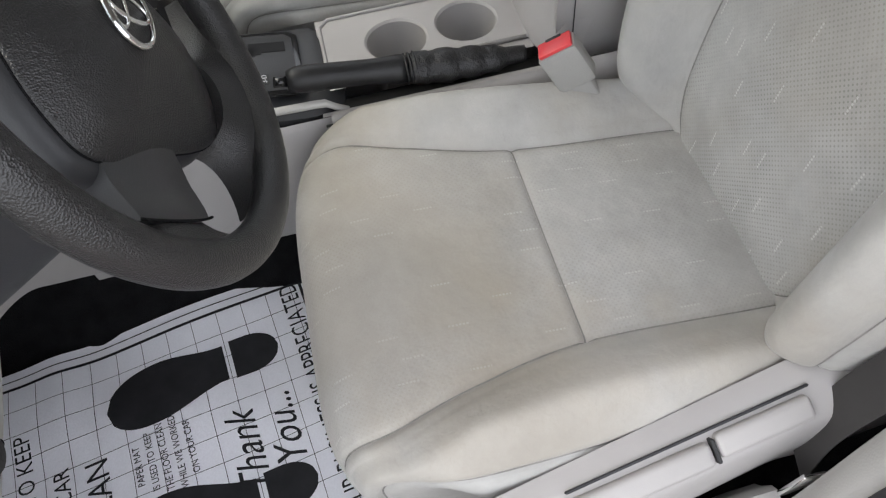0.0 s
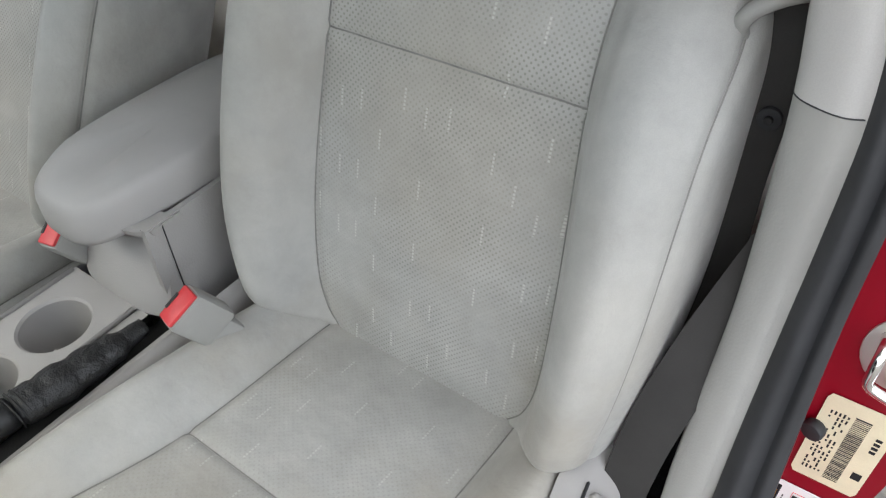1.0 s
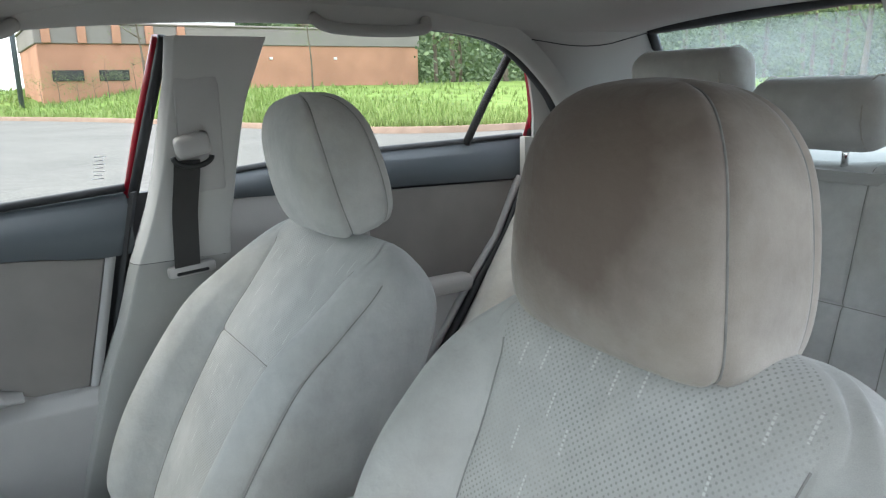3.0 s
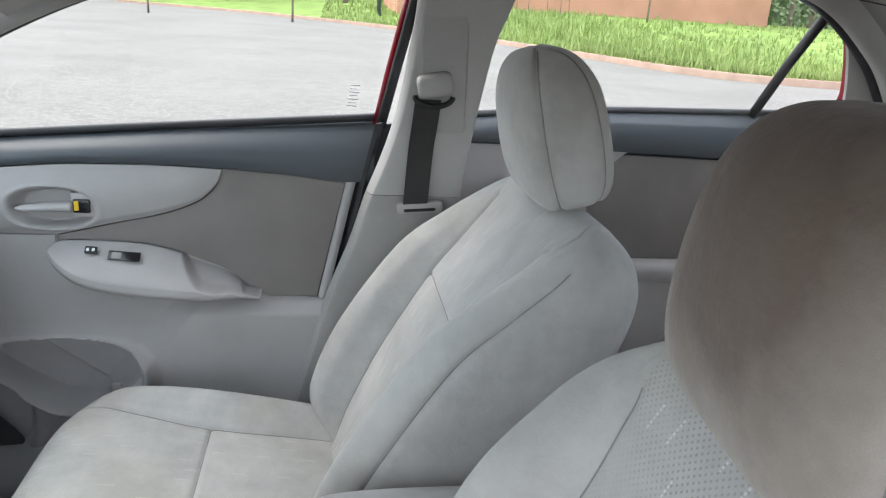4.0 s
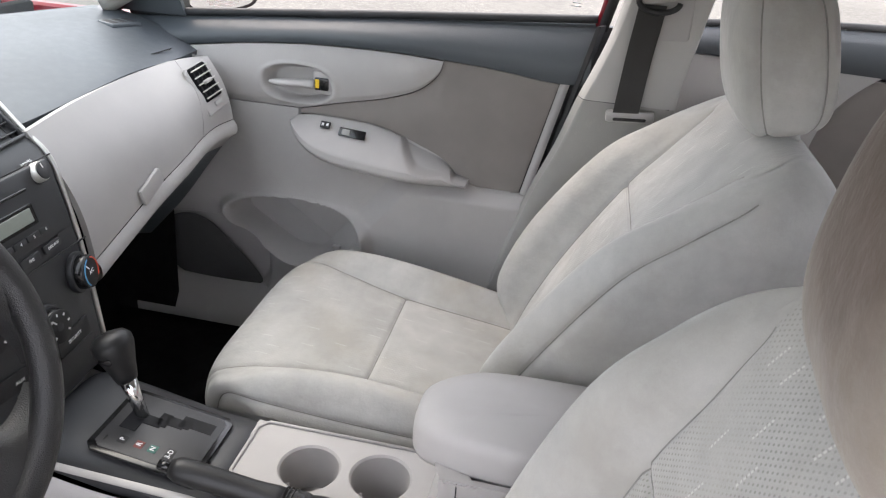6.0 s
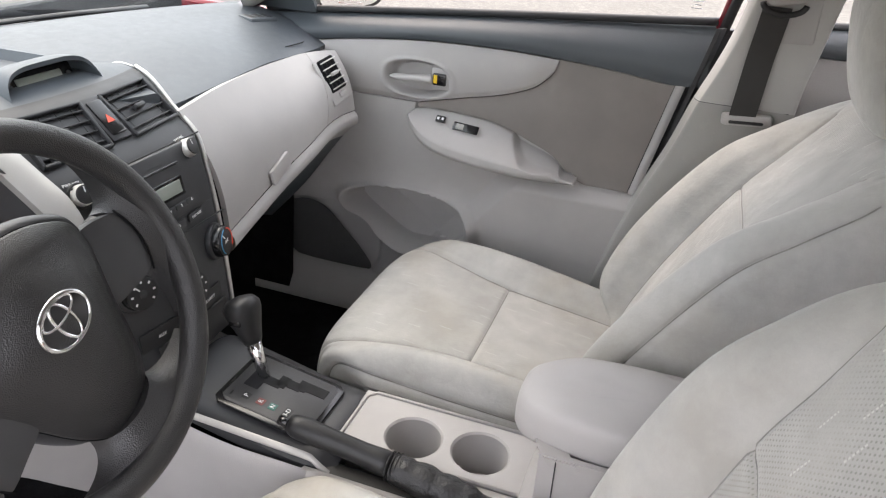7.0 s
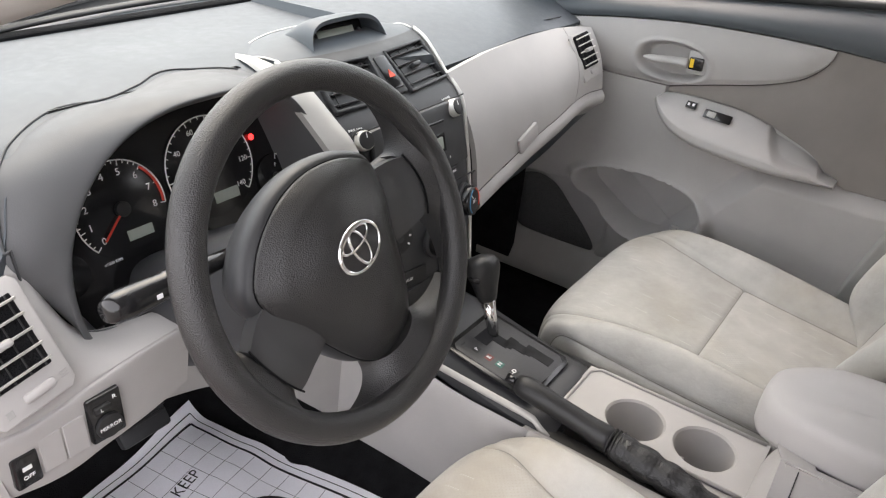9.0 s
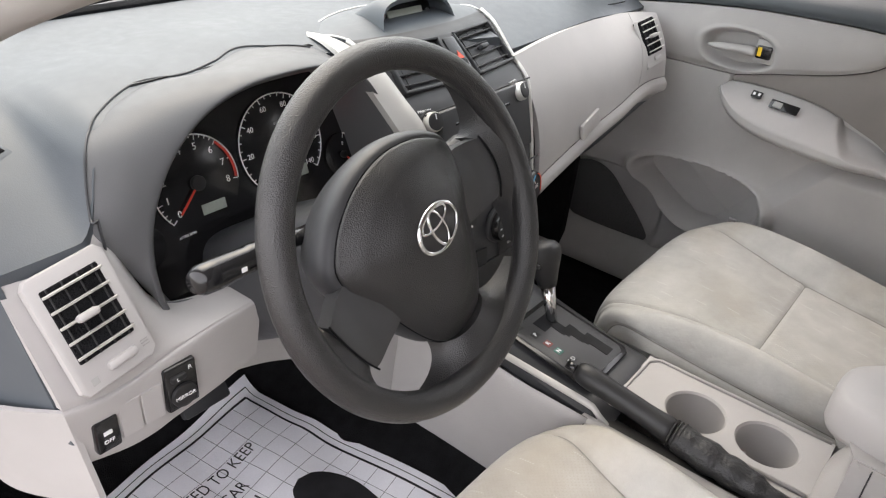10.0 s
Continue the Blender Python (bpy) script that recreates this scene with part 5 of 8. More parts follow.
M["textured"] = Mat("woven_black_plastic", (0.045, 0.045, 0.047), 0.36)
_c = M["textured"].node("ShaderNodeTexChecker", Scale=650.0, Vector=M["textured"].coord())
M["textured"].bump(_c.outputs[1], 0.5, 0.0006)
M["textured"].base(M["textured"].mix(M["textured"].noise(40.0), (0.040, 0.040, 0.042), (0.055, 0.055, 0.057)))
for sg in (1, -1):
    mir_ = (lambda a: a) if sg > 0 else (lambda a: 180 - a)
    spoke("spoke_cover", mir_(-38), mir_(18), mir_(-25), mir_(4), 0.084, 0.141, M["textured"], "cross-hatched spoke cover")
    spoke("spoke_root", mir_(-26), mir_(5), mir_(-46), mir_(27), 0.1425, 0.172, M["leather"], "grained spoke root", 0.004, True)
    tube("spoke_joint", [WM @ Vector((0.1418 * math.cos(radians(mir_(a))), 0.1418 * math.sin(radians(mir_(a))), -0.0068 + 0.006 * math.sin(math.pi * (a + 26) / 31))) for a in np.linspace(-26, 5, 16)], 0.0011, M["carpet"], wheel, "dark joint", 6)
spoke("lower_spoke", -108, -72, -128, -52, 0.132, 0.1740, M["leather"], "grained lower spoke", 0.000, True)
tube("pad_joint", [pad_pt(k / NPAD, 1.005) for k in range(NPAD)], 0.0010, M["carpet"], wheel, "dark joint", 6, closed=True)
# badge: plain chrome ovals
badge = part("badge", disc(0.0255, 0.003, (0, 0, 0), WM @ pose(0, 0.004, 0.0225) @ Matrix.Diagonal((1.18, 0.86, 1, 1)), 0.001, 40), M["leather"], wheel)
for rx, ry, oy, th in ((0.030, 0.0215, 0.0, 0.0026), (0.0098, 0.0195, 0.0, 0.0020), (0.021, 0.0090, 0.0105, 0.0020)):
    tube("oval", [WM @ Vector((rx * math.cos(k * math.pi / 20), 0.004 + oy + ry * math.sin(k * math.pi / 20), 0.0248)) for k in range(40)], th, M["chrome"], badge, "chrome oval", 8, closed=True, flat=0.7)

# column, stalks
col = thing("steering_column", "dark grey steering column cover with control stalks", "steering column")
cm = axes((-0.376, 0.535, 0.876), (1, 0, 0), wn_)
SEC = [(0, 0.045), (0.055, 0.042), (0.074, 0.01), (0.070, -0.05), (0.045, -0.085), (0, -0.095)]
SECF = SEC + [(-x, y) for x, y in SEC[-2:0:-1]]


def column(u, v):
    p = catmull([*SECF[-2:], *SECF, *SECF[:3]], 2 + (u % 1.0) * len(SECF))
    k = 1 - 0.10 * bell(v, 0.15) + 0.12 * v
    return cm @ Vector((p[0] * k, p[1] * k - 0.03 * v, -0.055 - 0.24 * v))


raw("shroud", [column(k / 48, j / 15) for j in range(16) for k in range(48)], grid_faces(48, 16, True), M["fascia"], col, "dark grey shroud")
s0 = Vector((-0.435, 0.622, 0.868))
s1 = Vector((-0.590, 0.607, 0.880))
stalk = tube("light_stalk", [s0.lerp(s1, t) for t in (0, 0.25, 0.4, 0.45, 0.6, 0.62, 0.85, 0.95, 1.0)], [0.008, 0.009, 0.010, 0.0125, 0.0135, 0.0125, 0.0145, 0.0135, 0.009], M["gloss"], col, "glossy black light stalk", 20)
for t, ofs in ((0.50, 0), (0.53, 0.4), (0.70, 0.1), (0.56, -0.3)):
    p = s0.lerp(s1, t)
    part("mark", boxy(0.006, 0.0008, 0.0045, (0, 0, 0), 0.0002, 1, Matrix.Translation(p) @ pose(0, -0.0138 * math.cos(ofs), 0.0135 * math.sin(ofs), -math.degrees(ofs), 0, 0)), M["white"], stalk)
r0, r1 = Vector((-0.315, 0.622, 0.862)), Vector((-0.185, 0.628, 0.892))
wst = tube("wiper_stalk", [r0.lerp(r1, t) for t in (0, 0.3, 0.6, 0.9, 1.0)], [0.008, 0.009, 0.013, 0.0135, 0.009], M["black"], col, "black wiper stalk", 16)
for t in (0.72, 0.86):
    part("mark", boxy(0.008, 0.0008, 0.006, (0, 0, 0), 0.0002, 1, Matrix.Translation(r0.lerp(r1, t)) @ pose(0, -0.0085, 0.0105, -45, 0, 0)), M["white"], wst)
part("ignition", disc(0.016, 0.02, (0, 0, 0), pose(-0.298, 0.66, 0.80, 70, 0, 30), 0.003), M["black"], col)


# ---- centre console ----
console = thing("centre_console", "light grey centre console with shifter, cup holders and armrest", "console")
CZ = 0.522


# tray deck around the round cup holes, cut by angle so that each hole has a true edge
CUPS = ((-0.006, 0.313, 0.041), (0.002, 0.213, 0.041))


def deck_cell(cx, cy, r, x0, x1, y0, y1):
    verts, faces = [], []
    n = 64
    for k in range(n):
        a = 2 * math.pi * k / n
        c, s = math.cos(a), math.sin(a)
        t = min(((x1 - cx) / c if c > 0 else (x0 - cx) / c) if abs(c) > 1e-6 else 9, ((y1 - cy) / s if s > 0 else (y0 - cy) / s) if abs(s) > 1e-6 else 9)
        verts += [(cx + r * c, cy + r * s, CZ - 0.003), (cx + (r + 0.003) * c, cy + (r + 0.003) * s, CZ), (cx + t * c, cy + t * s, CZ)]
        # wall of the cup
        verts += [(cx + r * 0.97 * c, cy + r * 0.97 * s, CZ - 0.03), (cx + r * 0.90 * c, cy + r * 0.90 * s, CZ - 0.075)]
    verts.append((cx, cy, CZ - 0.077))
    for k in range(n):
        a, b = k * 5, ((k + 1) % n) * 5
        faces += [(a + 1, b + 1, b + 2, a + 2), (a, b, b + 1, a + 1), (a + 3, b + 3, b, a), (a + 4, b + 4, b + 3, a + 3), (n * 5, b + 4, a + 4)]
    # corners of the cell
    ang = [math.atan2(yy - cy, xx - cx) for xx, yy in ((x1, y1), (x0, y1), (x0, y0), (x1, y0))]
    for (xx, yy), a in zip(((x1, y1), (x0, y1), (x0, y0), (x1, y0)), ang):
        k = int((a % (2 * math.pi)) / (2 * math.pi) * n)
        verts.append((xx, yy, CZ))
        faces.append((k * 5 + 2, ((k + 1) % n) * 5 + 2, len(verts) - 1))
    return verts, faces


for (cx, cy, r), (y0, y1) in zip(CUPS, ((0.263, 0.418), (0.140, 0.263))):
    v, f = deck_cell(cx, cy, r, -0.060, 0.066, y0, y1)
    cup = sharpen(raw("cup_holder", v, f, M["light_smooth"], console, "round grey cup holder"), 30)
    part("cup_rib", boxy(0.004, 0.010, 0.055, (cx - 0.030, cy + 0.022, CZ - 0.034), 0.002, 1, pose(0, 0, 0, 0, 0, 30)), M["light_smooth"], cup)
# raised edge of the tray and the left deck beside the brake lever
tube("tray_rim", [(-0.058, 0.145, CZ + 0.001), (-0.058, 0.27, CZ + 0.001), (-0.056, 0.40, CZ + 0.001), (-0.04, 0.413, CZ + 0.001), (0.05, 0.413, CZ + 0.001), (0.064, 0.40, CZ + 0.001), (0.064, 0.145, CZ + 0.001)], 0.0028, M["light_smooth"], console, "", 8)
sheet("right_cheek", lambda u, v: (0.066 + 0.022 * math.sin(u * math.pi / 2), 0.09 + 0.33 * v, CZ - 0.30 * (1 - math.cos(u * math.pi / 2)) ** 1.0), 10, 20, M["light"], console)
sheet("left_deck", lambda u, v: (-0.060 - 0.018 * u, 0.14 + 0.275 * v, CZ - 0.002), 6, 14, M["light"], console)


def left_cheek(u, v):
    y = -0.05 + 0.47 * v
    prof = [(-0.128, CZ + 0.004), (-0.138, CZ - 0.004), (-0.144, CZ - 0.03), (-0.140, CZ - 0.12), (-0.128, 0.24)]
    x, z = catmull(prof, u * 4)
    return (x, y, z)


sheet("left_cheek", left_cheek, 14, 24, M["light"], console, "light grey side")
sheet("brake_slot_edge", lambda u, v: (-0.120 - 0.010 * u, 0.13 + 0.30 * v, CZ + 0.001 + 0.003 * u), 4, 14, M["light"], console)
sheet("brake_well", lambda u, v: (-0.122 + 0.046 * u, 0.12 + 0.31 * v, CZ - 0.022), 4, 14, M["black"], console)


def flank(u, v, s):
    """Forward side of the console, from the shifter down to the carpet."""
    y = 0.40 + 0.42 * v
    top = 0.508 + 0.045 * step(v, 0.3, 1.0)
    prof = [(0.100, top), (0.106, top - 0.012), (0.108, top - 0.04), (0.106, 0.40), (0.10, 0.24)]
    x, z = catmull(prof, u * 4)
    return (-0.012 + s * x, y, z)


for s in (-1, 1):
    sheet("flank", lambda u, v, s=s: flank(u, v, s), 14, 24, M["light"], console, "light grey flank")

    def strip(u, v, s=s):
        y = 0.395 + 0.40 * v
        c = 0.532 + 0.018 * v - 0.020 * (1 - step(v, 0.0, 0.08))
        a = math.pi * (u - 0.5)
        return (-0.012 + s * (0.099 + 0.006 * math.cos(a)), y, c + 0.006 * math.sin(a))

    if s < 0:
        sheet("side_strip", strip, 12, 30, M["satin"], console, "satin trim strip")

# shifter panel
M["gate"] = grained("charcoal_gate", (0.040, 0.040, 0.042), 0.36, 700)
GZ = lambda y: 0.526 + 0.040 * step(y, 0.42, 0.70)


def surround(u, v):
    a = u * 2 - 1
    y = 0.402 + 0.265 * v + 0.012 * (1 - abs(a) ** 3) * (1 - 2 * v) * -0.6
    w = 0.092 * (1 - 0.10 * (1 - step(v, 0.0, 0.15)))
    z = GZ(y) - 0.020 * abs(a) ** 4 - 0.016 * (1 - step(v, 0.0, 0.10))
    return (-0.012 + a * w, y, z)


sheet("shifter_surround", surround, 30, 30, M["fascia"], console, "charcoal shifter surround", 0.02, (0, 0, 1))
gm = axes((-0.018, 0.522, GZ(0.522) + 0.004), (1, 0, 0), (0, -0.16, 0.987))
GO = [(-0.056, -0.078), (0.052, -0.078), (0.062, -0.068), (0.062, 0.070), (0.054, 0.080), (-0.056, 0.080), (-0.066, 0.070), (-0.066, -0.068)]
gate = part("shift_gate", prism(GO, 0.004, gm @ pose(0, 0, -0.001), 0.0015), M["gloss"], console, "gloss black gated shift panel")
part("gate_face", prism([(x * 0.88, y * 0.90) for x, y in GO], 0.001, gm @ pose(0, 0, 0.0032), 0.0003), M["gate"], gate)
for cx, cy, w, h in ((0.014, 0.046, 0.034, 0.024), (0.024, 0.026, 0.018, 0.034), (0.032, 0.010, 0.026, 0.016), (0.034, -0.006, 0.018, 0.028), (0.040, -0.020, 0.024, 0.016), (0.042, -0.040, 0.020, 0.040)):
    part("gate_slot", boxy(w, h, 0.0012, (0, 0, 0), 0.0004, 1, gm @ pose(cx - 0.014, cy, 0.0044)), M["ink"], gate)
M["dim_red"] = Mat("dim_red_plate", (0.16, 0.03, 0.025), 0.5).worn(0.05, 50, 900, 0.05)
M["green"] = Mat("green_letter", (0.015, 0.11, 0.085), 0.5).worn(0.05, 50, 900, 0.05)
for cy, tx, bg in ((0.040, "P", "black"), (0.016, "R", "dim_red"), (-0.004, "N", "green"), (-0.028, "3-D", "black")):
    part("letter_plate", boxy(0.013 if tx != "3-D" else 0.020, 0.012, 0.001, (0, 0, 0), 0.0003, 1, gm @ pose(-0.036, cy, 0.0045)), M[bg], gate)
    words("mark", tx, 0.010, gm @ pose(-0.036, cy, 0.0052), M["white"], gate)
part("lock_release", boxy(0.010, 0.003, 0.001, (0, 0, 0), 0.0003, 1, gm @ pose(-0.042, 0.062, 0.0045)), M["black"], gate)
# gear lever
lever = thing("gear_lever", "black leather-look automatic gear lever in park", "gear lever")
b0, b1 = Vector((-0.003, 0.560, 0.545)), Vector((0.010, 0.598, 0.640))
tube("shaft", [b0, b0.lerp(b1, 0.4), b0.lerp(b1, 0.7)], [0.0085, 0.010, 0.013], M["chrome"], lever, "dark chrome shaft", 16)
kp = [b0.lerp(b1, t) for t in (0.62, 0.7, 0.85, 1.0, 1.12, 1.22, 1.30, 1.34)]
tube("knob", kp, [0.013, 0.0155, 0.019, 0.0235, 0.0265, 0.0262, 0.020, 0.006], M["boot_grip"], lever, "rounded black knob", 24, flat=1.15)
part("lock_button", boxy(0.010, 0.02, 0.012, b0.lerp(b1, 1.05) + Vector((-0.0235, 0, 0)), 0.004), M["gloss"], lever)

# parking brake
M["boot"] = Mat("black_boot_leather", (0.012, 0.012, 0.013), 0.38, spec=0.5)
_bt = M["boot"]
_bt.base(_bt.mix(_bt.noise(40.0), (0.009, 0.009, 0.010), (0.018, 0.018, 0.019)))
_bt.bump(_bt.noise(55.0, 5.0, None, 0.65), 0.9, 0.006)
brake = thing("parking_brake", "black parking brake lever with wrinkled leather boot", "parking brake")
pts = [(-0.098, 0.158, 0.530), (-0.096, 0.22, 0.532), (-0.094, 0.285, 0.538), (-0.093, 0.312, 0.543)]
cp = curve_pts(pts, 30)
rng = random.Random(4)
tube("boot", cp, [(0.012 + 0.011 * step(k, 0, 12)) * (1 + 0.05 * math.sin(k * 1.3 + 0.8 * math.sin(k))) + rng.uniform(-0.0012, 0.0012) - 0.003 * step(k, 24, 29) for k in range(30)], M["boot"], brake, "wrinkled leather boot", 20, flat=0.85)
for t in (0.302, 0.308, 0.314):
    tube("boot_stitch", [(-0.093 + 0.0215 * math.cos(a), t, 0.542 + 0.018 * math.sin(a)) for a in np.linspace(0, 2 * math.pi, 24)[:-1]], 0.0012, M["black"], brake, "", 6, closed=True)
tube("grip", curve_pts([(-0.093, 0.314, 0.543), (-0.094, 0.36, 0.551), (-0.098, 0.42, 0.563), (-0.100, 0.462, 0.570)], 14),
     [0.0175, 0.0185, 0.0175, 0.0165, 0.016, 0.016, 0.016, 0.0162, 0.0165, 0.0168, 0.017, 0.017, 0.016, 0.012], M["boot_grip"], brake, "grained black grip", 20)
tube("release_button", [(-0.1005, 0.460, 0.5695), (-0.102, 0.478, 0.574)], 0.0065, M["gloss"], brake, "push button", 14)

# armrest box
bin_ = part("storage_box", boxy(0.152, 0.27, 0.40, (-0.020, -0.045, 0.44), 0.015, 3), M["light"], console, "grey armrest box")


def box_front(u, v):
    a = u * 2 - 1
    z = CZ - 0.002 + (0.648 - CZ) * v
    y = 0.142 - 0.032 * step(v, 0.0, 0.75) + 0.022 * step(v, 0.7, 1.0) - 0.020 * abs(a) ** 4
    w = 0.088 - 0.010 * math.sin(math.pi * v)
    return (-0.020 + a * w, y, z)


sheet("box_front", box_front, 24, 20, M["light"], console, "", 0.04, (0, 1, 0))
for s in (-1, 1):
    sheet("box_side", lambda u, v, s=s: (-0.020 + s * (0.086 - 0.008 * math.sin(math.pi * v)), 0.118 - 0.30 * u, 0.40 + 0.248 * v), 10, 14, M["light"], console, "", 0.008, (s, 0, 0))
    tube("box_seam", [(-0.020 + s * 0.0868, 0.096, 0.46), (-0.020 + s * 0.0815, 0.096, 0.55), (-0.020 + s * 0.0868, 0.097, 0.646)], 0.0008, M["rubber"], console, "", 6)


def lid_pt(k, z):
    """Outline of the lid with a rounded nose; k 0..1 round."""
    a = 2 * math.pi * k
    c, s = math.cos(a), math.sin(a)
    m = (abs(c) ** 3.2 + abs(s) ** 3.2) ** (-1 / 3.2)
    w = 0.080 * (1 - 0.10 * max(s, 0) ** 2)
    return (-0.016 + w * c * m, -0.022 + 0.188 * s * m, z)


lid_rows = []
for k_in, z in ((0.90, 0.640), (0.97, 0.641), (1.0, 0.648), (1.0, 0.664), (0.99, 0.678), (0.955, 0.689), (0.88, 0.695), (0.6, 0.699), (0.3, 0.700)):
    row = []
    for k in range(72):
        x, y, zz = lid_pt(k / 72, z)
        row.append((-0.016 + (x + 0.016) * k_in, -0.022 + (y + 0.022) * (1 - (1 - k_in) * 0.45), zz - 0.010 * step(y, 0.09, 0.17)))
    lid_rows += row
n = 9
lid = raw("armrest_lid", lid_rows + [(-0.016, -0.022, 0.7002), (-0.016, -0.022, 0.640)], grid_faces(72, n, True) + [((n - 1) * 72 + k, (n - 1) * 72 + (k + 1) % 72, n * 72) for k in range(72)] + [((k + 1) % 72, k, n * 72 + 1) for k in range(72)],
          M["light_smooth"], console, "padded light grey armrest lid")

# buckles
def buckle(at, rz, tilt, label):
    b = thing("seat_belt_buckle", label, "seat belt buckle", at, group="seat belt buckles")
    m = pose(0, 0, 0, tilt, 0, rz)
    part("housing", boxy(0.030, 0.050, 0.062, (0, 0, 0), 0.006, 2, m @ pose(0, 0, -0.031)), M["mid"], b, "grey housing")
    part("stem", boxy(0.022, 0.030, 0.14, (0, 0, 0), 0.004, 2, m @ pose(0, 0, -0.115)), M["mid"], b)
    part("release_button", boxy(0.024, 0.043, 0.006, (0, 0, 0), 0.0025, 2, m @ pose(0, 0, 0.001)), M["red_plastic"], b, "red release button")
    part("tongue_slot", boxy(0.004, 0.020, 0.0015, (0, 0, 0), 0.0005, 1, m @ pose(0.010, 0, 0.0042)), M["black"], b)
    return b


buckle((-0.168, 0.143, 0.592), -14, -30, "grey seat belt buckle with red button beside driver's seat")
buckle((0.052, 0.146, 0.598), 14, -30, "grey seat belt buckle with red button beside passenger seat")


# ---- car body ----
RBELT = along([(-1.0, 1.078), (-0.80, 1.072), (-0.43, 1.062), (-0.15, 1.040), (0.02, 1.028), (0.42, 0.995), (0.88, 0.955), (1.05, 0.94)])
shell = thing("car_body", "red four-door car body with grey headliner and pillar trim", "car")
# floor: tunnel, footwells, toe boards
def floor_f(u, v):
    x = -0.74 + 1.48 * u
    y = -1.0 + 2.25 * v
    z = 0.243 + 0.10 * bell(x, 0.14) + 0.55 * step(y, 1.02, 1.32) + 0.004 * math.sin(x * 23) * math.sin(y * 17)
    z += 0.10 * step(abs(x), 0.66, 0.70) * 0.6
    return (x, y, z)


sheet("floor_carpet", floor_f, 60, 70, M["carpet"], shell, "black floor carpet", 0.03, (0, 0, 1))
# out of view; bulkhead and wings added to stop light leaking into the footwells
part("bulkhead", boxy(1.56, 0.03, 0.76, (0, 1.345, 0.585), 0.004, 1), M["rubber"], shell, "dark bulkhead")
for s in (1, -1):
    part("front_wing", boxy(0.03, 0.50, 0.74, (s * 0.785, 1.18, 0.57), 0.006, 1), M["red_paint"], shell, "red front wing")
part("underbody", boxy(1.50, 2.6, 0.04, (0, 0.05, 0.19), 0.01), M["rubber"], shell)


def pillar(s):
    """B-pillar trim: inner face, rounded front edge, by height."""
    zs = [0.30, 0.42, 0.55, 0.70, 0.80, 0.90, 0.955, 1.02, 1.09, 1.19, 1.23, 1.30]
    xi = [0.678, 0.674, 0.664, 0.665, 0.661, 0.655, 0.648, 0.638, 0.620, 0.591, 0.574, 0.548]
    xo = [0.712, 0.709, 0.706, 0.704, 0.703, 0.701, 0.694, 0.680, 0.660, 0.624, 0.607, 0.582]
    fr = [0.195, 0.170, 0.136, 0.092, 0.054, 0.024, 0.004, -0.016, -0.030, -0.042, -0.046, -0.050]
    re = [-0.10, -0.12, -0.135, -0.145, -0.150, -0.153, -0.156, -0.165, -0.172, -0.185, -0.195, -0.215]
    if s < 0:
        fr = [0.10, 0.06, 0.01, -0.030, -0.046, -0.052, -0.054, -0.056, -0.058, -0.060, -0.060, -0.060]
    Z = along(list(zip(np.arange(12.0), zs)))
    cols = []
    for lo, hi, name, mat in ((0.0, 5.05, "lower_pillar_trim", "mid"), (5.05, 11.0, "upper_pillar_trim", "pillar")):
        def f(u, v, lo=lo, hi=hi):
            k = lo + (hi - lo) * v
            a, b, c, d = (float(catmull([(q,) for q in arr], k)[0]) for arr in (xi, xo, fr, re))
            pts = [(b + 0.03, c - 0.004), (b, c), (b - 0.010, c + 0.004), ((a + b) / 2, c + 0.003), (a + 0.006, c - 0.004), (a, c - 0.016), (a, (c + d) / 2), (a, d + 0.012), (a + 0.012, d), (a + 0.05, d)]
            x, y = catmull(pts, u * 9)
            z = Z(k) + (0.018 * bell(u - 0.3, 0.5) * 0 if lo else 0)
            return (s * x, y, z)

        ob = sheet(name, f, 40, 34, M[mat], shell, "grey pillar trim")
    # dark joint between the two trims
    def joint(u):
        k = 5.05
        a, b, c, d = (float(catmull([(q,) for q in arr], k)[0]) for arr in (xi, xo, fr, re))
        pts = [(b, c), (b - 0.010, c + 0.004), ((a + b) / 2, c + 0.003), (a + 0.006, c - 0.004), (a, c - 0.016), (a, (c + d) / 2), (a, d + 0.012)]
        x, y = catmull(pts, u * 6)
        return (s * x, y, Z(k))

    tube("trim_joint", [joint(u) for u in np.linspace(0, 1, 26)], 0.0006, M["rubber"], shell, "", 6)


pillar(1)
pillar(-1)
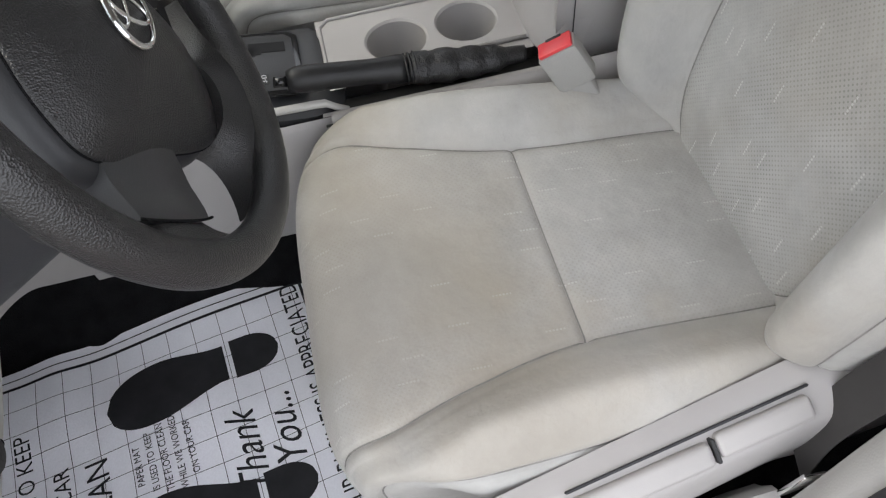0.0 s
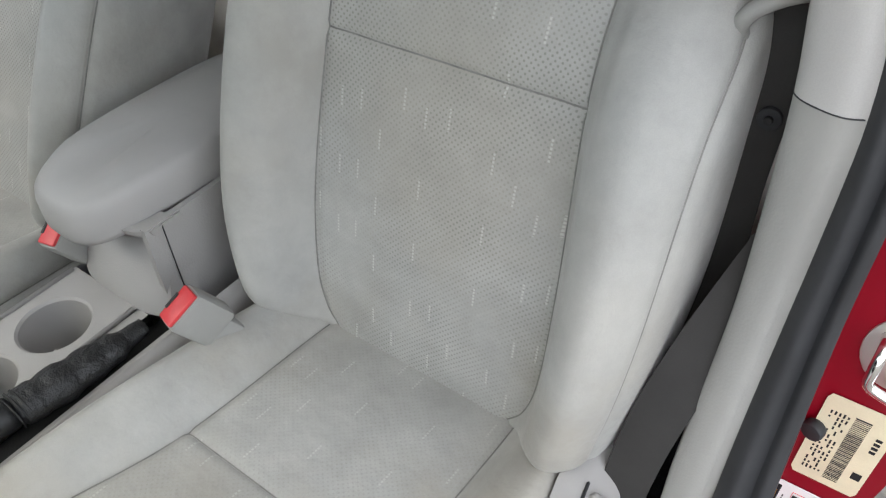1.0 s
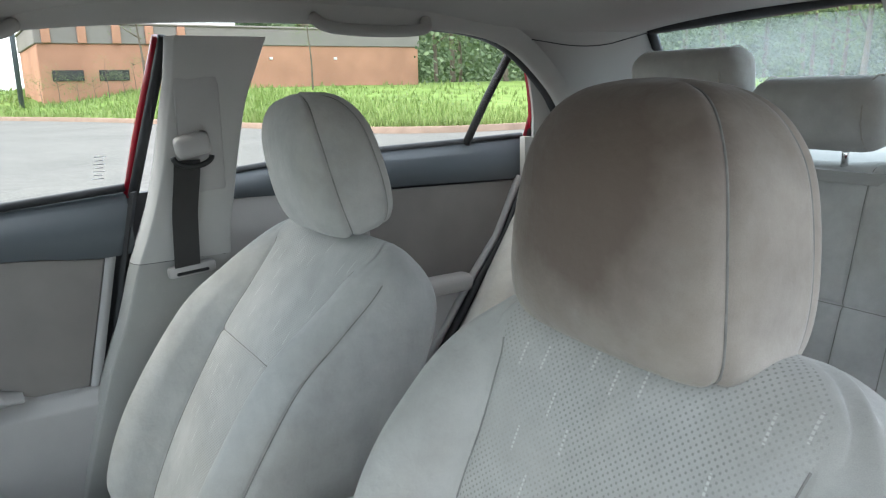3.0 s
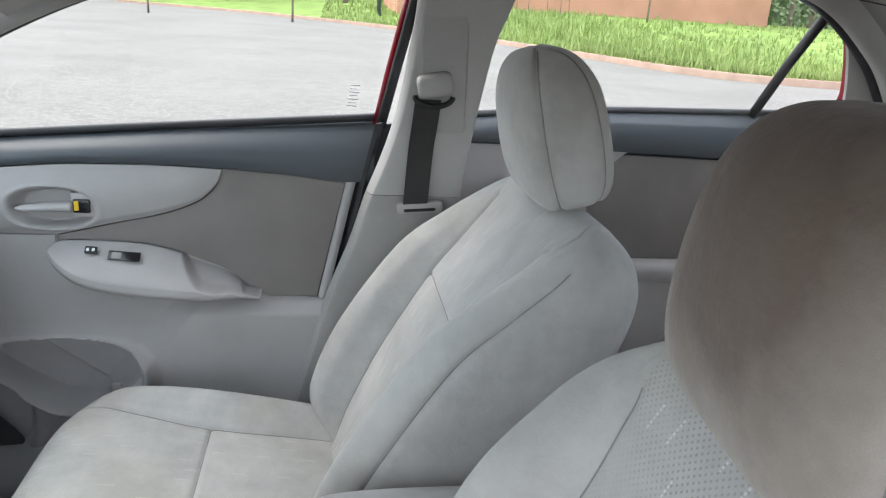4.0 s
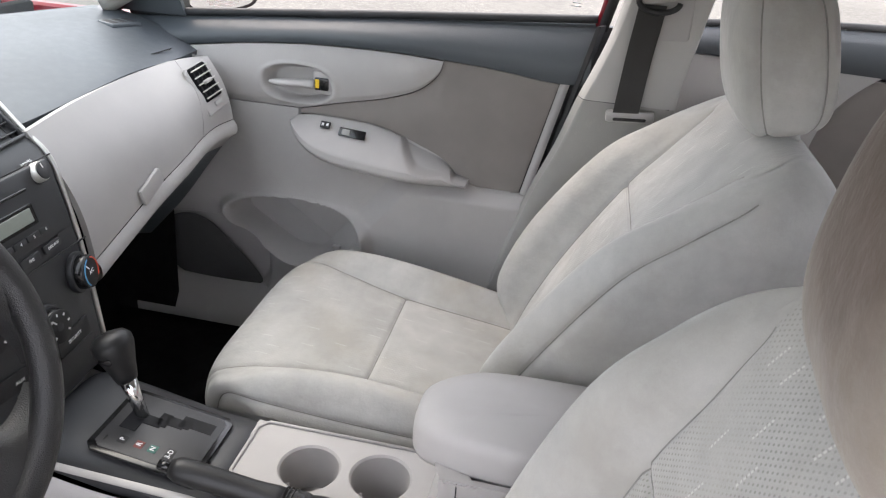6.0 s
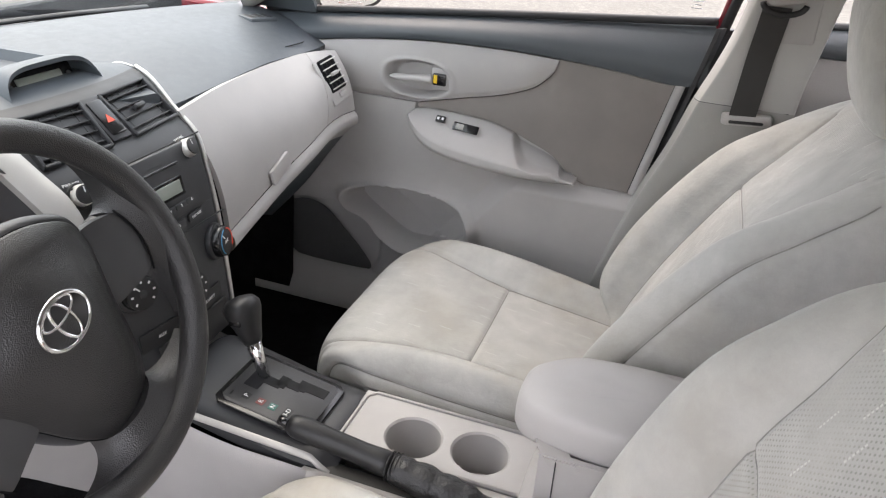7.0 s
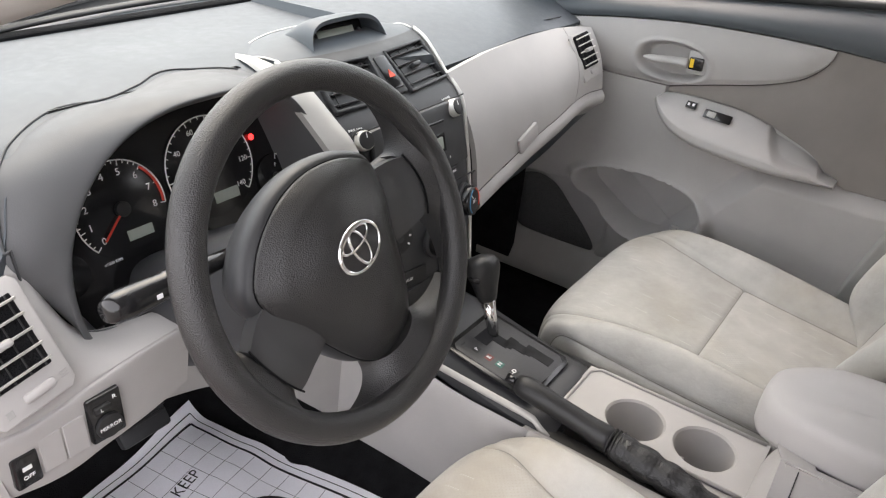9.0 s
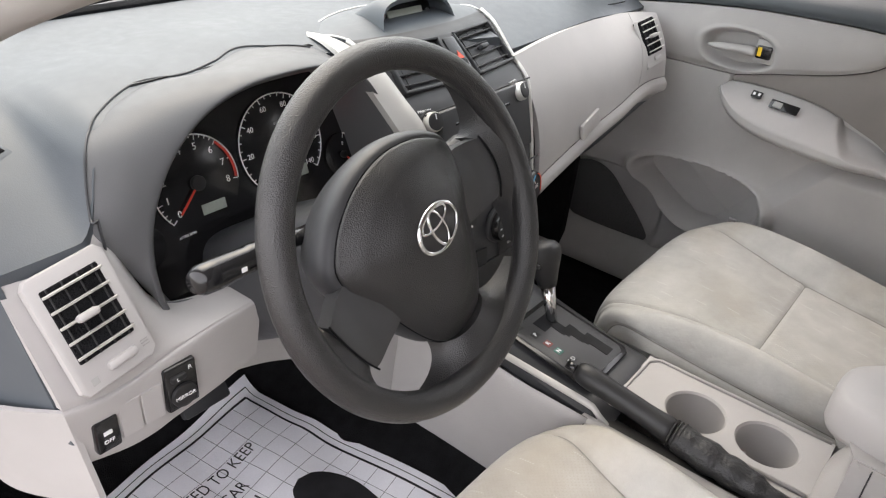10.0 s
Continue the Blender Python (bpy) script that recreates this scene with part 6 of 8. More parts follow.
# belt height adjuster plates, guides and webbing
for s in (1, -1):
    belt = thing("seat_belt", "grey-brown seat belt hanging from the pillar anchor" if s > 0 else "grey-brown driver's seat belt slack beside the seat", "seat belt", group="seat belts")
    xz = along([(0.70, 0.665), (0.80, 0.661), (0.90, 0.655), (0.955, 0.648), (1.02, 0.638), (1.09, 0.620), (1.19, 0.591), (1.30, 0.55)])
    if s > 0:
        oy = -0.080
        lean_x = lambda z: xz(z)
        part("anchor_plate", boxy(0.012, 0.078, 0.22, (0, 0, 0), 0.006, 2, pose(lean_x(1.13) - 0.002, -0.10, 1.135, 0, -16, 0) @ pose(0, 0, 0, -4, 0, 0)), M["light"], belt, "grey height adjuster plate")
        part("anchor_cover", boxy(0.030, 0.062, 0.040, (0, 0, 0), 0.011, 3, pose(lean_x(1.115) - 0.018, -0.082, 1.118, -12, -14, 0)), M["light_smooth"], belt, "rounded anchor cover")
        tube("anchor_ring", [(lean_x(1.10) - 0.018, -0.082 + 0.034 * math.cos(a), 1.098 + 0.018 * math.sin(a)) for a in np.linspace(math.pi, 2 * math.pi, 14)], 0.005, M["black"], belt, "black ring", 8)
        part("guide", boxy(0.018, 0.088, 0.022, (0, 0, 0), 0.006, 2, pose(0.642, -0.072, 0.886, -4, 0, 0)), M["light_smooth"], belt, "grey belt guide")
        part("guide_slot", boxy(0.020, 0.060, 0.006, (0, 0, 0), 0.002, 1, pose(0.641, -0.072, 0.882, -4, 0, 0)), M["black"], belt)
        sheet("webbing", lambda u, v: (0.634 - 0.030 * step(v, 0.45, 1.0) + 0.002 * math.sin(3 * v), -0.096 + 0.046 * u + 0.010 * (1 - v), 0.886 + 0.205 * v), 4, 20, M["belt"], belt, "woven webbing", 0.002, (-1, 0, 0))
    else:
        # one run hangs from the pillar behind the seat, the other comes forward to the sill
        back = [(-0.660, -0.150, 1.16), (-0.648, -0.134, 1.00), (-0.632, -0.124, 0.90), (-0.627, -0.121, 0.80), (-0.630, -0.116, 0.68), (-0.630, -0.105, 0.50)]
        fore = [(-0.690, -0.085, 0.80), (-0.672, -0.060, 0.735), (-0.652, -0.030, 0.655), (-0.638, 0.0, 0.575), (-0.632, 0.020, 0.48), (-0.640, 0.030, 0.40)]
        for path in (back, fore):
            sheet("webbing", lambda u, v, path=path: tuple(np.array(catmull(path, v * 5)) + np.array((0.94, -0.12, 0.30 if path is fore else 0.0)) * ((u - 0.5) * 0.047)), 5, 50, M["belt"], belt, "woven webbing", 0.002, (0, 1, 0.2))
        part("plug", disc(0.0095, 0.006, (0, 0, 0), pose(-0.6375, -0.1195, 0.846, 90, 0, 0), 0.0015, 24), M["rubber"], belt, "round black plug")
        part("plug_centre", disc(0.0035, 0.004, (0, 0, 0), pose(-0.6375, -0.1155, 0.846, 90, 0, 0), 0.001, 16), M["black"], belt)
        tube("belt_arm", curve_pts([(-0.655, -0.118, 0.950), (-0.630, -0.105, 0.945), (-0.612, -0.098, 0.934), (-0.604, -0.100, 0.920), (-0.606, -0.106, 0.908)], 16), 0.0065, M["mid"], belt, "grey belt guide arm", 12)
        part("tongue", boxy(0.006, 0.030, 0.045, (0, 0, 0), 0.002, 2, pose(-0.668, 0.045, 0.42, 20, 0, 0)), M["chrome"], belt, "steel tongue")

# weather seal and red jamb on the driver's side
SZ = [0.30, 0.49, 0.62, 0.745, 0.85, 0.93, 1.0, 1.09, 1.16, 1.225, 1.29]
SXI = [0.712, 0.709, 0.705, 0.704, 0.703, 0.697, 0.684, 0.660, 0.634, 0.608, 0.582]
SXO = [0.762, 0.754, 0.746, 0.740, 0.738, 0.733, 0.720, 0.694, 0.668, 0.644, 0.618]
SY = [0.105, 0.042, -0.003, -0.033, -0.045, -0.052, -0.054, -0.056, -0.058, -0.059, -0.06]


def seal(u, v):
    k = v * 10
    z, a, b, y = (float(catmull([(q,) for q in arr], k)[0]) for arr in (SZ, SXI, SXO, SY))
    x = a + (b - a) * u
    bul = 0.012 * math.sin(math.pi * min(u * 1.55, 1.0)) + 0.006 * math.sin(math.pi * max((u - 0.62) / 0.38, 0.0))
    return (-x, y - 0.006 + bul, z)


sheet("door_seal", seal, 26, 50, M["rubber"], shell, "black door weather seal", 0.02, (0, 1, 0))


def jamb(u, v):
    k = v * 10
    z, b, y = (float(catmull([(q,) for q in arr], k)[0]) for arr in (SZ, SXO, SY))
    return (-(b - 0.016 + 0.087 * u), y - 0.008 + (min(y - 0.03, -0.09) - y + 0.008) * step(u, 0.0, 0.18), z)


sheet("door_jamb", jamb, 30, 50, M["red_paint"], shell, "red painted door jamb", 0.02, (0, 1, 0))
# rear door outer skin behind the jamb
sheet("rear_door_skin", lambda u, v: (-(0.80 + 0.035 * math.sin(math.pi * v) - 0.02 * u), -0.10 - 0.9 * u, 0.30 + 0.70 * v), 20, 20, M["red_paint"], shell, "red rear door skin", 0.03, (-1, 0, 0))
sheet("rear_door_frame", lambda u, v: (-(0.80 - 0.245 * v + 0.02 * math.sin(math.pi * v)) - 0.02, -0.115 - 0.05 * u - 0.02 * v, 1.0 + 0.31 * v), 6, 20, M["red_paint"], shell, "red door frame", 0.03, (-1, 0, 0))
# sill and scuff plate
sheet("scuff_plate", lambda u, v: (-(0.640 + 0.082 * u), 0.98 - 0.92 * v, 0.345 + 0.018 * math.sin(math.pi * u) - 0.05 * step(0.25 - u, 0, 0.25) + 0.05 * step(v, 0.85, 1.0) * (1 - u)), 12, 40, M["mid"], shell, "grey scuff plate", 0.03, (0, 0, 1))
tube("sill_seal", [(-0.735, y, 0.352) for y in np.linspace(1.0, 0.07, 20)] + [(-0.738, 0.05, 0.36)], 0.015, M["rubber"], shell, "black sill seal", 12)
sheet("rocker", lambda u, v: (-(0.745 + 0.075 * u), 1.05 - 1.25 * v, 0.34 - 0.05 * u * u), 8, 30, M["red_paint"], shell, "red painted sill", 0.03, (0, 0, 1))
sheet("sill_trim_p", lambda u, v: (0.640 + 0.075 * u, -0.2 + 1.2 * v, 0.28 + 0.07 * math.sin(u * math.pi / 2)), 10, 30, M["mid"], shell, "grey scuff plate", 0.02, (0, 0, 1))
# kick panel in carpet black, standing in for the shade under the dash
sheet("kick_panel", lambda u, v: (0.66 + 0.03 * u, 0.90 + 0.25 * v, 0.26 + 0.40 * u), 8, 12, M["carpet"], shell, "kick panel blackened for the footwell shade", 0.02, (1, 0, 0))
# latch striker and labels on the jamb
def sticker(name, at, w, h, mat, label, rows):
    """A printed label facing forward; rows of (across, up, width, height, material) in metres from its middle."""
    st = thing(name, label, "sticker", axes(at, (-1, -0.02, 0), (-0.02, 1, 0)))
    o = [(x * w / 2, y * h / 2) for x, y in ((-1, -0.9), (-0.9, -1), (0.9, -1), (1, -0.9), (1, 0.9), (0.9, 1), (-0.9, 1), (-1, 0.9))]
    part("backing", prism(o, 0.0006), M[mat], st)
    for x, y, bw, bh, mt in rows:
        part("print", boxy(bw, bh, 0.0005, (x, y, 0.0008), 0.0001, 1), M[mt], st)
    return st


M["cream"] = Mat("cream_label", (0.72, 0.64, 0.46), 0.6).worn(0.06, 30, 900, 0.05)
rs = random.Random(21)
rows = [(-0.021 + 0.0035 * c, -0.045 + 0.0065 * r, 0.0016, 0.0022 + 0.0036 * rs.random(), "ink") for c in range(5) for r in range(14) if rs.random() < 0.72]
rows += [(0.004, -0.050 + 0.0024 * k, 0.013, rs.choice((0.0007, 0.0011, 0.0016)), "ink") for k in range(40)]
rows += [(0.021, 0.01 + 0.006 * k, 0.005, 0.0035, "ink") for k in range(4)] + [(0.021, -0.03, 0.008, 0.010, "ink")]
sticker("certification_label", (-0.784, -0.0885, 0.570), 0.058, 0.122, "cream", "cream certification label with bar code on the jamb", rows)
rows = [(-0.019, 0.008, 0.012, 0.140, "ink"), (-0.0225, 0.008, 0.0028, 0.120, "yellow"), (-0.0165, 0.012, 0.0028, 0.112, "yellow")]
rows += [(-0.009, -0.070 + 0.0055 * k, 0.0012, 0.0040, "ink") for k in range(25) if k % 5] + [(-0.0055, -0.070 + 0.0055 * k, 0.0012, 0.0040, "ink") for k in range(22) if k % 4]
rows += [(-0.002, 0.0, 0.0006, 0.15, "red_plastic"), (0.023, 0.0, 0.0006, 0.15, "red_plastic")] + [(0.0105, -0.075 + 0.0375 * k, 0.025, 0.0006, "red_plastic") for k in range(5)]
rows += [(0.008, 0.050, 0.018, 0.040, "ink")] + [(0.002 + 0.004 * c, 0.036 + 0.0075 * r, 0.0018, 0.0052, "yellow") for c in range(4) for r in range(5)]
rows += [(0.002 + 0.005 * c, -0.068 + 0.012 * r, 0.0016, 0.007, "ink") for c in range(4) for r in range(8)]
tyre = sticker("tyre_label", (-0.770, -0.0885, 0.400), 0.060, 0.172, "white", "white tyre label with black and yellow heading", rows)
part("tyre_mark", disc(0.006, 0.0008, (-0.019, -0.076, 0.0008), None, 0.0, 20), M["ink"], tyre)
for t_, x_ in (("TIRE AND LOADING INFORMATION", -0.0225),):
    words("heading", t_, 0.0052, pose(x_, 0.008, 0.0012, 0, 0, 90), M["ink"], tyre, squeeze=1.25)
sticker("caution_label", (-0.760, -0.0885, 0.268), 0.045, 0.07, "yellow", "yellow caution label low on the jamb", [(-0.013 + 0.005 * c, -0.004, 0.0018, 0.052 - 0.008 * (c % 3), "ink") for c in range(6)])
sticker("service_label", (-0.785, -0.0885, 0.790), 0.034, 0.022, "white", "small white service label on the jamb", [(-0.002, 0.006 - 0.005 * c, 0.024 - 0.006 * (c % 2), 0.0018, "ink") for c in range(3)])
strike = thing("latch_striker", "zinc latch striker on a pale plate", "latch striker")
part("plate", prism([(0.030 * math.cos(a) * (1 if abs(math.cos(a)) > 0.5 else 0.9), 0.040 * math.sin(a)) for a in np.linspace(0, 2 * math.pi, 25)[:-1]], 0.003, axes((-0.788, -0.091, 0.700), (-1, 0, 0), (0, 1, 0)), 0.001), M["silver"], strike, "pale steel plate")
tube("loop", curve_pts([(-0.772, -0.09, 0.715), (-0.772, -0.070, 0.714), (-0.772, -0.062, 0.700), (-0.775, -0.062, 0.682), (-0.800, -0.062, 0.676), (-0.806, -0.072, 0.676), (-0.806, -0.09, 0.676)], 30), 0.0045, M["chrome"], strike, "zinc loop", 10)
for z_ in (0.728, 0.672):
    part("bolt", disc(0.008, 0.006, (-0.792, -0.086, z_), axes((0, 0, 0), (1, 0, 0), (0, 1, 0)), 0.001, 6), M["silver"], strike)
part("door_buffer", disc(0.010, 0.012, (-0.757, -0.082, 0.583), axes((0, 0, 0), (1, 0, 0), (0.3, 1, 0)), 0.003, 18), M["rubber"], shell, "black rubber buffer")


# rails and roof
def rail_pts(s):
    dz = 0.026 if s > 0 else -0.014
    return [(x, y, z + dz * step(0.9 - y, 0.0, 0.6)) for x, y, z in [(s * 0.70, 1.02, 0.955), (s * 0.655, 0.75, 1.10), (s * 0.60, 0.50, 1.205), (s * 0.575, 0.25, 1.272), (s * 0.568, 0.05, 1.298), (s * 0.566, -0.20, 1.308), (s * 0.566, -0.50, 1.306), (s * 0.568, -0.74, 1.280), (s * 0.585, -0.90, 1.18), (s * 0.61, -1.0, 1.07)]]


HEAD_EDGE = [(0.622, 0.60, 1.185), (0.600, 0.50, 1.231), (0.575, 0.25, 1.300), (0.568, 0.05, 1.340), (0.566, -0.20, 1.350), (0.566, -0.50, 1.348), (0.560, -0.72, 1.326), (0.520, -0.92, 1.320), (0.455, -1.10, 1.320)]


def headliner(u, v):
    a = u * 2 - 1
    p = catmull(HEAD_EDGE, v * 8)
    return (a * p[0], p[1], p[2] + (0.070 - 0.045 * step(v, 0.7, 1.0)) * (1 - abs(a) ** 2.6))


sheet("headliner", headliner, 50, 50, M["headliner"], shell, "grey cloth headliner", 0.02, (0, 0, -1))
sheet("roof_skin", lambda u, v: tuple(Vector(headliner(u, v)) + Vector((0.05 * (u * 2 - 1), 0, 0.055))), 30, 30, M["red_paint"], shell, "red roof panel", 0.01, (0, 0, 1))


def rail(s, u, v):
    p = Vector(catmull(rail_pts(s), v * 9))
    prof = [(-0.028, 0.030), (-0.012, 0.004), (0.006, -0.008), (0.024, -0.004), (0.038, 0.012), (0.046, 0.036)]
    dx, dz = catmull(prof, u * 5)
    return p + Vector((s * dx, 0, dz))


sheet("roof_rail_trim", lambda u, v: rail(1, u, v), 16, 60, M["headliner"], shell, "grey rail trim")
sheet("roof_rail_trim", lambda u, v: rail(-1, u, v), 16, 60, M["headliner"], shell, "grey rail trim")
tube("windscreen_pillar_trim", [Vector(catmull(rail_pts(-1), t)) + Vector((0.004, 0, 0)) for t in np.linspace(0.0, 2.1, 24)], 0.036, M["headliner"], shell, "grey windscreen pillar trim", 16)
# dark seals along both door openings
for s in (1, -1):
    tube("rail_seal", [Vector(catmull(rail_pts(s), t)) + Vector((s * 0.040, 0, 0.006)) for t in np.linspace(0, 9, 60)], 0.013, M["rubber"], shell, "black opening seal", 10)
    sheet("rail_skin", lambda u, v, s=s: tuple(Vector(catmull(rail_pts(s), v * 9)) + Vector((s * (0.048 + 0.03 * u), 0, 0.012 + 0.05 * u))), 4, 50, M["red_paint"], shell, "red rail", 0.012, (0, 0, 1))
# windscreen pillars are the front end of the rails; the screen itself
M["glass"] = Mat("clear_glass", (1, 1, 1), 0.02)
_gl = M["glass"]
_thru = _gl.node("ShaderNodeBsdfTransparent", Color=(0.95, 0.97, 0.96))
_shine = _gl.node("ShaderNodeBsdfGlossy", Roughness=0.02)
_gmix = _gl.node("ShaderNodeMixShader", Fac=_gl.node("ShaderNodeFresnel", IOR=1.35).outputs[0])
_gl.t.links.new(_thru.outputs[0], _gmix.inputs[1])
_gl.t.links.new(_shine.outputs[0], _gmix.inputs[2])
_gl.t.links.new(_gmix.outputs[0], _gl.t.nodes["Material Output"].inputs[0])
M["screen"] = M["glass"].m.copy()
M["screen"].name = "tinted_screen_glass"
for _n in M["screen"].node_tree.nodes:
    if _n.type == "BSDF_TRANSPARENT":
        _n.inputs[0].default_value = (0.70, 0.76, 0.75, 1)
M["dusty"] = Mat("dusty_tinted_glass", (0.74, 0.82, 0.86), 0.9)
_d = M["dusty"]
_see = _d.node("ShaderNodeBsdfTransparent", Color=(0.80, 0.86, 0.86))
_mx = _d.node("ShaderNodeMixShader", Fac=_d.ramp(_d.noise(9.0, 4.0), 0.09, 0.18, 0.3, 0.7))
_d.t.links.new(_see.outputs[0], _mx.inputs[1])
_haze = _d.node("ShaderNodeBsdfTranslucent", Color=(0.80, 0.88, 0.92))
_d.t.links.new(_haze.outputs[0], _mx.inputs[2])
_d.t.links.new(_mx.outputs[0], _d.t.nodes["Material Output"].inputs[0])


def glass(name, f, nu, nv, label, clear=False):
    ob = sheet(name, f, nu, nv, M[{"rear_screen": "dusty", "windscreen": "screen"}.get(name, "glass")], shell, label)
    return ob


glass("windscreen", lambda u, v: ((u * 2 - 1) * (0.70 - 0.13 * v), 1.30 - 0.25 * abs(u * 2 - 1) ** 2 - 0.80 * v + 0.12 * v * abs(u * 2 - 1) ** 2, 0.955 + 0.37 * v), 20, 14, "clear windscreen", True)
def side_pane(u, v):
    a = Vector((0.752, 0.93 - 0.91 * u, BELT(0.93 - 0.91 * u)))
    b = Vector(catmull(rail_pts(1), 0.45 + 3.85 * u)) + Vector((0.030, 0, 0.012))
    return a.lerp(b, v)


glass("front_window", side_pane, 16, 8, "clear door window", True)
for k in range(7):
    p_ = side_pane(0.955, 0.10 + 0.022 * k)
    part("window_mark", boxy(0.0004, 0.020 - 0.006 * (k % 2), 0.0018, (0, 0, 0), 0.0001, 1, pose(p_.x - 0.0012, p_.y, p_.z, 0, -26, 0)), M["paper"], shell)
glass("rear_window_pane", lambda u, v: (0.752 - 0.165 * v, -0.17 - 0.62 * u, 1.04 + 0.27 * v), 10, 8, "clear rear door window")
# red window frames of the passenger side
tube("window_frame", [(0.752, 0.004, 1.02), (0.70, -0.012, 1.12), (0.645, -0.030, 1.22), (0.60, -0.045, 1.30)], 0.012, M["red_paint"], shell, "red door frame", 8)
tube("frame_seal", [(0.738, 0.000, 1.02), (0.686, -0.018, 1.12), (0.632, -0.036, 1.22), (0.588, -0.05, 1.30)], 0.010, M["rubber"], shell, "black frame seal", 8)
# dark strip between door trim and pillar
sheet("door_gap_seal", lambda u, v: (0.700 + 0.020 * u, rear_y(0.28 + 0.75 * v) - 0.012 - 0.010 * u + 0.004, 0.28 + 0.75 * v), 4, 30, M["rubber"], shell, "black door seal", 0.008, (0, 1, 0))

# inner skin behind the door and pillar trims
sheet("inner_skin", lambda u, v: (0.774 + 0.012 * math.sin(math.pi * v), -0.98 + 2.02 * u, 0.24 + (min(RBELT(-0.98 + 2.02 * u), 1.09) - 0.012 - 0.24) * v), 40, 12, M["rubber"], shell, "dark inner door skin", 0.02, (-1, 0, 0))
for s in (1, -1):
    sheet("wheel_house", lambda u, v, s=s: (s * (0.735 - 0.10 * u), -0.93 - 0.6 * u, 0.26 + 0.82 * v), 8, 8, M["mid"], shell, "dark wheel house", 0.02, (s, 0, 0))
# quarter pillar, parcel shelf, rear window
Q_DOOR = [(0.700, -0.945, 1.078), (0.665, -0.915, 1.150), (0.625, -0.865, 1.235), (0.588, -0.800, 1.298), (0.560, -0.720, 1.326)]
Q_SCREEN = [(0.585, -1.380, 1.070), (0.535, -1.255, 1.190), (0.480, -1.140, 1.290), (0.455, -1.100, 1.320)]
Q_TOP = HEAD_EDGE[6:]


def quarter(s, u, v):
    """The trim between the rear door, the headliner and the rear screen, blended from its four edges."""
    D, R, T = (Vector(catmull(c, t * (len(c) - 1))) for c, t in ((Q_DOOR, v), (Q_SCREEN, v), (Q_TOP, u)))
    c00, c10, c01, c11 = (Vector(q) for q in (Q_DOOR[0], Q_SCREEN[0], Q_DOOR[-1], Q_SCREEN[-1]))
    B = c00.lerp(c10, u)
    p = D.lerp(R, u) + B.lerp(T, v) - (c00.lerp(c10, u)).lerp(c01.lerp(c11, u), v)
    p.x -= 0.012 * math.sin(math.pi * u) * math.sin(math.pi * v)
    return Vector((s * p.x, p.y, p.z))


for s in (1, -1):
    sheet("quarter_trim", lambda u, v, s=s: quarter(s, u, v), 24, 24, M["headliner"], shell, "grey quarter trim", 0.008, (-s, 0, 0))
    sheet("quarter_skin", lambda u, v, s=s: quarter(s, u, v) + Vector((s * 0.022, 0, 0.02)), 16, 16, M["red_paint"], shell, "red roof pillar", 0.01, (s, 0, 0))
    sheet("rear_wing", lambda u, v, s=s: (s * (0.775 - 0.04 * v ** 3), -0.97 - 1.0 * u, 0.30 + 0.78 * v), 12, 10, M["red_paint"], shell, "red rear wing", 0.02, (s, 0, 0))
    sheet("wing_shelf", lambda u, v, s=s: (s * (0.58 + 0.18 * v), -0.96 - 0.46 * u, 1.060), 6, 4, M["rubber"], shell, "", 0.01, (0, 0, 1))
    tube("quarter_joint", [quarter(s, a, b) + Vector((-s * 0.0012, 0, 0)) for a, b in curve_pts([(0.12, 0.80), (0.35, 0.72), (0.60, 0.72), (0.80, 0.82), (0.93, 0.96)], 24)], 0.0012, M["rubber"], shell, "", 6)
part("boot_bulkhead", boxy(1.44, 0.02, 0.80, (0, -1.13, 0.64), 0.004, 1), M["rubber"], shell)
sheet("parcel_shelf", lambda u, v: ((u * 2 - 1) * 0.62, -0.99 - 0.42 * v, 1.055 + 0.01 * v), 10, 10, M["mid"], shell, "grey parcel shelf", 0.02, (0, 0, 1))
glass("rear_screen", lambda u, v: ((u * 2 - 1) * (0.60 - 0.14 * v), -1.42 + 0.34 * v, 1.065 + 0.26 * v), 12, 8, "clear rear window")
for s in (1, -1):
    tube("rear_screen_seal", [(s * 0.60, -1.41, 1.07), (s * 0.53, -1.24, 1.20), (s * 0.46, -1.09, 1.32)], 0.012, M["rubber"], shell, "black screen edge", 8)
tube("rear_screen_seal", [(-0.46, -1.085, 1.325), (0, -1.07, 1.345), (0.46, -1.085, 1.325)], 0.012, M["rubber"], shell, "", 8)
sheet("boot_lid", lambda u, v: ((u * 2 - 1) * 0.70, -1.46 - 0.45 * v, 1.04 - 0.03 * v * v), 10, 8, M["red_paint"], shell, "red boot lid", 0.03, (0, 0, 1))
# grab handle
grab = tube("grab_handle", curve_pts([(0.545, -0.30, 1.335), (0.520, -0.32, 1.318), (0.512, -0.38, 1.312), (0.512, -0.46, 1.312), (0.520, -0.52, 1.318), (0.545, -0.54, 1.335)], 24), 0.011, M["headliner"], shell, "folded grab handle", 12)
grab2 = tube("grab_handle", curve_pts([(0.555, 0.40, 1.262), (0.530, 0.38, 1.262), (0.522, 0.32, 1.275), (0.520, 0.24, 1.290), (0.530, 0.19, 1.300), (0.555, 0.17, 1.312)], 24), 0.011, M["headliner"], shell, "folded grab handle", 12)

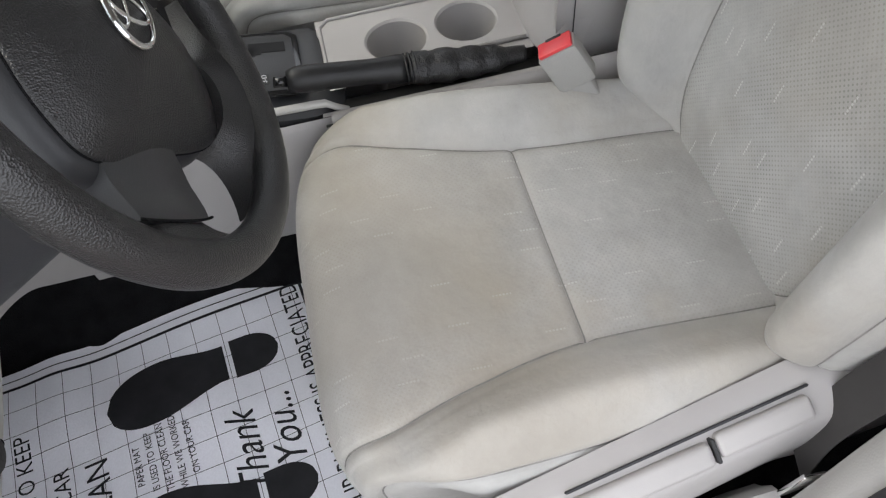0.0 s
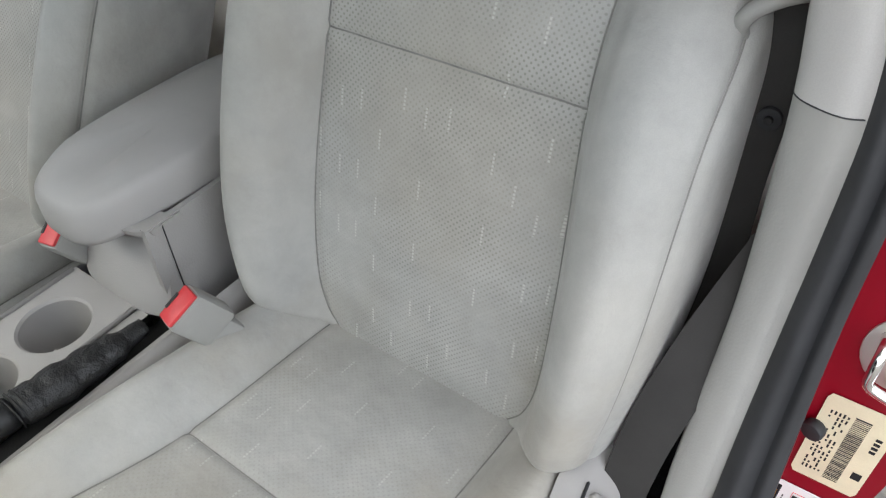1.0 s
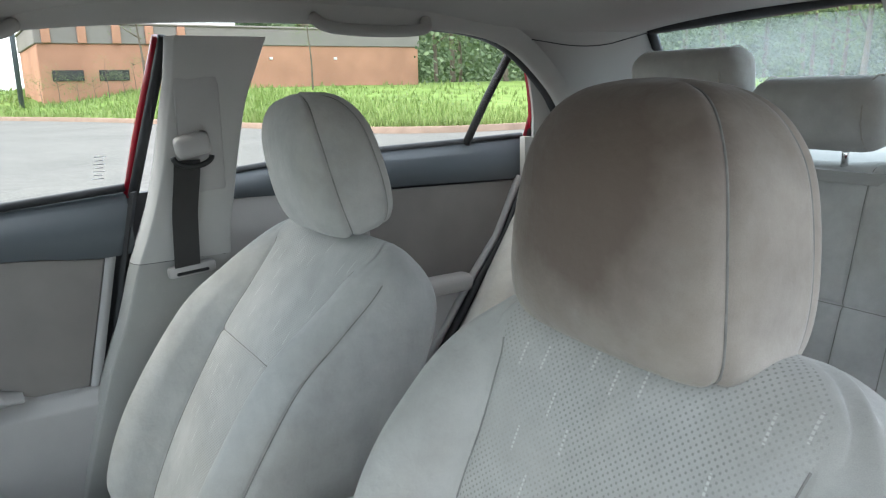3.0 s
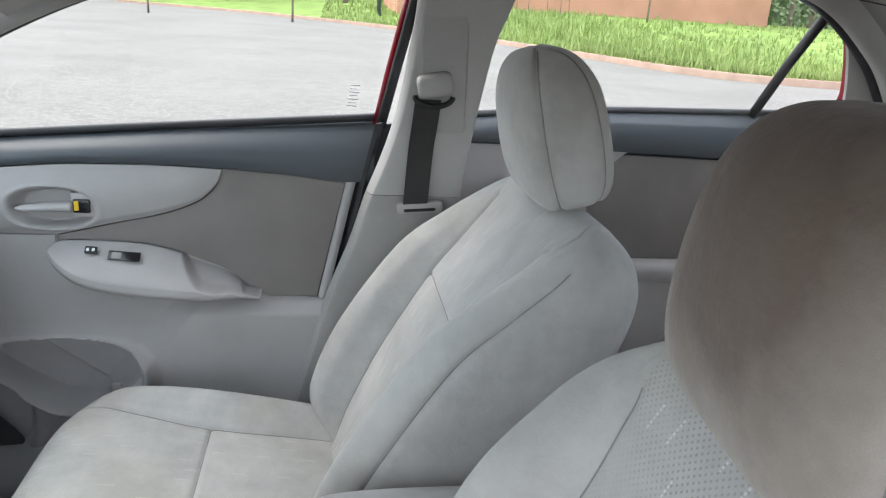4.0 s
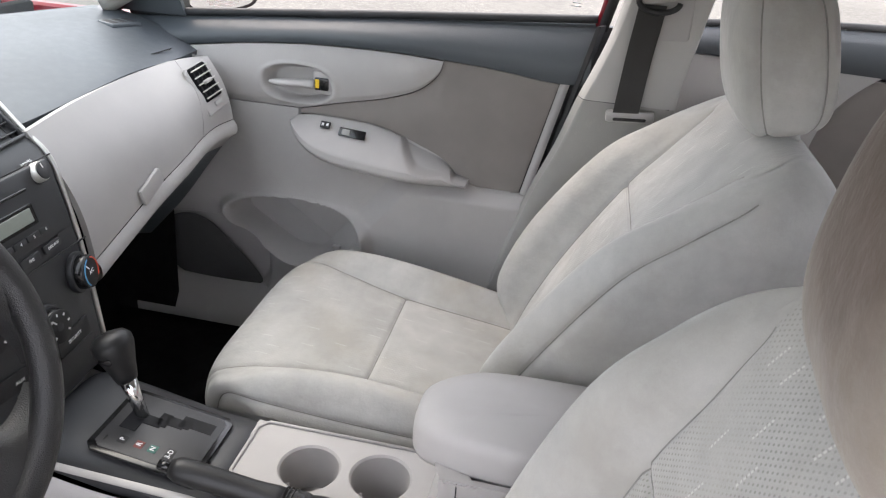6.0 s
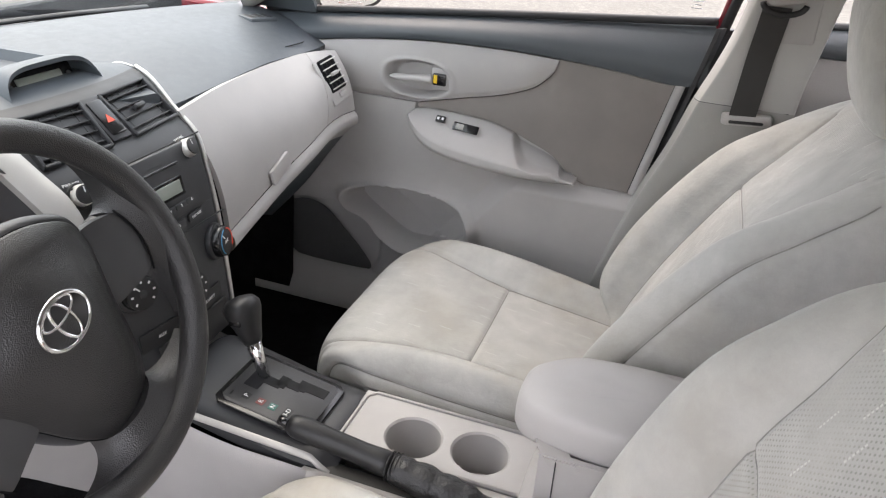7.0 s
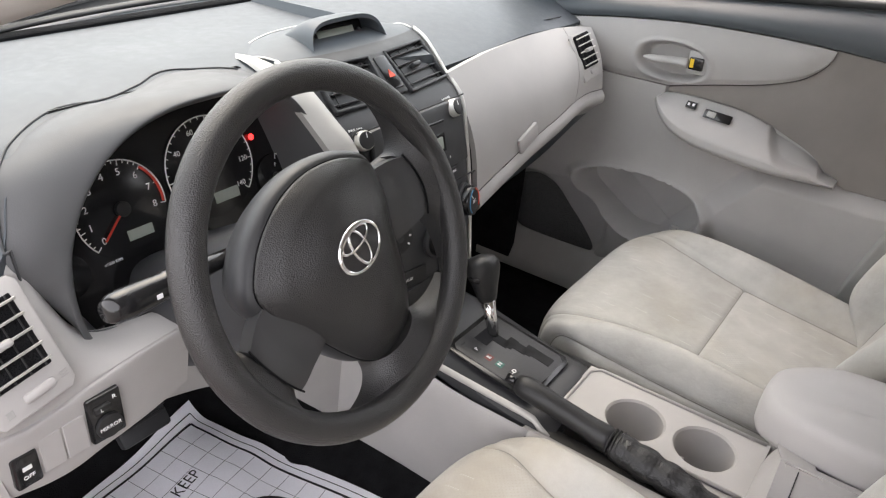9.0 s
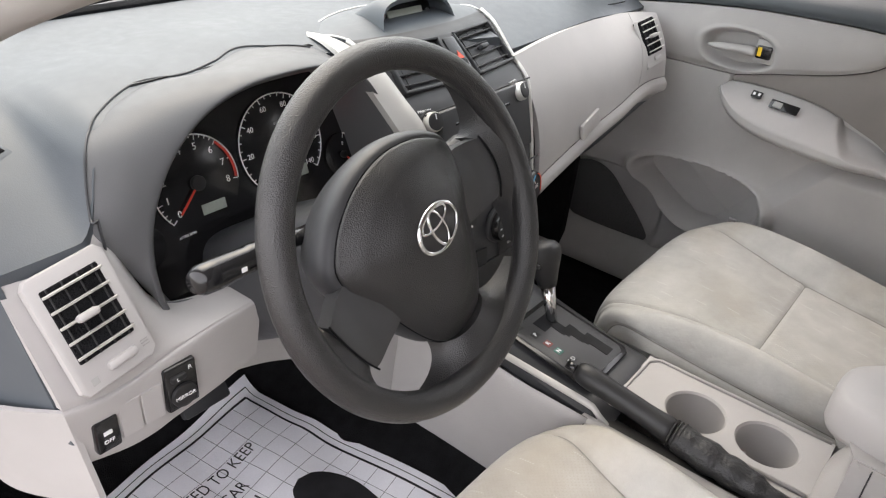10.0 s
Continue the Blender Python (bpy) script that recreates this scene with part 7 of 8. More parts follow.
# ---- rear passenger door ----
rdoor = thing("rear_door", "closed rear passenger door with slate rail and grey cloth trim", "car door")
RB = along([(-1.0, 1.078), (-0.80, 1.072), (-0.43, 1.062), (-0.15, 1.040)])
sheet("belt_rail", lambda u, v: (0.738 + 0.03 * v ** 1.6 - 0.008 * math.sin(math.pi * v), -0.16 - 0.80 * u, (0.996 - 0.022 * u) + (RB(-0.16 - 0.80 * u) - (0.996 - 0.022 * u)) * v), 40, 14, M["slate"], rdoor, "dark slate upper rail", 0.02, (-1, 0, 0))
sheet("cloth_insert", lambda u, v: (0.742 - 0.006 * math.sin(math.pi * v), -0.42 - (0.50 - 0.10 * (1 - v)) * u, 0.735 + (0.993 - 0.012 * u - 0.012 - 0.735) * v), 30, 16, M["insert"], rdoor, "taupe cloth insert", 0.012, (-1, 0, 0))
sheet("upper_trim", lambda u, v: (0.740 - 0.010 * math.sin(math.pi * v), -0.16 - (0.26 + 0.10 * v ** 3) * u, 0.80 + (0.993 - 0.80) * v), 20, 16, M["light"], rdoor, "light grey moulding", 0.012, (-1, 0, 0))
sheet("lower_panel", lambda u, v: (0.735 - 0.012 * math.sin(math.pi * v), -0.16 - (0.78 - 0.28 * (1 - v)) * u, 0.28 + 0.452 * v), 30, 20, M["light"], rdoor, "light grey lower panel", 0.015, (-1, 0, 0))
part("armrest", boxy(0.055, 0.40, 0.045, (0.722, -0.56, 0.735), 0.018, 3), M["light_smooth"], rdoor, "light grey armrest")
tube("rear_rim", [(0.738, -0.93, 0.98), (0.735, -0.85, 0.83), (0.732, -0.77, 0.735), (0.728, -0.63, 0.55), (0.724, -0.50, 0.35)], 0.010, M["light"], rdoor, "", 10)
tube("door_seal", [(0.735, -0.955, 1.0), (0.728, -0.88, 0.84), (0.722, -0.79, 0.73), (0.716, -0.65, 0.54), (0.71, -0.52, 0.34)], 0.011, M["rubber"], rdoor, "black door seal", 10)
tube("window_seal", [(0.768, y, RB(y) + 0.004) for y in np.linspace(-0.15, -0.96, 20)], 0.007, M["rubber"], rdoor, "black weather strip", 8)
tube("division_bar", [(0.765, -0.785, 1.07), (0.70, -0.802, 1.18), (0.625, -0.822, 1.295)], 0.010, M["jet"], rdoor, "black division bar", 8)
tube("quarter_frame", [(0.755, -0.965, 1.07), (0.70, -0.945, 1.15), (0.655, -0.905, 1.23), (0.618, -0.860, 1.30)], 0.010, M["red_paint"], rdoor, "red frame edge", 8)
tube("quarter_seal", [(0.738, -0.962, 1.07), (0.684, -0.940, 1.15), (0.640, -0.900, 1.23), (0.602, -0.855, 1.30)], 0.010, M["jet"], rdoor, "black seal", 8)

# door mirror
mir = thing("door_mirror", "red passenger door mirror with tinted glass", "door mirror")
mm = axes((0.925, 0.872, 1.005), (0.87, -0.50, 0), (-0.50, -0.87, 0.04))
MO = [(-0.095, -0.045), (-0.06, -0.066), (0.05, -0.062), (0.088, -0.04), (0.092, 0.03), (0.07, 0.056), (-0.06, 0.058), (-0.09, 0.04)]
MO = [tuple(p) for p in curve_pts([*MO, MO[0]], 41)[:-1]]
part("housing", prism([(x * 1.12, y * 1.12) for x, y in MO], 0.07, mm @ pose(0, 0, -0.072), 0.012), M["red_paint"], mir, "red housing")
part("bezel", prism([(x * 1.10, y * 1.10) for x, y in MO], 0.012, mm @ pose(0, 0, -0.004), 0.003), M["black"], mir, "black bezel")
M["mirror"] = Mat("mirror_glass", (0.9, 0.9, 0.9), 0.01, 1.0)
part("mirror_glass", prism([(x * 0.98, y * 0.98) for x, y in MO], 0.001, mm @ pose(0, 0, 0.0085)), M["mirror"], mir, "silvered glass")
part("foot", boxy(0.10, 0.07, 0.04, (0.80, 0.94, 0.965), 0.012), M["black"], mir)
for k in range(3):
    part("warning_line", boxy(0.10 - 0.02 * k, 0.0035, 0.0003, (0, 0, 0), 0.0001, 1, mm @ pose(0, -0.044 - 0.006 * k, 0.0098)), M["silver"], mir)
sheet("sail_panel", lambda u, v: (0.735 - 0.03 * v, 0.86 + 0.16 * u * (1 - v * 0.6) + 0.02 * v, 0.955 + 0.13 * v * (0.4 + 0.6 * (1 - u))), 8, 8, M["slate"], shell, "dark mirror sail", 0.012, (-1, 0, 0))

# ---- outer body ----
def bonnet(u, v):
    a = u * 2 - 1
    return (a * (0.76 - 0.05 * v), 1.36 + 0.92 * v - 0.16 * v * a * a, 0.93 - 0.10 * v - 0.10 * v * v - 0.05 * abs(a) ** 3)


sheet("bonnet", bonnet, 24, 20, M["red_paint"], shell, "red bonnet", 0.02, (0, 0, 1))
sheet("front_bumper", lambda u, v: ((u * 2 - 1) * 0.80, 2.34 - 0.20 * abs(u * 2 - 1) ** 2.2 - 0.06 * (1 - v) ** 2, 0.22 + 0.52 * v), 30, 10, M["red_paint"], shell, "red front bumper", 0.03, (0, 1, 0))
sheet("rear_bumper", lambda u, v: ((u * 2 - 1) * 0.79, -2.02 + 0.14 * abs(u * 2 - 1) ** 2.2, 0.24 + 0.78 * v), 30, 10, M["red_paint"], shell, "red tail and bumper", 0.03, (0, -1, 0))
sheet("outer_door_skin", lambda u, v: (0.80 + 0.03 * math.sin(math.pi * v), 1.02 - 2.0 * u, 0.26 + (min(RBELT(1.02 - 2.0 * u), 1.06) - 0.275) * v), 40, 14, M["red_paint"], shell, "red outer door skin", 0.02, (1, 0, 0))
for s in (1, -1):
    sheet("front_wing_skin", lambda u, v, s=s: (s * (0.80 - 0.05 * v ** 3), 1.04 + 1.18 * u, 0.30 + (0.60 - 0.16 * u) * v), 20, 10, M["red_paint"], shell, "red front wing", 0.02, (s, 0, 0))
    for y_ in (1.62, -0.98):
        wh = tube("road_wheel", [(s * (0.755 + x_), y_ + 0.255 * math.cos(a_), 0.315 + 0.255 * math.sin(a_)) for x_ in (0,) for a_ in np.linspace(0, 2 * math.pi, 41)[:-1]], 0.062, M["rubber"], shell, "black tyre", 12, closed=True)
        part("wheel_rim", disc(0.205, 0.06, (0, 0, 0), pose(s * 0.785, y_, 0.315, 0, 90, 0), 0.01, 32), M["silver"], wh, "silver wheel cover")

# ---- rear bench ----
bench = thing("rear_bench", "grey velour rear bench seat with three headrests", "car seat")
bc = lambda w, b: [(0, 0), (0.07, 0.001), (0.13, 0.003), (0.22, 0.012), (0.36, 0.016), (w - 0.06, b), (w - 0.012, b - 0.012), (w, -0.05), (w - 0.01, -0.14)]
padded(raw("bench_cushion", [(-0.4, -0.9, 0.34), (0.4, -0.9, 0.34), (0.4, -0.5, 0.34), (-0.4, -0.5, 0.34)], [(0, 1, 2, 3)], M["velour"], bench),
       [((-0.97, 0.50), bc(0.62, 0.02)), ((-0.80, 0.52), bc(0.66, 0.03)), ((-0.62, 0.545), bc(0.66, 0.03)), ((-0.50, 0.545), bc(0.66, 0.022)), ((-0.455, 0.515), bc(0.65, 0.012)), ((-0.445, 0.45), bc(0.64, 0.0)), ((-0.45, 0.33), bc(0.63, 0.0))],
       [0, 0, 2, 12, 55, 88, 92], 8, [2.0], [2.0], [("bench_panel", M["velour"], "", lambda s, t, v: True)], nt=50, nv=40)
bb = lambda w, b: [(0, -0.012), (0.05, -0.010), (0.10, -0.004), (0.19, 0.010), (0.30, 0.004), (0.42, 0.014), (w - 0.05, b), (w, 0.0), (w + 0.01, -0.08)]
padded(raw("bench_back", [(-0.4, -1.0, 0.6), (0.4, -1.0, 0.6), (0.4, -1.05, 0.9), (-0.4, -1.05, 0.9)], [(0, 1, 2, 3)], M["velour"], bench),
       [((-0.86, 0.50), bb(0.60, 0.03)), ((-0.89, 0.62), bb(0.60, 0.045)), ((-0.945, 0.835), bb(0.60, 0.05)), ((-0.968, 0.94), bb(0.59, 0.04)), ((-0.985, 1.02), bb(0.575, 0.025)), ((-1.005, 1.065), bb(0.56, 0.0)), ((-1.05, 1.075), bb(0.55, 0.0))],
       [75, 75, 74, 74, 66, 30, 5], 8, [2.0, 3.0], [2.0], [("back_panel", M["velour"], "", lambda s, t, v: True)], nt=54, nv=44)
# side bolsters between the rear doors and the bench back
BOL_A = [(0.700, -0.62, 0.50), (0.705, -0.73, 0.64), (0.700, -0.84, 0.82), (0.680, -0.93, 0.99), (0.655, -0.975, 1.060)]
BOL_B = [(0.555, -0.78, 0.52), (0.550, -0.86, 0.66), (0.545, -0.925, 0.82), (0.540, -0.965, 0.98), (0.530, -0.995, 1.062)]


def side_bolster(s, u, v):
    a, b = Vector(catmull(BOL_A, v * 4)), Vector(catmull(BOL_B, v * 4))
    p = a.lerp(b, u) + Vector((-0.45, 0.85, 0.25)) * (0.040 * math.sin(math.pi * u) ** 0.7 * (1 - 0.5 * step(v, 0.8, 1.0)))
    return (s * p.x, p.y, p.z)


for s in (1, -1):
    sheet("side_bolster", lambda u, v, s=s: side_bolster(s, u, v), 20, 30, M["velour"], bench, "padded side bolster", 0.02, (-s * 0.45, 0.85, 0.25))


def rear_headrest(x, z, w):
    st = []
    hr_ = part("rear_headrest", boxy(w, 0.10, 0.125, (0, 0, 0), 0.040, 5, pose(x, -1.02, z + 0.065, -8, 0, 0)), M["velour"], bench, "low padded headrest")
    for s in (-1, 1):
        tube("post", [(x + s * 0.05, -1.02, z - 0.03), (x + s * 0.05, -1.02, z + 0.02)], 0.006, M["chrome"], hr_, "steel post")
        tube("seam", [(x + s * (w / 2 - 0.028), -1.02 + 0.0515 * math.cos(a), z + 0.065 + 0.0645 * math.sin(a)) for a in np.linspace(-1.2, 2.6, 20)], 0.0014, M["headrest"], hr_, "", 6)


rear_headrest(0.29, 1.145, 0.27)
rear_headrest(0.005, 1.085, 0.25)
rear_headrest(-0.41, 1.110, 0.26)


# ---- paper floor mat ----
A = Vector((-0.238, 1.062, 0))
E1, E2 = Vector((-0.987, -0.16, 0)), Vector((0.16, -0.987, 0))
MAT_W, MAT_L = 0.432, 0.56
mat_thing = thing("paper_floor_mat", "white printed paper floor mat lying in the driver's footwell", "floor mat")


def mat_z(a, b):
    p = A + E1 * a + E2 * b
    ripple = 0.007 * bell(b - 0.17, 0.035) * step(0.25 - a, 0, 0.25) + 0.004 * math.sin(b * 21 + a * 9) * 0.6 + 0.003 * math.sin(a * 33 - b * 12)
    return 0.256 + ripple + 0.006 + 0.55 * step(p.y, 1.02, 1.32)


def mat_pt(a, b, lift=0.0):
    p = A + E1 * a + E2 * b
    return Vector((p.x, p.y, mat_z(a, b) + lift))


sheet("paper", lambda u, v: mat_pt(u * MAT_W, v * MAT_L), 60, 76, M["paper"], mat_thing, "white paper sheet", 0.0006, (0, 0, 1))


def inked(name, outline, parent, label="", n=12, lift=0.0009):
    """A flat printed shape given by a function (u, v) -> a, b."""
    return sheet(name, lambda u, v: mat_pt(*outline(u, v), lift), n, n, M["ink"], parent, label)


def line(a0, b0, a1, b1, w):
    d = Vector((a1 - a0, b1 - b0)).normalized()
    o = Vector((-d.y, d.x)) * w / 2
    n = 50
    raw("line", [mat_pt(a0 + (a1 - a0) * k / n + s * o.x, b0 + (b1 - b0) * k / n + s * o.y, 0.0009) for s in (-1, 1) for k in range(n + 1)],
        [(k, k + 1, n + 2 + k, n + 1 + k) for k in range(n)], M["ink"], mat_thing)


for ins, w in ((0.014, 0.0018), (0.028, 0.0045)):
    for q in ((ins, ins, MAT_W - ins, ins), (ins, ins, ins, MAT_L - ins), (MAT_W - ins, ins, MAT_W - ins, MAT_L - ins), (ins, MAT_L - ins, MAT_W - ins, MAT_L - ins)):
        line(*q, w)
for k in range(1, 10):
    a = 0.028 + k * 0.0376
    line(a, 0.028, a, MAT_L - 0.028, 0.0008)
for k in range(1, 14):
    b = 0.028 + k * 0.0376
    if b < MAT_L - 0.03:
        line(0.028, b, MAT_W - 0.028, b, 0.0008)


def mat_words(text, size, a, b, squeeze=1.0, shear=0.0):
    """Lettering read facing forward, centred at a, b of the mat."""
    ob = words("lettering", text, size, Matrix(), M["ink"], mat_thing, "", 0.0, "CENTER", shear, squeeze)
    for v in ob.data.vertices:
        v.co = mat_pt(a - v.co.x, b - v.co.y, 0.0012)
    ob.data.update()
    return ob


mat_words("WANTED TO KEEP", 0.031, 0.215, 0.118, 0.82)
mat_words("CAR", 0.031, 0.20, 0.163, 0.82)
mat_words("CLEAN", 0.044, 0.24, 0.210, 0.85)
for k, tx in enumerate(("PAPER MAT", "IS USED TO KEEP", "THE FLOOR CLEAN", "WHILE WE WORKED", "ON YOUR CAR")):
    mat_words(tx, 0.0135, 0.215, 0.262 + 0.0175 * k, 0.8)
mat_words("Thank", 0.058, 0.256, 0.402, 0.80, 0.42)
mat_words("You...", 0.058, 0.244, 0.454, 0.80, 0.42)
mat_words("YOUR BUSINESS IS APPRECIATED", 0.037, 0.216, 0.514, 0.70)


def sole(cx, u, v, flip):
    b = 0.232 + 0.168 * v
    w = 0.046 * math.sin(math.pi * min(max(0.10 + 0.66 * v, 0), 1)) ** 0.7 if v > 0.0 else 0
    w = 0.047 * (1 - (1 - min(v / 0.42, 1)) ** 2.4) ** 0.5 if v < 0.42 else 0.047 - 0.019 * step(v, 0.42, 1.0)
    return (cx + flip * 0.012 * (1 - v) + (u * 2 - 1) * w, b)


def heel(cx, u, v):
    b = 0.410 + 0.066 * v
    w = 0.031 if v < 0.35 else 0.031 * max(1 - ((v - 0.35) / 0.65) ** 2, 0) ** 0.5
    return (cx + (u * 2 - 1) * w, b)


for cx, fl in ((0.112, 1), (0.318, -1)):
    inked("sole_print", lambda u, v, cx=cx, fl=fl: sole(cx, u, v, fl), mat_thing, "black shoe sole print", 24)
    inked("heel_print", lambda u, v, cx=cx: heel(cx, u, v), mat_thing, "black heel print", 20)

# pedals
ped = thing("brake_pedal", "black rubber brake pedal on a steel arm", "pedal")
part("pad", boxy(0.085, 0.020, 0.055, (0, 0, 0), 0.006, 2, pose(-0.395, 0.955, 0.415, -35, 0, 0)), M["rubber"], ped, "black rubber pad")
for k in range(4):
    part("rib", boxy(0.078, 0.004, 0.005, (0, 0, 0), 0.001, 1, pose(-0.395, 0.945 + 0.0 * k, 0.395 + 0.013 * k, -35, 0, 0)), M["black"], ped)
tube("arm", [(-0.395, 0.972, 0.42), (-0.395, 1.02, 0.52), (-0.395, 1.04, 0.64)], 0.010, M["black"], ped, "steel arm", 10)

# seat side shield with levers
shield = thing("seat_side_shield", "light grey plastic side shield of the driver's seat", "seat trim")
SX = -0.618


SH = [(-0.588, 0.514), (-0.598, 0.513), (-0.607, 0.509), (-0.626, 0.496), (-0.634, 0.478), (-0.634, 0.43), (-0.626, 0.365)]


def shield_f(u, v):
    x, z = catmull(SH, v * 6)
    y = -0.10 + 0.48 * u
    return (x - 0.17 * max(y - 0.04, 0.0), y, z - 0.06 * max(y - 0.04, 0.0) + 0.03 * step(0.2 - u, 0.0, 0.2))


sheet("panel", shield_f, 40, 26, M["light_smooth"], shield, "light grey panel", 0.012, (-1, 0, 0))
part("recline_lever", boxy(0.024, 0.100, 0.016, (0, 0, 0), 0.006, 3, pose(-0.627, 0.088, 0.500, -3, -32, 9.5)), M["light_smooth"], shield, "grey recline lever")
part("height_lever", boxy(0.024, 0.150, 0.016, (0, 0, 0), 0.006, 3, pose(-0.648, 0.217, 0.493, -3, -32, 9.5)), M["light_smooth"], shield, "grey height lever")
part("lever_gap", boxy(0.024, 0.004, 0.012, (0, 0, 0), 0.001, 1, pose(-0.637, 0.140, 0.498, -3, -32, 9.5)), M["black"], shield)
part("lever_groove", boxy(0.0028, 0.25, 0.010, (0, 0, 0), 0.001, 1, pose(-0.622, 0.160, 0.504, -3, -20, 9.5)), M["rubber"], shield)
tag = thing("seat_tag", "small dark fabric tag on the seat's side", "tag", pose(-0.628, -0.118, 0.962, 0, -8, 0))
part("cloth", boxy(0.002, 0.016, 0.040, (0, 0, 0), 0.0006, 1), M["slate"], tag)
words("lettering", "SRS AIRBAG", 0.0075, pose(-0.0014, 0, 0, 90, -90, 90) @ pose(0, 0, 0, 0, 0, 0), M["white"], tag, squeeze=0.8)


# ---- outside ----
M["lot"] = Mat("pale_concrete", (0.19, 0.178, 0.16), 0.9, spec=0.2)
_m = M["lot"]
_a = _m.noise(0.35, 5.0)
_b2 = _m.noise(3.0, 6.0, rough=0.7)
_c2 = _m.noise(26.0, 4.0, rough=0.7)
_col = _m.mix(_m.ramp(_a, 0.0, 1.0, 0.35, 0.65), (0.125, 0.118, 0.106), (0.165, 0.155, 0.139))
_col = _m.mix(_m.ramp(_b2, 0.0, 0.5, 0.45, 0.65), _col, (0.105, 0.10, 0.092))
_col = _m.mix(_m.ramp(_c2, 0.0, 0.75, 0.48, 0.66), _col, (0.24, 0.226, 0.205))
_m.base(_col)
_m.bump(_c2, 0.4, 0.004)
M["kerb"] = Mat("red_brown_kerb", (0.36, 0.25, 0.19), 0.9, spec=0.2).worn(0.2, 2, 60, 0.5, 0.01)
M["soil"] = Mat("grass_soil", (0.16, 0.23, 0.06), 0.95, spec=0.1).worn(0.3, 0.6, 12, 0.5, 0.03)
M["grass"] = Mat("grass_blades", (0.13, 0.24, 0.045), 0.8, spec=0.2)
_g = M["grass"]
_rnd = _g.t.nodes.new("ShaderNodeNewGeometry").outputs["Random Per Island"]
_g.base(_g.mix(_rnd, (0.15, 0.22, 0.055), (0.28, 0.33, 0.12)))
M["brick"] = Mat("orange_brick", (0.46, 0.235, 0.155), 0.9, spec=0.2).worn(0.18, 0.4, 9, 0.4, 0.01)
M["band"] = Mat("grey_brown_cladding", (0.23, 0.20, 0.18), 0.8).worn(0.1, 0.4, 8, 0.2)
M["bark"] = Mat("tree_bark", (0.16, 0.13, 0.10), 0.95, spec=0.1).worn(0.3, 1.5, 20, 0.8, 0.02)
for _n, _lo, _hi in (("leaf", (0.075, 0.11, 0.055), (0.17, 0.22, 0.11)), ("leaf_light", (0.12, 0.17, 0.06), (0.24, 0.30, 0.12))):
    M[_n] = Mat(_n, _hi, 0.7, spec=0.2)
    _r = M[_n].t.nodes.new("ShaderNodeNewGeometry").outputs["Random Per Island"]
    M[_n].base(M[_n].mix(_r, _lo, _hi))


def ground_f(u, v):
    a, b = (u * 2 - 1), (v * 2 - 1)
    return (a * abs(a) ** 1.5 * 600, b * abs(b) ** 1.5 * 600, -0.02)


tagged(sheet("ground", ground_f, 60, 60, M["lot"]), "pale weathered concrete car park", "ground", kind="structure")
# verge beyond the kerb: the kerb runs beside the car and curves away ahead
KERB = [(60.0, 16.0), (48.0, 4.0), (34.0, -4.0), (22.0, -7.5), (17.5, -8.6), (15.6, -10.0), (15.0, -12.5), (15.2, -18.0), (15.4, -40.0), (15.5, -80.0)]
kpts = [Vector((*p, 0)) for p in curve_pts(KERB, 80)]


def kerb_f(u, v):
    k = u * 79
    i = min(int(k), 78)
    p = kpts[i].lerp(kpts[i + 1], k - i)
    d = (kpts[i + 1] - kpts[i]).normalized()
    n = Vector((-d.y, d.x, 0))
    if n.x < 0 and abs(n.x) > abs(n.y):
        n = -n
    if n.x < 0:
        n = -n
    w, h = catmull([(0, -0.02), (0.01, 0.13), (0.03, 0.15), (0.13, 0.155), (0.15, 0.14), (0.16, 0.10)], v * 5)
    return p + n * w + Vector((0, 0, h))


kerb = tagged(sheet("kerb", kerb_f, 160, 14, M["kerb"]), "red-brown concrete kerb edging the grass", "kerb", kind="structure")


_ky = sorted((p.y, p.x) for p in kpts)
KX = lambda y: float(np.interp(y, [q[0] for q in _ky], [q[1] for q in _ky]))


def verge_h(x, y):
    d = min(max(x - KX(y), 0), 34)
    return 0.135 + 0.036 * d + 0.06 * math.sin(x * 0.7) * math.sin(y * 0.5) * min(d / 4, 1)


def verge_f(u, v):
    k = u * 79
    i = min(int(k), 78)
    p = kpts[i].lerp(kpts[i + 1], k - i)
    far = Vector((max(p.x + 60, 110), p.y, 0))
    q = p.lerp(far, v ** 2) + Vector((0.14, -0.08, 0))
    return (q.x, q.y, verge_h(q.x, q.y))


tagged(sheet("verge", verge_f, 80, 40, M["soil"]), "green grassy verge beyond the kerb", "grass", kind="structure")
rng = random.Random(11)
gv, gf = [], []
for _ in range(9000):
    u, v = rng.random(), rng.random() ** 1.2 * 0.72
    u = 0.15 + 0.70 * u
    q = Vector(verge_f(u, v))
    s = 0.10 + 0.16 * rng.random() * (1 + v)
    for _k in range(3):
        a = rng.uniform(0, 2 * math.pi)
        dx, dy = math.cos(a), math.sin(a)
        l = s * rng.uniform(0.7, 1.5)
        w = 0.02 + 0.05 * v
        o = q + Vector((rng.uniform(-0.1, 0.1), rng.uniform(-0.1, 0.1), -0.02))
        i = len(gv)
        gv += [o + Vector((-dy * w, dx * w, 0)), o + Vector((dy * w, -dx * w, 0)), o + Vector((dx * l * 0.4, dy * l * 0.4, l))]
        gf.append((i, i + 1, i + 2))
tagged(raw("grass", gv, gf, M["grass"], smooth=False), "long bright green grass", "grass", kind="stuff")

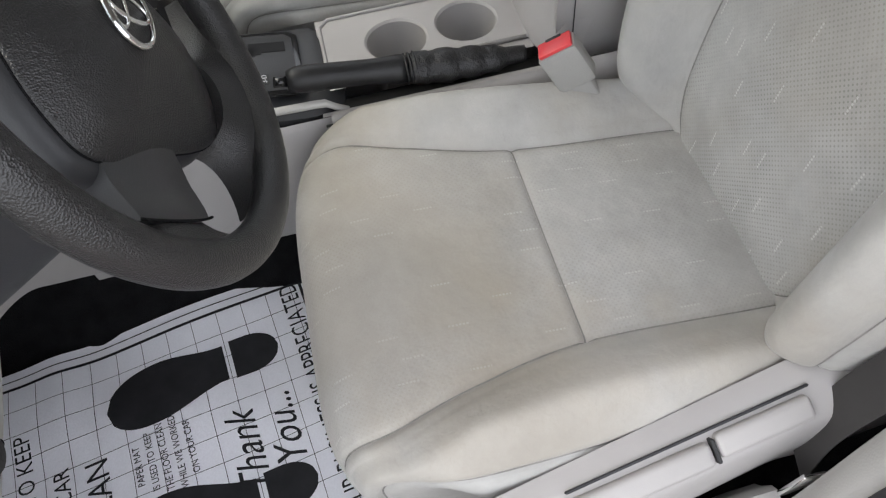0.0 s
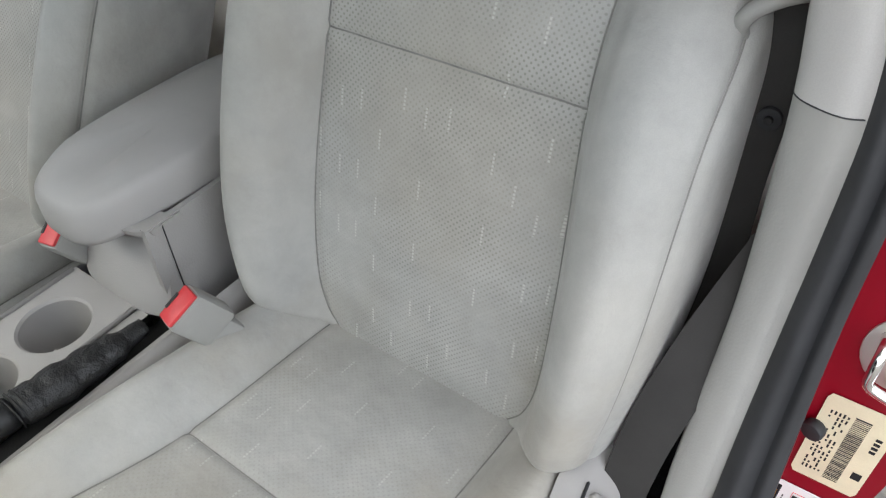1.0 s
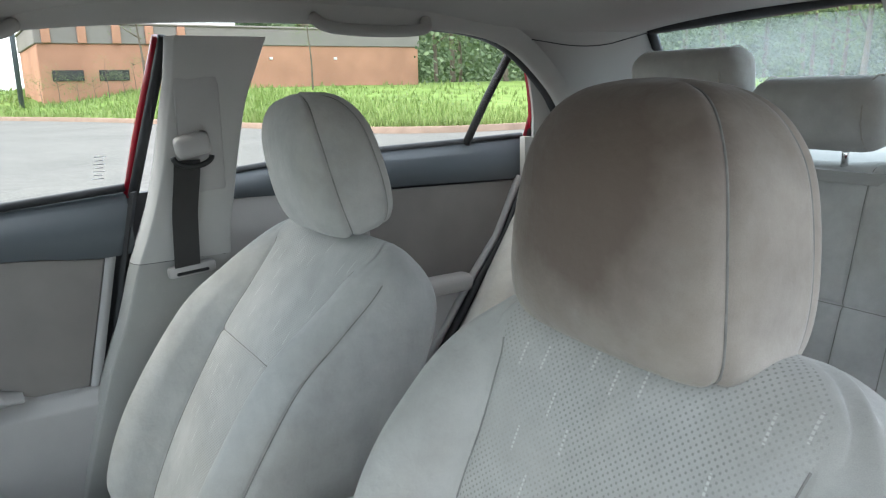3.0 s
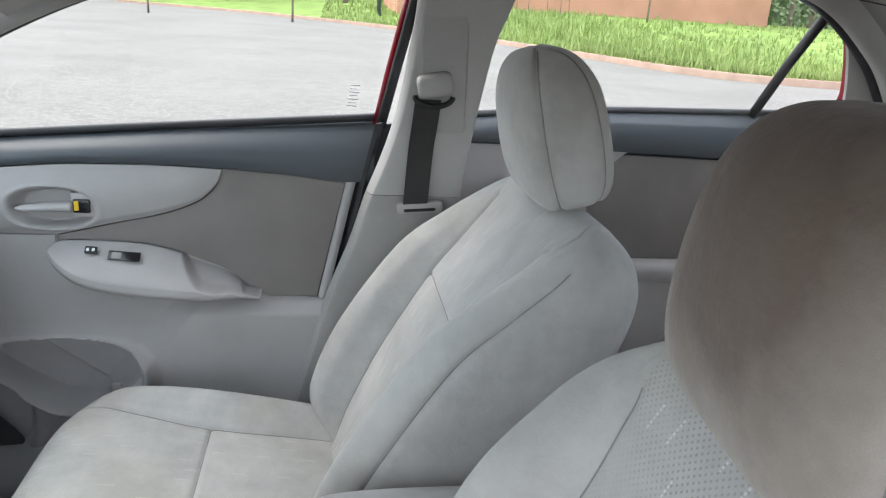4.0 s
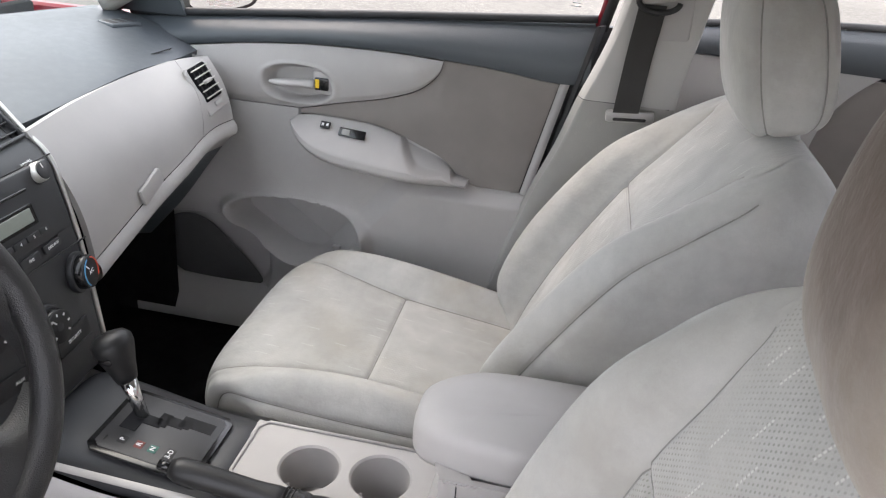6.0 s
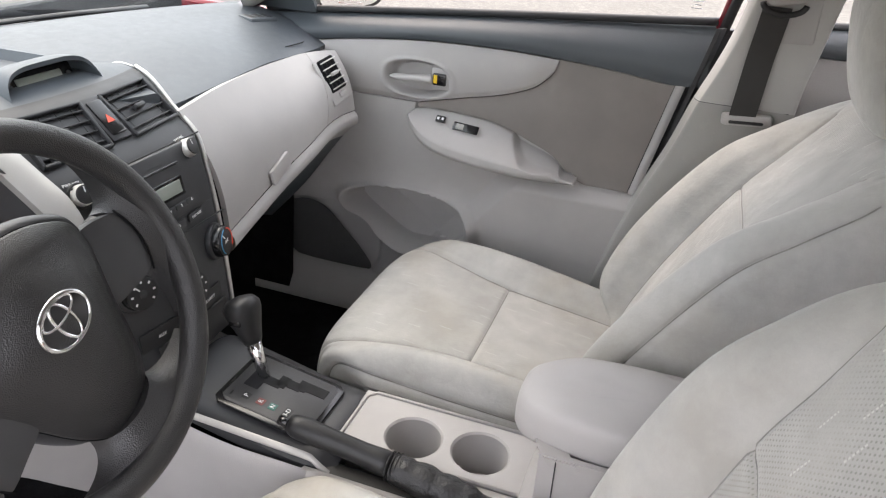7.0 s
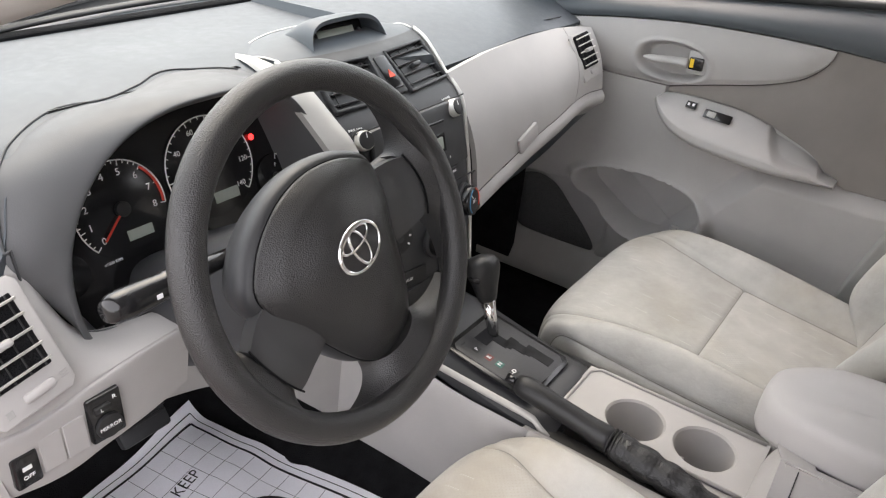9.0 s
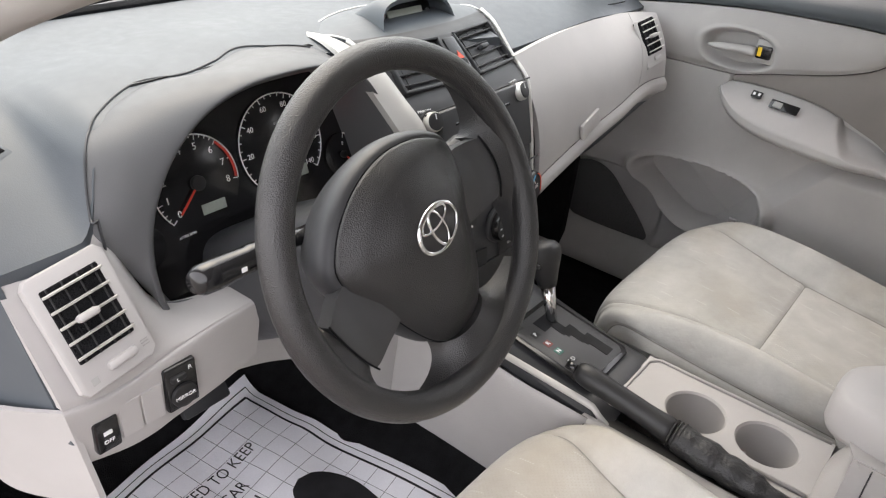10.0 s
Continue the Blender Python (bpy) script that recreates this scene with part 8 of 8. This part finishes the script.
# brick building
bld = thing("brick_building", "orange brick building with grey-brown upper band", "building", (0, 0, 1.15))
BX, BY0, BY1 = 46.0, -3.8, -28.0
part("wall", boxy(12.0, BY0 - BY1, 3.78, (BX + 6, (BY0 + BY1) / 2, 0.79), 0.03, 1), M["brick"], bld, "orange brick wall")
part("upper_band", boxy(12.2, BY0 - BY1 + 0.2, 1.07, (BX + 6, (BY0 + BY1) / 2, 3.215), 0.04, 1), M["band"], bld, "grey-brown cladding band")
part("parapet", boxy(12.4, BY0 - BY1 + 0.4, 0.12, (BX + 6, (BY0 + BY1) / 2, 3.80), 0.03, 1), M["band"], bld, "parapet cap")
for y in np.arange(-11.5, -4.2, 1.8):
    part("pilaster", boxy(0.25, 0.45, 1.0, (BX - 0.16, y, 3.2), 0.03, 1), M["brick"], bld, "orange brick pier")
for y in np.arange(-10.0, -4.5, 2.4):
    w = part("window", boxy(0.10, 1.6, 0.6, (BX - 0.02, y, 0.95), 0.02, 1), M["gloss"], bld, "dark low window")
for k, y in enumerate((-12.0, -17.0, -21.5)):
    part("wall_lamp", boxy(0.14, 0.22, 0.16, (BX - 0.06, y, 1.9), 0.03, 1), M["white"], bld, "small white wall lamp")


def tree(x, y, h, spread, leafmat, label, n, seed, base=0.0, thin=False):
    """A tapered trunk with limbs and a ragged crown of leaf clumps."""
    r = random.Random(seed)
    t = thing("tree", label, "tree", (x, y, base), group="trees")
    tv = [(0, 0, -0.1), (0.05 * h * r.uniform(-0.4, 0.4), 0, h * 0.35), (0.04 * h * r.uniform(-1, 1), 0.03 * h, h * 0.7), (0, 0, h * 0.97)]
    tube("trunk", curve_pts(tv, 10), [0.022 * h * (1 - 0.085 * k) * (0.55 if thin else 0.8) for k in range(10)], M["bark"], t, "", 7)
    verts, faces = [], []
    limbs = []
    for k in range(10):
        z0 = h * r.uniform(0.30 if not thin else 0.4, 0.85)
        a = r.uniform(0, 2 * math.pi)
        L = spread * r.uniform(0.4, 0.9) * (1.1 - z0 / h * 0.6)
        e = Vector((L * math.cos(a), L * math.sin(a), z0 + L * r.uniform(0.2, 0.7)))
        limbs.append(e)
        if k < 6:
            tube("limb", [(0, 0, z0), e * 0.5 + Vector((0, 0, z0 * 0.5)), e], [0.007 * h, 0.005 * h, 0.002 * h], M["bark"], t, "", 5)
    limbs.append(Vector((0, 0, h * 0.95)))
    for _ in range(n):
        c = r.choice(limbs)
        d = Vector((r.gauss(0, 1), r.gauss(0, 1), r.gauss(0, 0.8)))
        p = c + d * spread * 0.26
        if p.z < h * 0.12:
            continue
        s = spread * r.uniform(0.014, 0.034)
        ax = Vector((r.gauss(0, 1), r.gauss(0, 1), r.gauss(0, 1))).normalized()
        bx = ax.orthogonal().normalized()
        cx = ax.cross(bx)
        i = len(verts)
        verts += [p + bx * s, p + cx * s * 0.7, p - bx * s, p - cx * s * 0.7]
        faces.append((i, i + 1, i + 2, i + 3))
    raw("crown", verts, faces, M[leafmat], t, smooth=False)
    return t


rng = random.Random(5)
k = 0
# wood behind and beside the building, and behind the car
for i in range(34):
    y = -26 - 2.4 * i + rng.uniform(-1, 1)
    tree(58 - 0.9 * i + rng.uniform(-4, 6), y, rng.uniform(11, 16), rng.uniform(3.2, 4.6), "leaf" if rng.random() < 0.75 else "leaf_light", "tall dense green woodland tree", 2000, 100 + i)
for i in range(30):
    x = 34 - 2.6 * i + rng.uniform(-1, 1)
    tree(x, -66 + 0.35 * i + rng.uniform(-5, 5), rng.uniform(11, 16), rng.uniform(3.2, 4.8), "leaf" if rng.random() < 0.6 else "leaf_light", "tall dense green woodland tree", 2000, 200 + i)
for i in range(24):
    tree(60 + rng.uniform(-4, 14), -1 + 3.2 * i, rng.uniform(9, 14), rng.uniform(3.0, 4.4), "leaf" if rng.random() < 0.7 else "leaf_light", "tall dense green woodland tree", 1700, 300 + i)
for i, (x, y, h) in enumerate(((36, -7.2, 5.6), (40, -17.2, 5.2), (38, 2.0, 5.0), (39, 9.0, 4.6))):
    tree(x, y, h, 1.3, "leaf_light", "slender young planted tree on the grass", 500, 400 + i, verge_h(x, y) - 0.05, True)
for i in range(14):
    y = -14 + 0.8 * i + rng.uniform(-0.3, 0.3)
    tx = 44.3 + rng.uniform(-0.8, 0.4)
    tree(tx, y, rng.uniform(1.2, 2.4), rng.uniform(0.8, 1.2), "leaf_light", "low leafy shrub against the building", 350, 500 + i, verge_h(tx, y) - 0.05, True)
# woodland mass that closes the gaps
vv, ff = [], []
rng = random.Random(8)
for _ in range(70000):
    a = rng.uniform(0, 1)
    if a < 0.45:
        p = Vector((62 - 30 * rng.random() + rng.uniform(0, 16), -27 - 75 * rng.random(), 0))
        p.x += (p.y + 27) * 0.3 + 8
    elif a < 0.85:
        p = Vector((rng.uniform(-50, 42), -72 - rng.uniform(0, 8), 0))
    else:
        p = Vector((64 + rng.uniform(0, 10), rng.uniform(-3, 85), 0))
    p.z = rng.uniform(0.0, 13.0) ** 1.0
    s = rng.uniform(0.08, 0.26)
    b1_ = Vector((rng.gauss(0, 1), rng.gauss(0, 1), rng.gauss(0, 1))).normalized()
    b2_ = b1_.orthogonal().normalized()
    i = len(vv)
    vv += [p + b1_ * s, p + b2_ * s * 0.8, p - b1_ * s, p - b2_ * s * 0.8]
    ff.append((i, i + 1, i + 2, i + 3))
tagged(raw("woodland", vv, ff, M["leaf"], smooth=False), "dense dark green woodland undergrowth", "woods", kind="stuff")
# farther trees as one soft mass
M["far_leaf"] = Mat("far_foliage", (0.08, 0.12, 0.065), 0.9, spec=0.1)
_f = M["far_leaf"]
_f.base(_f.mix(_f.ramp(_f.noise(0.9, 6.0, None, 0.7), 0.0, 1.0, 0.35, 0.65), (0.06, 0.09, 0.05), (0.18, 0.23, 0.13)))
_f.bump(_f.noise(1.2, 6.0, None, 0.7), 1.0, 1.2)
far_woods = thing("backdrop", "far green wood closing the view behind the trees", "woods", kind="structure")
for a, b in (((95, -4), (95, 110)), ((94, -29), (60, -95)), ((62, -92), (-110, -88))):
    sheet("tree_mass", lambda u, v, a=a, b=b: (a[0] + (b[0] - a[0]) * u + 1.2 * math.sin(47 * u + 9 * v), a[1] + (b[1] - a[1]) * u + 1.2 * math.sin(31 * u + 7 * v), -0.2 + v * (14.5 + 1.3 * math.sin(u * 43) + 0.9 * math.sin(u * 101 + 1))), 120, 24, M["far_leaf"], far_woods, "", 0.5, (1, 1, 0))
# low wall and road sign at the back of the lot
wl = thing("low_wall", "low pale concrete wall before the woods", "wall", (0, 0, 0))
part("coping", boxy(60, 0.3, 0.12, (6, -52, 0.75), 0.02, 1), M["lot"], wl)
part("body", boxy(60, 0.22, 0.75, (6, -52, 0.33), 0.02, 1), M["kerb"], wl)
post = thing("lamp_post", "dark slim lamp post beside the building", "lamp post", (44.0, -2.6, verge_h(44.0, -2.6)))
tube("pole", [(0, 0, 0), (0, 0, 7.5)], 0.13, M["slate"], post, "", 10)
sign = thing("road_sign", "small white sign on a thin post", "sign", (52.0, 17.5, verge_h(52.0, 17.5)))
tube("post", [(0, 0, 0), (0, 0, 1.6)], 0.05, M["mid"], sign, "", 8)
part("plate", boxy(0.05, 0.7, 0.9, (-0.05, 0, 1.9), 0.02, 1), M["white"], sign)
